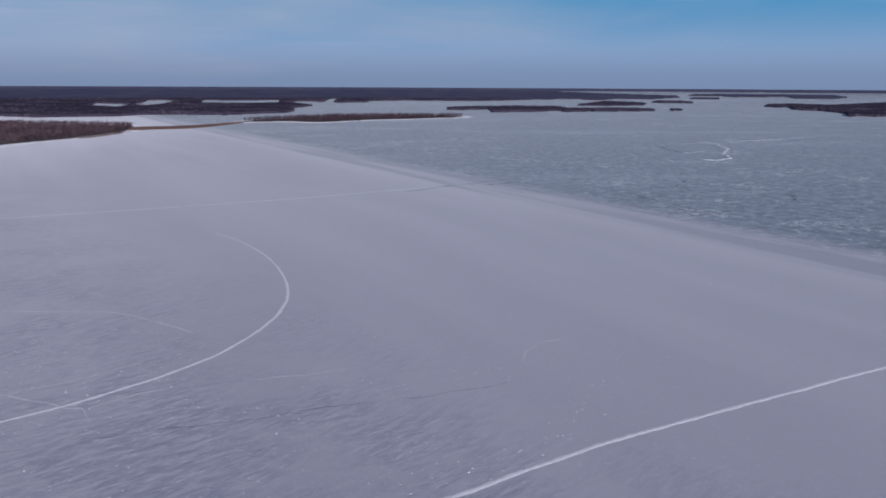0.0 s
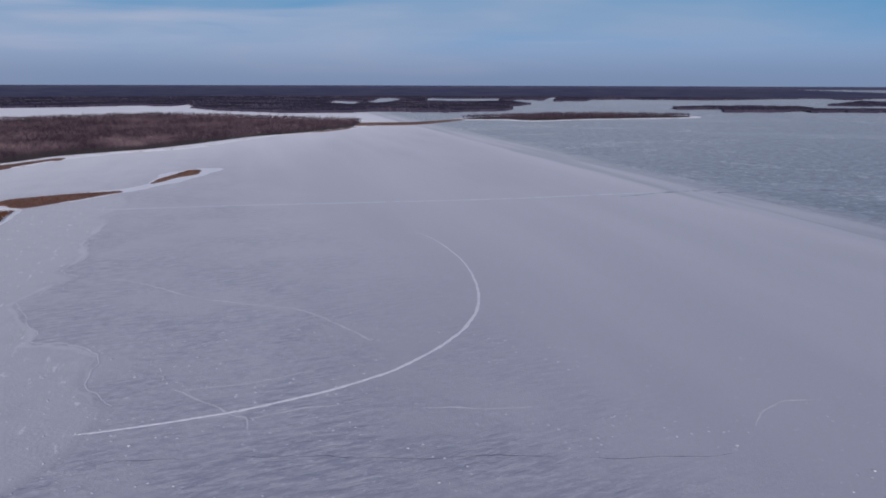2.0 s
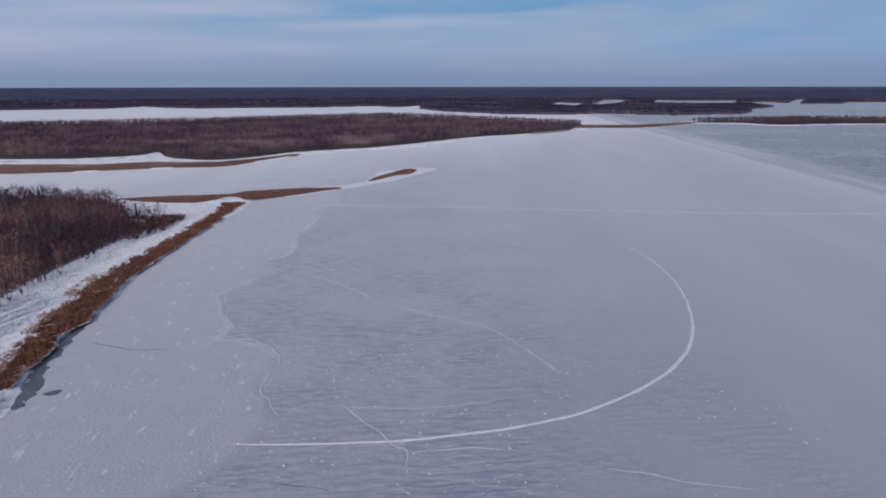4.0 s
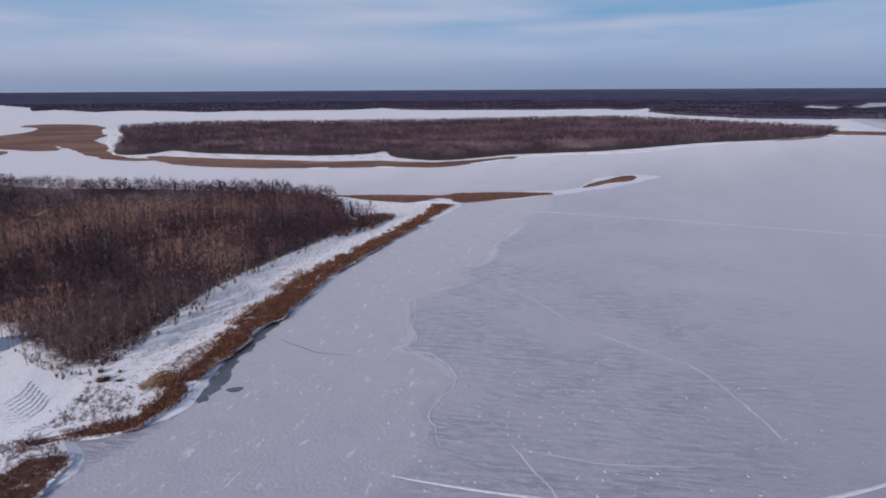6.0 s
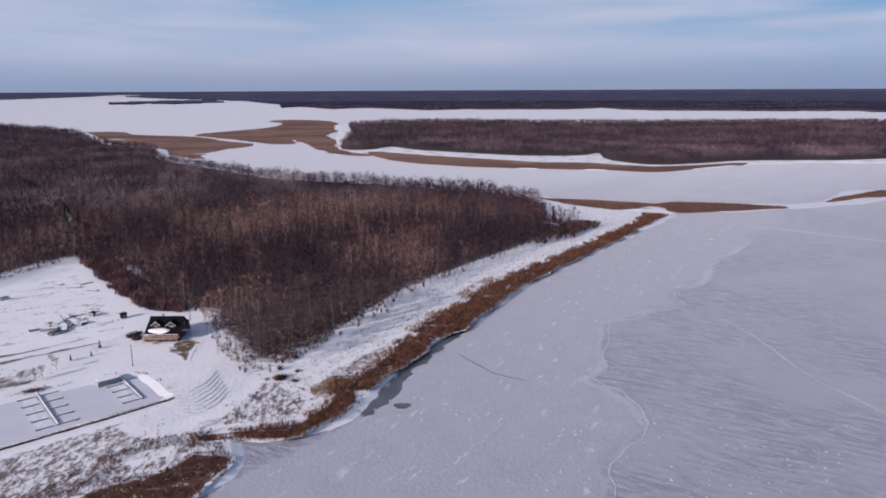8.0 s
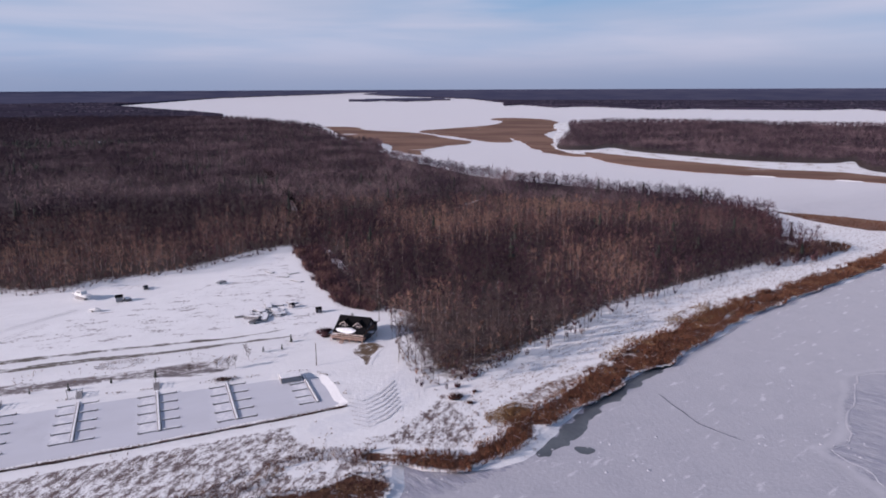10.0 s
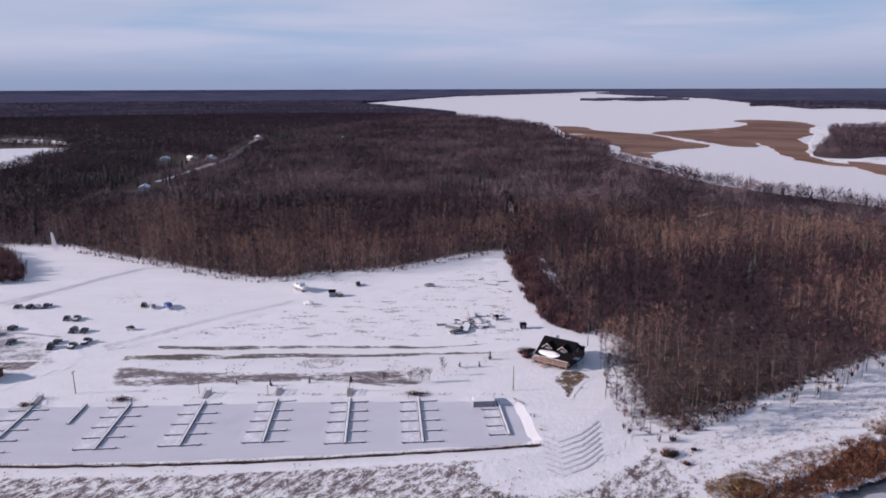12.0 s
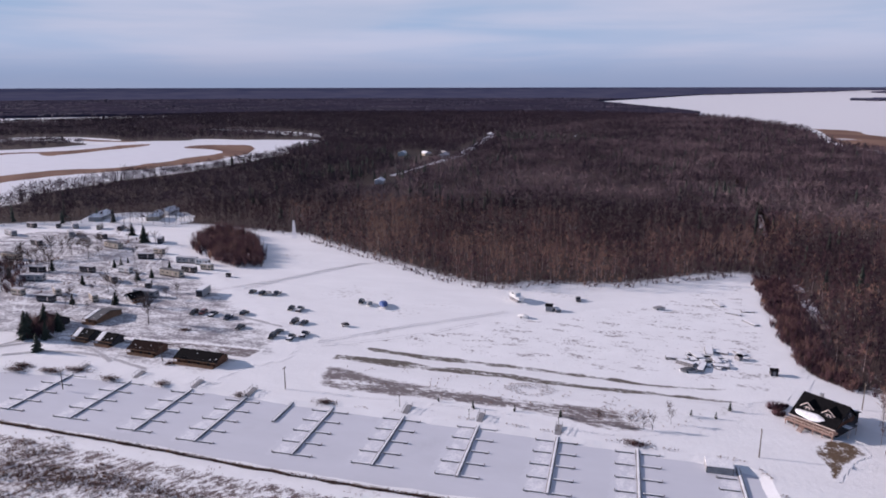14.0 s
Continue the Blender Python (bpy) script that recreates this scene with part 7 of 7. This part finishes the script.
# ---- camp trailers and mobile homes ----
def trailer(wall, label, L=7.5, W=2.5, H=2.35, dark_roof=False, kind="camp_trailer"):
    root = empty(kind, label, "trailer", "trailers in the camp")
    part("body", boxed(L, W, H, 0, 0, 0.55, bevel=0.12), wall, root)
    part("roof_snow", boxed(L - 0.2, W - 0.15, 0.18, 0, 0, 0.55 + H, bevel=0.08), GREY_ROOF if dark_roof else DULL_SNOW, root)
    part("skirt", boxed(L - 0.3, W - 0.2, 0.55, 0, 0, 0.0), DARK_WALL, root)
    d = part("door", boxed(0.7, 0.06, 1.8, L * 0.18, -W / 2 - 0.02, 0.7), CREAM_TRIM, root)
    part("door_handle", boxed(0.06, 0.05, 0.12, L * 0.18 - 0.27, -W / 2 - 0.07, 1.5), STEEL, d)
    for fx in (-0.32, -0.08, 0.36):
        for s in (-1, 1):
            w = part("window", boxed(0.95, 0.05, 0.65, fx * L, s * (W / 2 + 0.02), 1.55), GLASS, root)
    part("end_window", boxed(0.05, 1.3, 0.65, L / 2 + 0.02, 0, 1.55), GLASS, root)
    for s in (-1, 1):
        part("wheel", rodded((0.4, s * (W / 2 - 0.1) - 0.1, 0.33), (0.4, s * (W / 2 - 0.1) + 0.1, 0.33), 0.33, sides=10), TYRE, root)
    part("tow_bar", boxed(1.4, 0.1, 0.1, L / 2 + 0.7, 0, 0.4), STEEL, root)
    part("stripe", boxed(L + 0.02, W + 0.02, 0.14, 0, 0, 1.2), GREY_PAINT, root)
    return root


TRAILERS = [trailer(WHITE_PAINT, "white camp trailer with snow on its roof"), trailer(BEIGE_PAINT, "beige camp trailer with snow on its roof", 6.2),
            trailer(GREY_PAINT, "grey mobile home with a snowy roof", 11.0, 3.2, 2.5), trailer(DARK_WALL, "dark-sided camp trailer among bare trees", 8.0),
            trailer(BEIGE_PAINT, "long beige mobile home with a dark roof", 13.0, 3.4, 2.5, True)]
TRAILER_SPOTS = [(-276, -220, 3, 80), (-253, -226, 2, 95), (-238, -207, 1, 80), (-240, -187, 3, 95), (-248, -194, 1, 60), (-286, -204, 0, 75), (-273, -194, 3, 60), (-308, -221, 3, 95), (-319, -226, 1, 80),
                 (-336, -250, 3, 20), (-295, -180, 4, 80), (-315, -196, 2, 85), (-317, -186, 0, 85), (-312, -176, 1, 85), (-277, -171, 3, 30), (-268, -159, 2, 85), (-304, -179, 3, 85), (-313, -260, 4, 70),
                 (-292, -303, 3, 70), (-317, -313, 2, 50), (-323, -289, 3, 60), (-316, -359, 3, 70), (-297, -345, 2, 60), (-326, -345, 3, 40), (-338, -318, 1, 30), (-344, -304, 3, 20), (-332, -336, 2, 40), (-268, -279, 4, 80),
                 (-252, -172, 1, 60), (-262, -240, 3, 95)]


def camp():
    r = random.Random(6)
    seen = set()
    for x, y, k, turn in TRAILER_SPOTS:
        m = in_marina(x, y, 0.57, turn + r.uniform(-8, 8))
        if k in seen:
            copy_thing(TRAILERS[k], m)
        else:
            seen.add(k)
            TRAILERS[k].matrix_basis = m


camp()


def cube_van(x, y, turn):
    root = empty("box_trailer", "grey snow-roofed cargo trailer standing on the lot", "trailer", m=in_marina(x, y, 0.57, turn))
    part("body", boxed(9.0, 3.0, 3.0, 0, 0, 0.6, bevel=0.08), GREY_PAINT, root)
    part("roof_snow", boxed(8.8, 2.8, 0.16, 0, 0, 3.6, bevel=0.06), ROOF_SNOW, root)
    part("end_door", boxed(0.06, 2.5, 2.4, 4.52, 0, 0.8), DARK_WALL, root)
    part("window", boxed(1.4, 0.06, 0.8, -1.5, -1.52, 2.0), GLASS, root)
    for sx in (-2.5, -1.5):
        for s in (-1.3, 1.3):
            part("wheel", rodded((sx, s - 0.12, 0.4), (sx, s + 0.12, 0.4), 0.4, sides=10), TYRE, root)


cube_van(-283, -140, 10)


# ---- stored dock sections and boats by the field ----
def frame_stack(x, y, turn, L, W, layers, label, group="stored dock sections"):
    root = empty("dock_section", label, "dock section", group, in_marina(x, y, 0.57, turn))
    for k in range(layers):
        z = 0.05 + 0.38 * k
        for s in (-1, 1):
            part("side_beam", boxed(L, 0.16, 0.24, 0, s * W / 2, z), GREY_WOOD, root)
        for i in range(5):
            part("cross_beam", boxed(0.14, W, 0.2, -L / 2 + 0.1 + i * (L - 0.2) / 4, 0, z + 0.02), GREY_WOOD, root)
    part("deck_snow", boxed(L - 0.2, W - 0.2, 0.14, 0, 0, 0.05 + 0.38 * layers, bevel=0.05), ROOF_SNOW, root)
    return root


for x, y, t, L, W, n in ((-326, 50, 90, 7, 2.4, 2), (-323, 54, 60, 6, 2.2, 3), (-332, 55, 20, 6, 3.0, 2), (-334, 60, 75, 7, 2.2, 1), (-340, 60, 75, 6, 2.2, 1), (-343, 66, 30, 5, 2.2, 1), (-329, 63, 95, 6, 1.6, 1),
                         (-350, -5, 20, 3.5, 2.2, 3), (-395, 46, 20, 6, 2, 1), (-386, 54, 60, 6, 2, 1), (-378, 62, 30, 7, 2, 1), (-392, 58, 100, 5, 2, 1)):
    frame_stack(x, y, t, L, W, n, "snow-dusted grey dock section stored on the ground")
def stored_frames():
    r = random.Random(21)
    for i in range(13):
        a, d = r.uniform(0, 6.283), 8.5 * math.sqrt(r.random())
        frame_stack(-331 + d * math.cos(a) * 1.1, 58 + d * math.sin(a), r.choice((0, 90)) + r.uniform(-20, 20), r.uniform(4, 8), r.uniform(1.6, 2.6), r.choice((1, 1, 2)), "snow-dusted grey dock section stored on the ground")


stored_frames()
covered_boat(-317.5, 56.5, 100, 5.5, GREY_ROOF, "small grey covered boat beside the dock sections")
covered_boat(-375, 28, 95, 5.0, GREY_WOOD, "upturned grey skiff in the snow field")


def small_hut(x, y, turn, s, wall, label):
    root = empty("ice_hut", label, "hut", m=in_marina(x, y, 0.57, turn))
    part("wall", boxed(2.4 * s, 2.2 * s, 1.7 * s, 0, 0, 0.15, bevel=0.04), wall, root)
    part("roof", prism([(-1.4 * s, 1.75 * s), (0, 2.35 * s), (1.4 * s, 1.75 * s), (1.4 * s, 1.9 * s), (0, 2.5 * s), (-1.4 * s, 1.9 * s)], -1.3 * s, 1.3 * s), BLACK_ROOF, root)
    part("door", boxed(0.06, 0.8 * s, 1.4 * s, 1.22 * s, 0, 0.2), GREY_WOOD, root)
    part("runner", boxed(2.8 * s, 0.15, 0.15, 0, 0.8 * s, 0.0), GREY_WOOD, root)
    part("runner", boxed(2.8 * s, 0.15, 0.15, 0, -0.8 * s, 0.0), GREY_WOOD, root)


small_hut(-330, 79, 0, 0.95, DARK_WALL, "small black hut on runners in the snow")
small_hut(-337, 67, 40, 0.8, GREY_WOOD, "small weathered hut by the dock sections")
small_hut(-309, -156, 0, 0.8, DARK_WALL, "narrow dark kiosk standing on the snow")
small_hut(-349, -8, 0, 1.2, GREY_PAINT, "small grey shed beside stacked frames")


# ---- poles ----
def lamp_pole(x, y, h, arm=True):
    root = empty("utility_pole" if h > 5 else "lamp_post", "tall weathered wooden utility pole with a crossarm" if h > 5 else "short dark post on the bank", "pole", "poles along the bank", pose(x, y, 0.5, 0, 0, 17))
    part("shaft", rodded((0, 0, 0), (0, 0, h), 0.16 if h > 5 else 0.09, 0.10 if h > 5 else 0.07), POLE_WOOD, root)
    if h > 5:
        part("crossarm", boxed(1.8, 0.12, 0.14, 0, 0, h - 0.6), POLE_WOOD, root)
        for s in (-0.7, 0.7):
            part("insulator", rodded((s, 0, h - 0.46), (s, 0, h - 0.2), 0.06), GREY_PAINT, root)
    else:
        part("lamp_head", boxed(0.35, 0.35, 0.3, 0, 0, h, bevel=0.05), DARK_WALL, root)


for x, y, h in ((-236, -38.5, 7.2), (-274, 86, 7.6), (-246, -3, 3.2), (-251, 17, 2.6), (-259.5, 39.5, 3.2), (-198, -93, 6.0), (-228, -88, 5.5), (-318, 104, 8.0)):
    lamp_pole(x, y, h)


# ---- single trees and shrubs ----
def conifer(x, y, h, seed, label, group):
    root = empty("spruce_tree", label, "tree", group, pose(x, y, 0.55, 0, 0, seed * 40))
    part("trunk", rodded((0, 0, 0), (0, 0, h * 0.5), 0.02 * h, 0.01 * h, 6), POLE_WOOD, root)
    r = np.random.RandomState(seed)
    n = int(30 + h * 14)
    f = r.uniform(0.08, 0.97, n)
    a = np.stack([np.zeros(n), np.zeros(n), f * h], 1)
    ang = r.uniform(0, 6.283, n)
    ln = ((0.24 if h < 4 else 0.36) * h * (1 - f) ** 0.8 + 0.12) * r.uniform(0.75, 1.15, n)
    b = a + np.stack([np.cos(ang) * ln, np.sin(ang) * ln, -0.28 * ln], 1)
    v, t = spikes(a, b, ln * 0.55 + 0.08)
    ob = new("crown", fast_mesh("crown", v, t, [NEEDLE]))
    ob.parent = root
    return root


for i, (x, y, h) in enumerate(((-255, 4, 1.7), (-257, 14.5, 2.6), (-262, 25, 2.2), (-266, 37, 2.6), (-289, 72, 2.0), (-296, 74, 3.2), (-287, 66, 2.0), (-307, 85, 1.6))):
    conifer(x, y, h, 400 + i, "small dark spruce planted in the snow", "young spruces on the bank")
for i, (x, y, h) in enumerate(((-213, -147, 11.0), (-209, -131, 7.0), (-221, -150, 9.0), (-224, -146, 8.0), (-217, -141, 7.0), (-248, -238, 6.0), (-216, -151, 9.0), (-330, -257, 11.0), (-338, -282, 8.0), (-288, -217, 4.5), (-291, -216, 5.0), (-297, -220, 3.5), (-282, -188, 4.5), (-287, -184, 5.0), (-262, -199, 5.0),
                               (-281, -186, 4.5), (-254, -159, 6.0), (-226, -160, 8.0), (-244, -174, 5.0), (-302, -192, 4.5), (-267, -236, 6.0))):
    conifer(x, y, h, 430 + i, "dark spruce standing in the snowy camp", "spruces in the camp")


YARD_BARK = per_piece("yard_tree_bark", [(0.05, 0.038, 0.035), (0.09, 0.07, 0.06), (0.15, 0.12, 0.10)], island=False)
YARD_TWIG = per_piece("yard_tree_twigs", [(0.04, 0.027, 0.030), (0.075, 0.05, 0.047), (0.12, 0.085, 0.07)], island=False)


def yard_trees():
    kinds = []
    for i in range(4):
        root = empty("yard_tree", "bare spreading tree in the snowy yard", "tree", "bare trees in the camp")
        arr = bare_tree(500 + i, 14, 120, h=6.5, width=0.28, twig=0.10, crown=2.3, reach=0.8)
        solid("trunk", arr, YARD_BARK, root, 0)
        solid("crown", arr, YARD_TWIG, root, 1)
        kinds.append(root)
    r = random.Random(12)
    spots_ = [(-249, -128), (-247, -125), (-272, 58), (-273, 60), (-284, 61), (-270, 55), (-268, 47), (-279, 63), (-262, -188), (-258, -184), (-243, -160), (-269, -255), (-290, -270), (-241, -168), (-304, -268),
              (-299, -217), (-302, -198), (-274, -146), (-272, -172), (-255, -159), (-262, -178), (-239, -170), (-268, -268), (-267, -259), (-294, -241), (-349, -237), (-292, -267), (-283, -269), (-271, -149),
              (-236, -218), (-244, -226), (-250, -240), (-258, -252), (-262, -246), (-246, -246), (-238, -234)]
    for t in range(14):
        f = t / 13
        spots_.append((-264 - 44 * f + r.uniform(-3, 3), -263 - 2 * f + r.uniform(-4, 4)))
    zone = np.array([(-225, -160), (-255, -145), (-300, -185), (-325, -225), (-340, -285), (-300, -320), (-240, -260), (-225, -200)], float)
    while len(spots_) < 56:
        x, y = r.uniform(-345, -210), r.uniform(-330, -130)
        if inside(np.array([x]), np.array([y]), zone)[0] and min(math.hypot(x - a, y - b) for a, b, *_ in TRAILER_SPOTS) > 4.5:
            spots_.append((x, y))
    for i, (x, y) in enumerate(spots_):
        s = r.uniform(0.75, 1.6) if i > 10 else (1.7 if i < 2 else 0.6)
        m = pose(x, y, 0.56, 0, 0, r.uniform(0, 360))
        t = kinds[i] if i < 4 else copy_thing(kinds[i % 4], m)
        t.matrix_basis = m
        t.scale = (s, s, s)


yard_trees()


def shrub(x, y, rad, h, mat, seed, label):
    r = np.random.RandomState(seed)
    n = int(70 + 60 * rad)
    ang, out = r.uniform(0, 6.283, n), np.sqrt(r.uniform(0, 1, n)) * rad
    a = np.stack([np.cos(ang) * out * 0.5, np.sin(ang) * out * 0.5, np.zeros(n)], 1)
    b = np.stack([np.cos(ang) * out, np.sin(ang) * out, h * (1 - 0.5 * (out / rad) ** 2) * r.uniform(0.6, 1.1, n)], 1)
    v, t = spikes(a, b, 0.14)
    ob = new("shrub", fast_mesh("shrub", v, t, [mat], tint=np.full(len(v), r.uniform(0.2, 0.6))))
    ob.matrix_world = pose(x, y, 0.56)
    tagged(ob, label, "shrub", "shrubs in the shore snow")


for i, (x, y, rad, h) in enumerate(((-247, 130, 3.0, 2.0), (-243.5, 134, 1.3, 1.0), (-251, 136, 1.0, 1.0), (-263, 137, 1.6, 1.0), (-246, 168, 1.5, 1.0), (-255, 131, 1.2, 0.9))):
    shrub(x, y, rad, h, BRUSH, 600 + i, "low red-brown shrub in the snow")
for i, (x, y, rad, h) in enumerate(((-305, 84, 3.4, 2.4), (-301.5, 85.5, 2.6, 2.0), (-308, 86, 1.4, 1.2))):
    shrub(x, y, rad, h, TWIG, 620 + i, "grey bare shrub beside the lodge")


# ---- far houses ----
def far_house(x, y, L, W, wall, roofing, label, turn=0.0):
    root = empty("far_house", label, "house", "houses among the woods", pose(x, y, 0.65, 0, 0, turn))
    part("wall", boxed(L, W, 3.2, 0, 0, 0, bevel=0.03), wall, root)
    bm = prism([(-W / 2 - 0.6, 3.1), (0, 5.4), (W / 2 + 0.6, 3.1), (W / 2 + 0.6, 2.9), (-W / 2 - 0.6, 2.9)], -L / 2 - 0.6, L / 2 + 0.6)
    bmesh.ops.rotate(bm, verts=bm.verts, cent=(0, 0, 0), matrix=Matrix.Rotation(radians(90), 3, "Z"))
    part("roof", bm, roofing, root)
    for fx in (-0.3, 0.0, 0.3):
        for s in (-1, 1):
            w = part("window", boxed(1.3, 0.08, 1.2, fx * L, s * (W / 2 + 0.02), 1.2), GLASS, root)
            part("window_frame", boxed(1.5, 0.05, 0.12, fx * L, s * (W / 2 + 0.05), 1.08), WHITE_PAINT, w)
    part("door", boxed(1.0, 0.08, 2.1, 0.14 * L, W / 2 + 0.03, 0.0), DARK_WALL, root)
    part("chimney", boxed(0.7, 0.7, 1.6, L * 0.25, 0.8, 4.6), GREY_PAINT, root)


for x, y, L, W, t, wall in ((-832, -462, 16, 10, 30, WHITE_PAINT), (-849, -436, 14, 9, 60, BEIGE_PAINT), (-845, -404, 18, 10, 20, WHITE_PAINT), (-1221, -561, 22, 14, 40, WHITE_PAINT),
                            (-603, -309, 12, 8, 30, WHITE_PAINT), (-1241, -403, 18, 10, 10, BEIGE_PAINT), (-357, -350, 18, 8, 35, GREY_PAINT), (-378, -319, 14, 8, 40, BEIGE_PAINT),
                            (-394, -327, 12, 8, 20, WHITE_PAINT), (-866, -420, 12, 8, 70, GREY_PAINT)):
    far_house(x, y, L, W, wall, ROOF_SNOW, "far house with a snow-covered roof among bare woods", t)
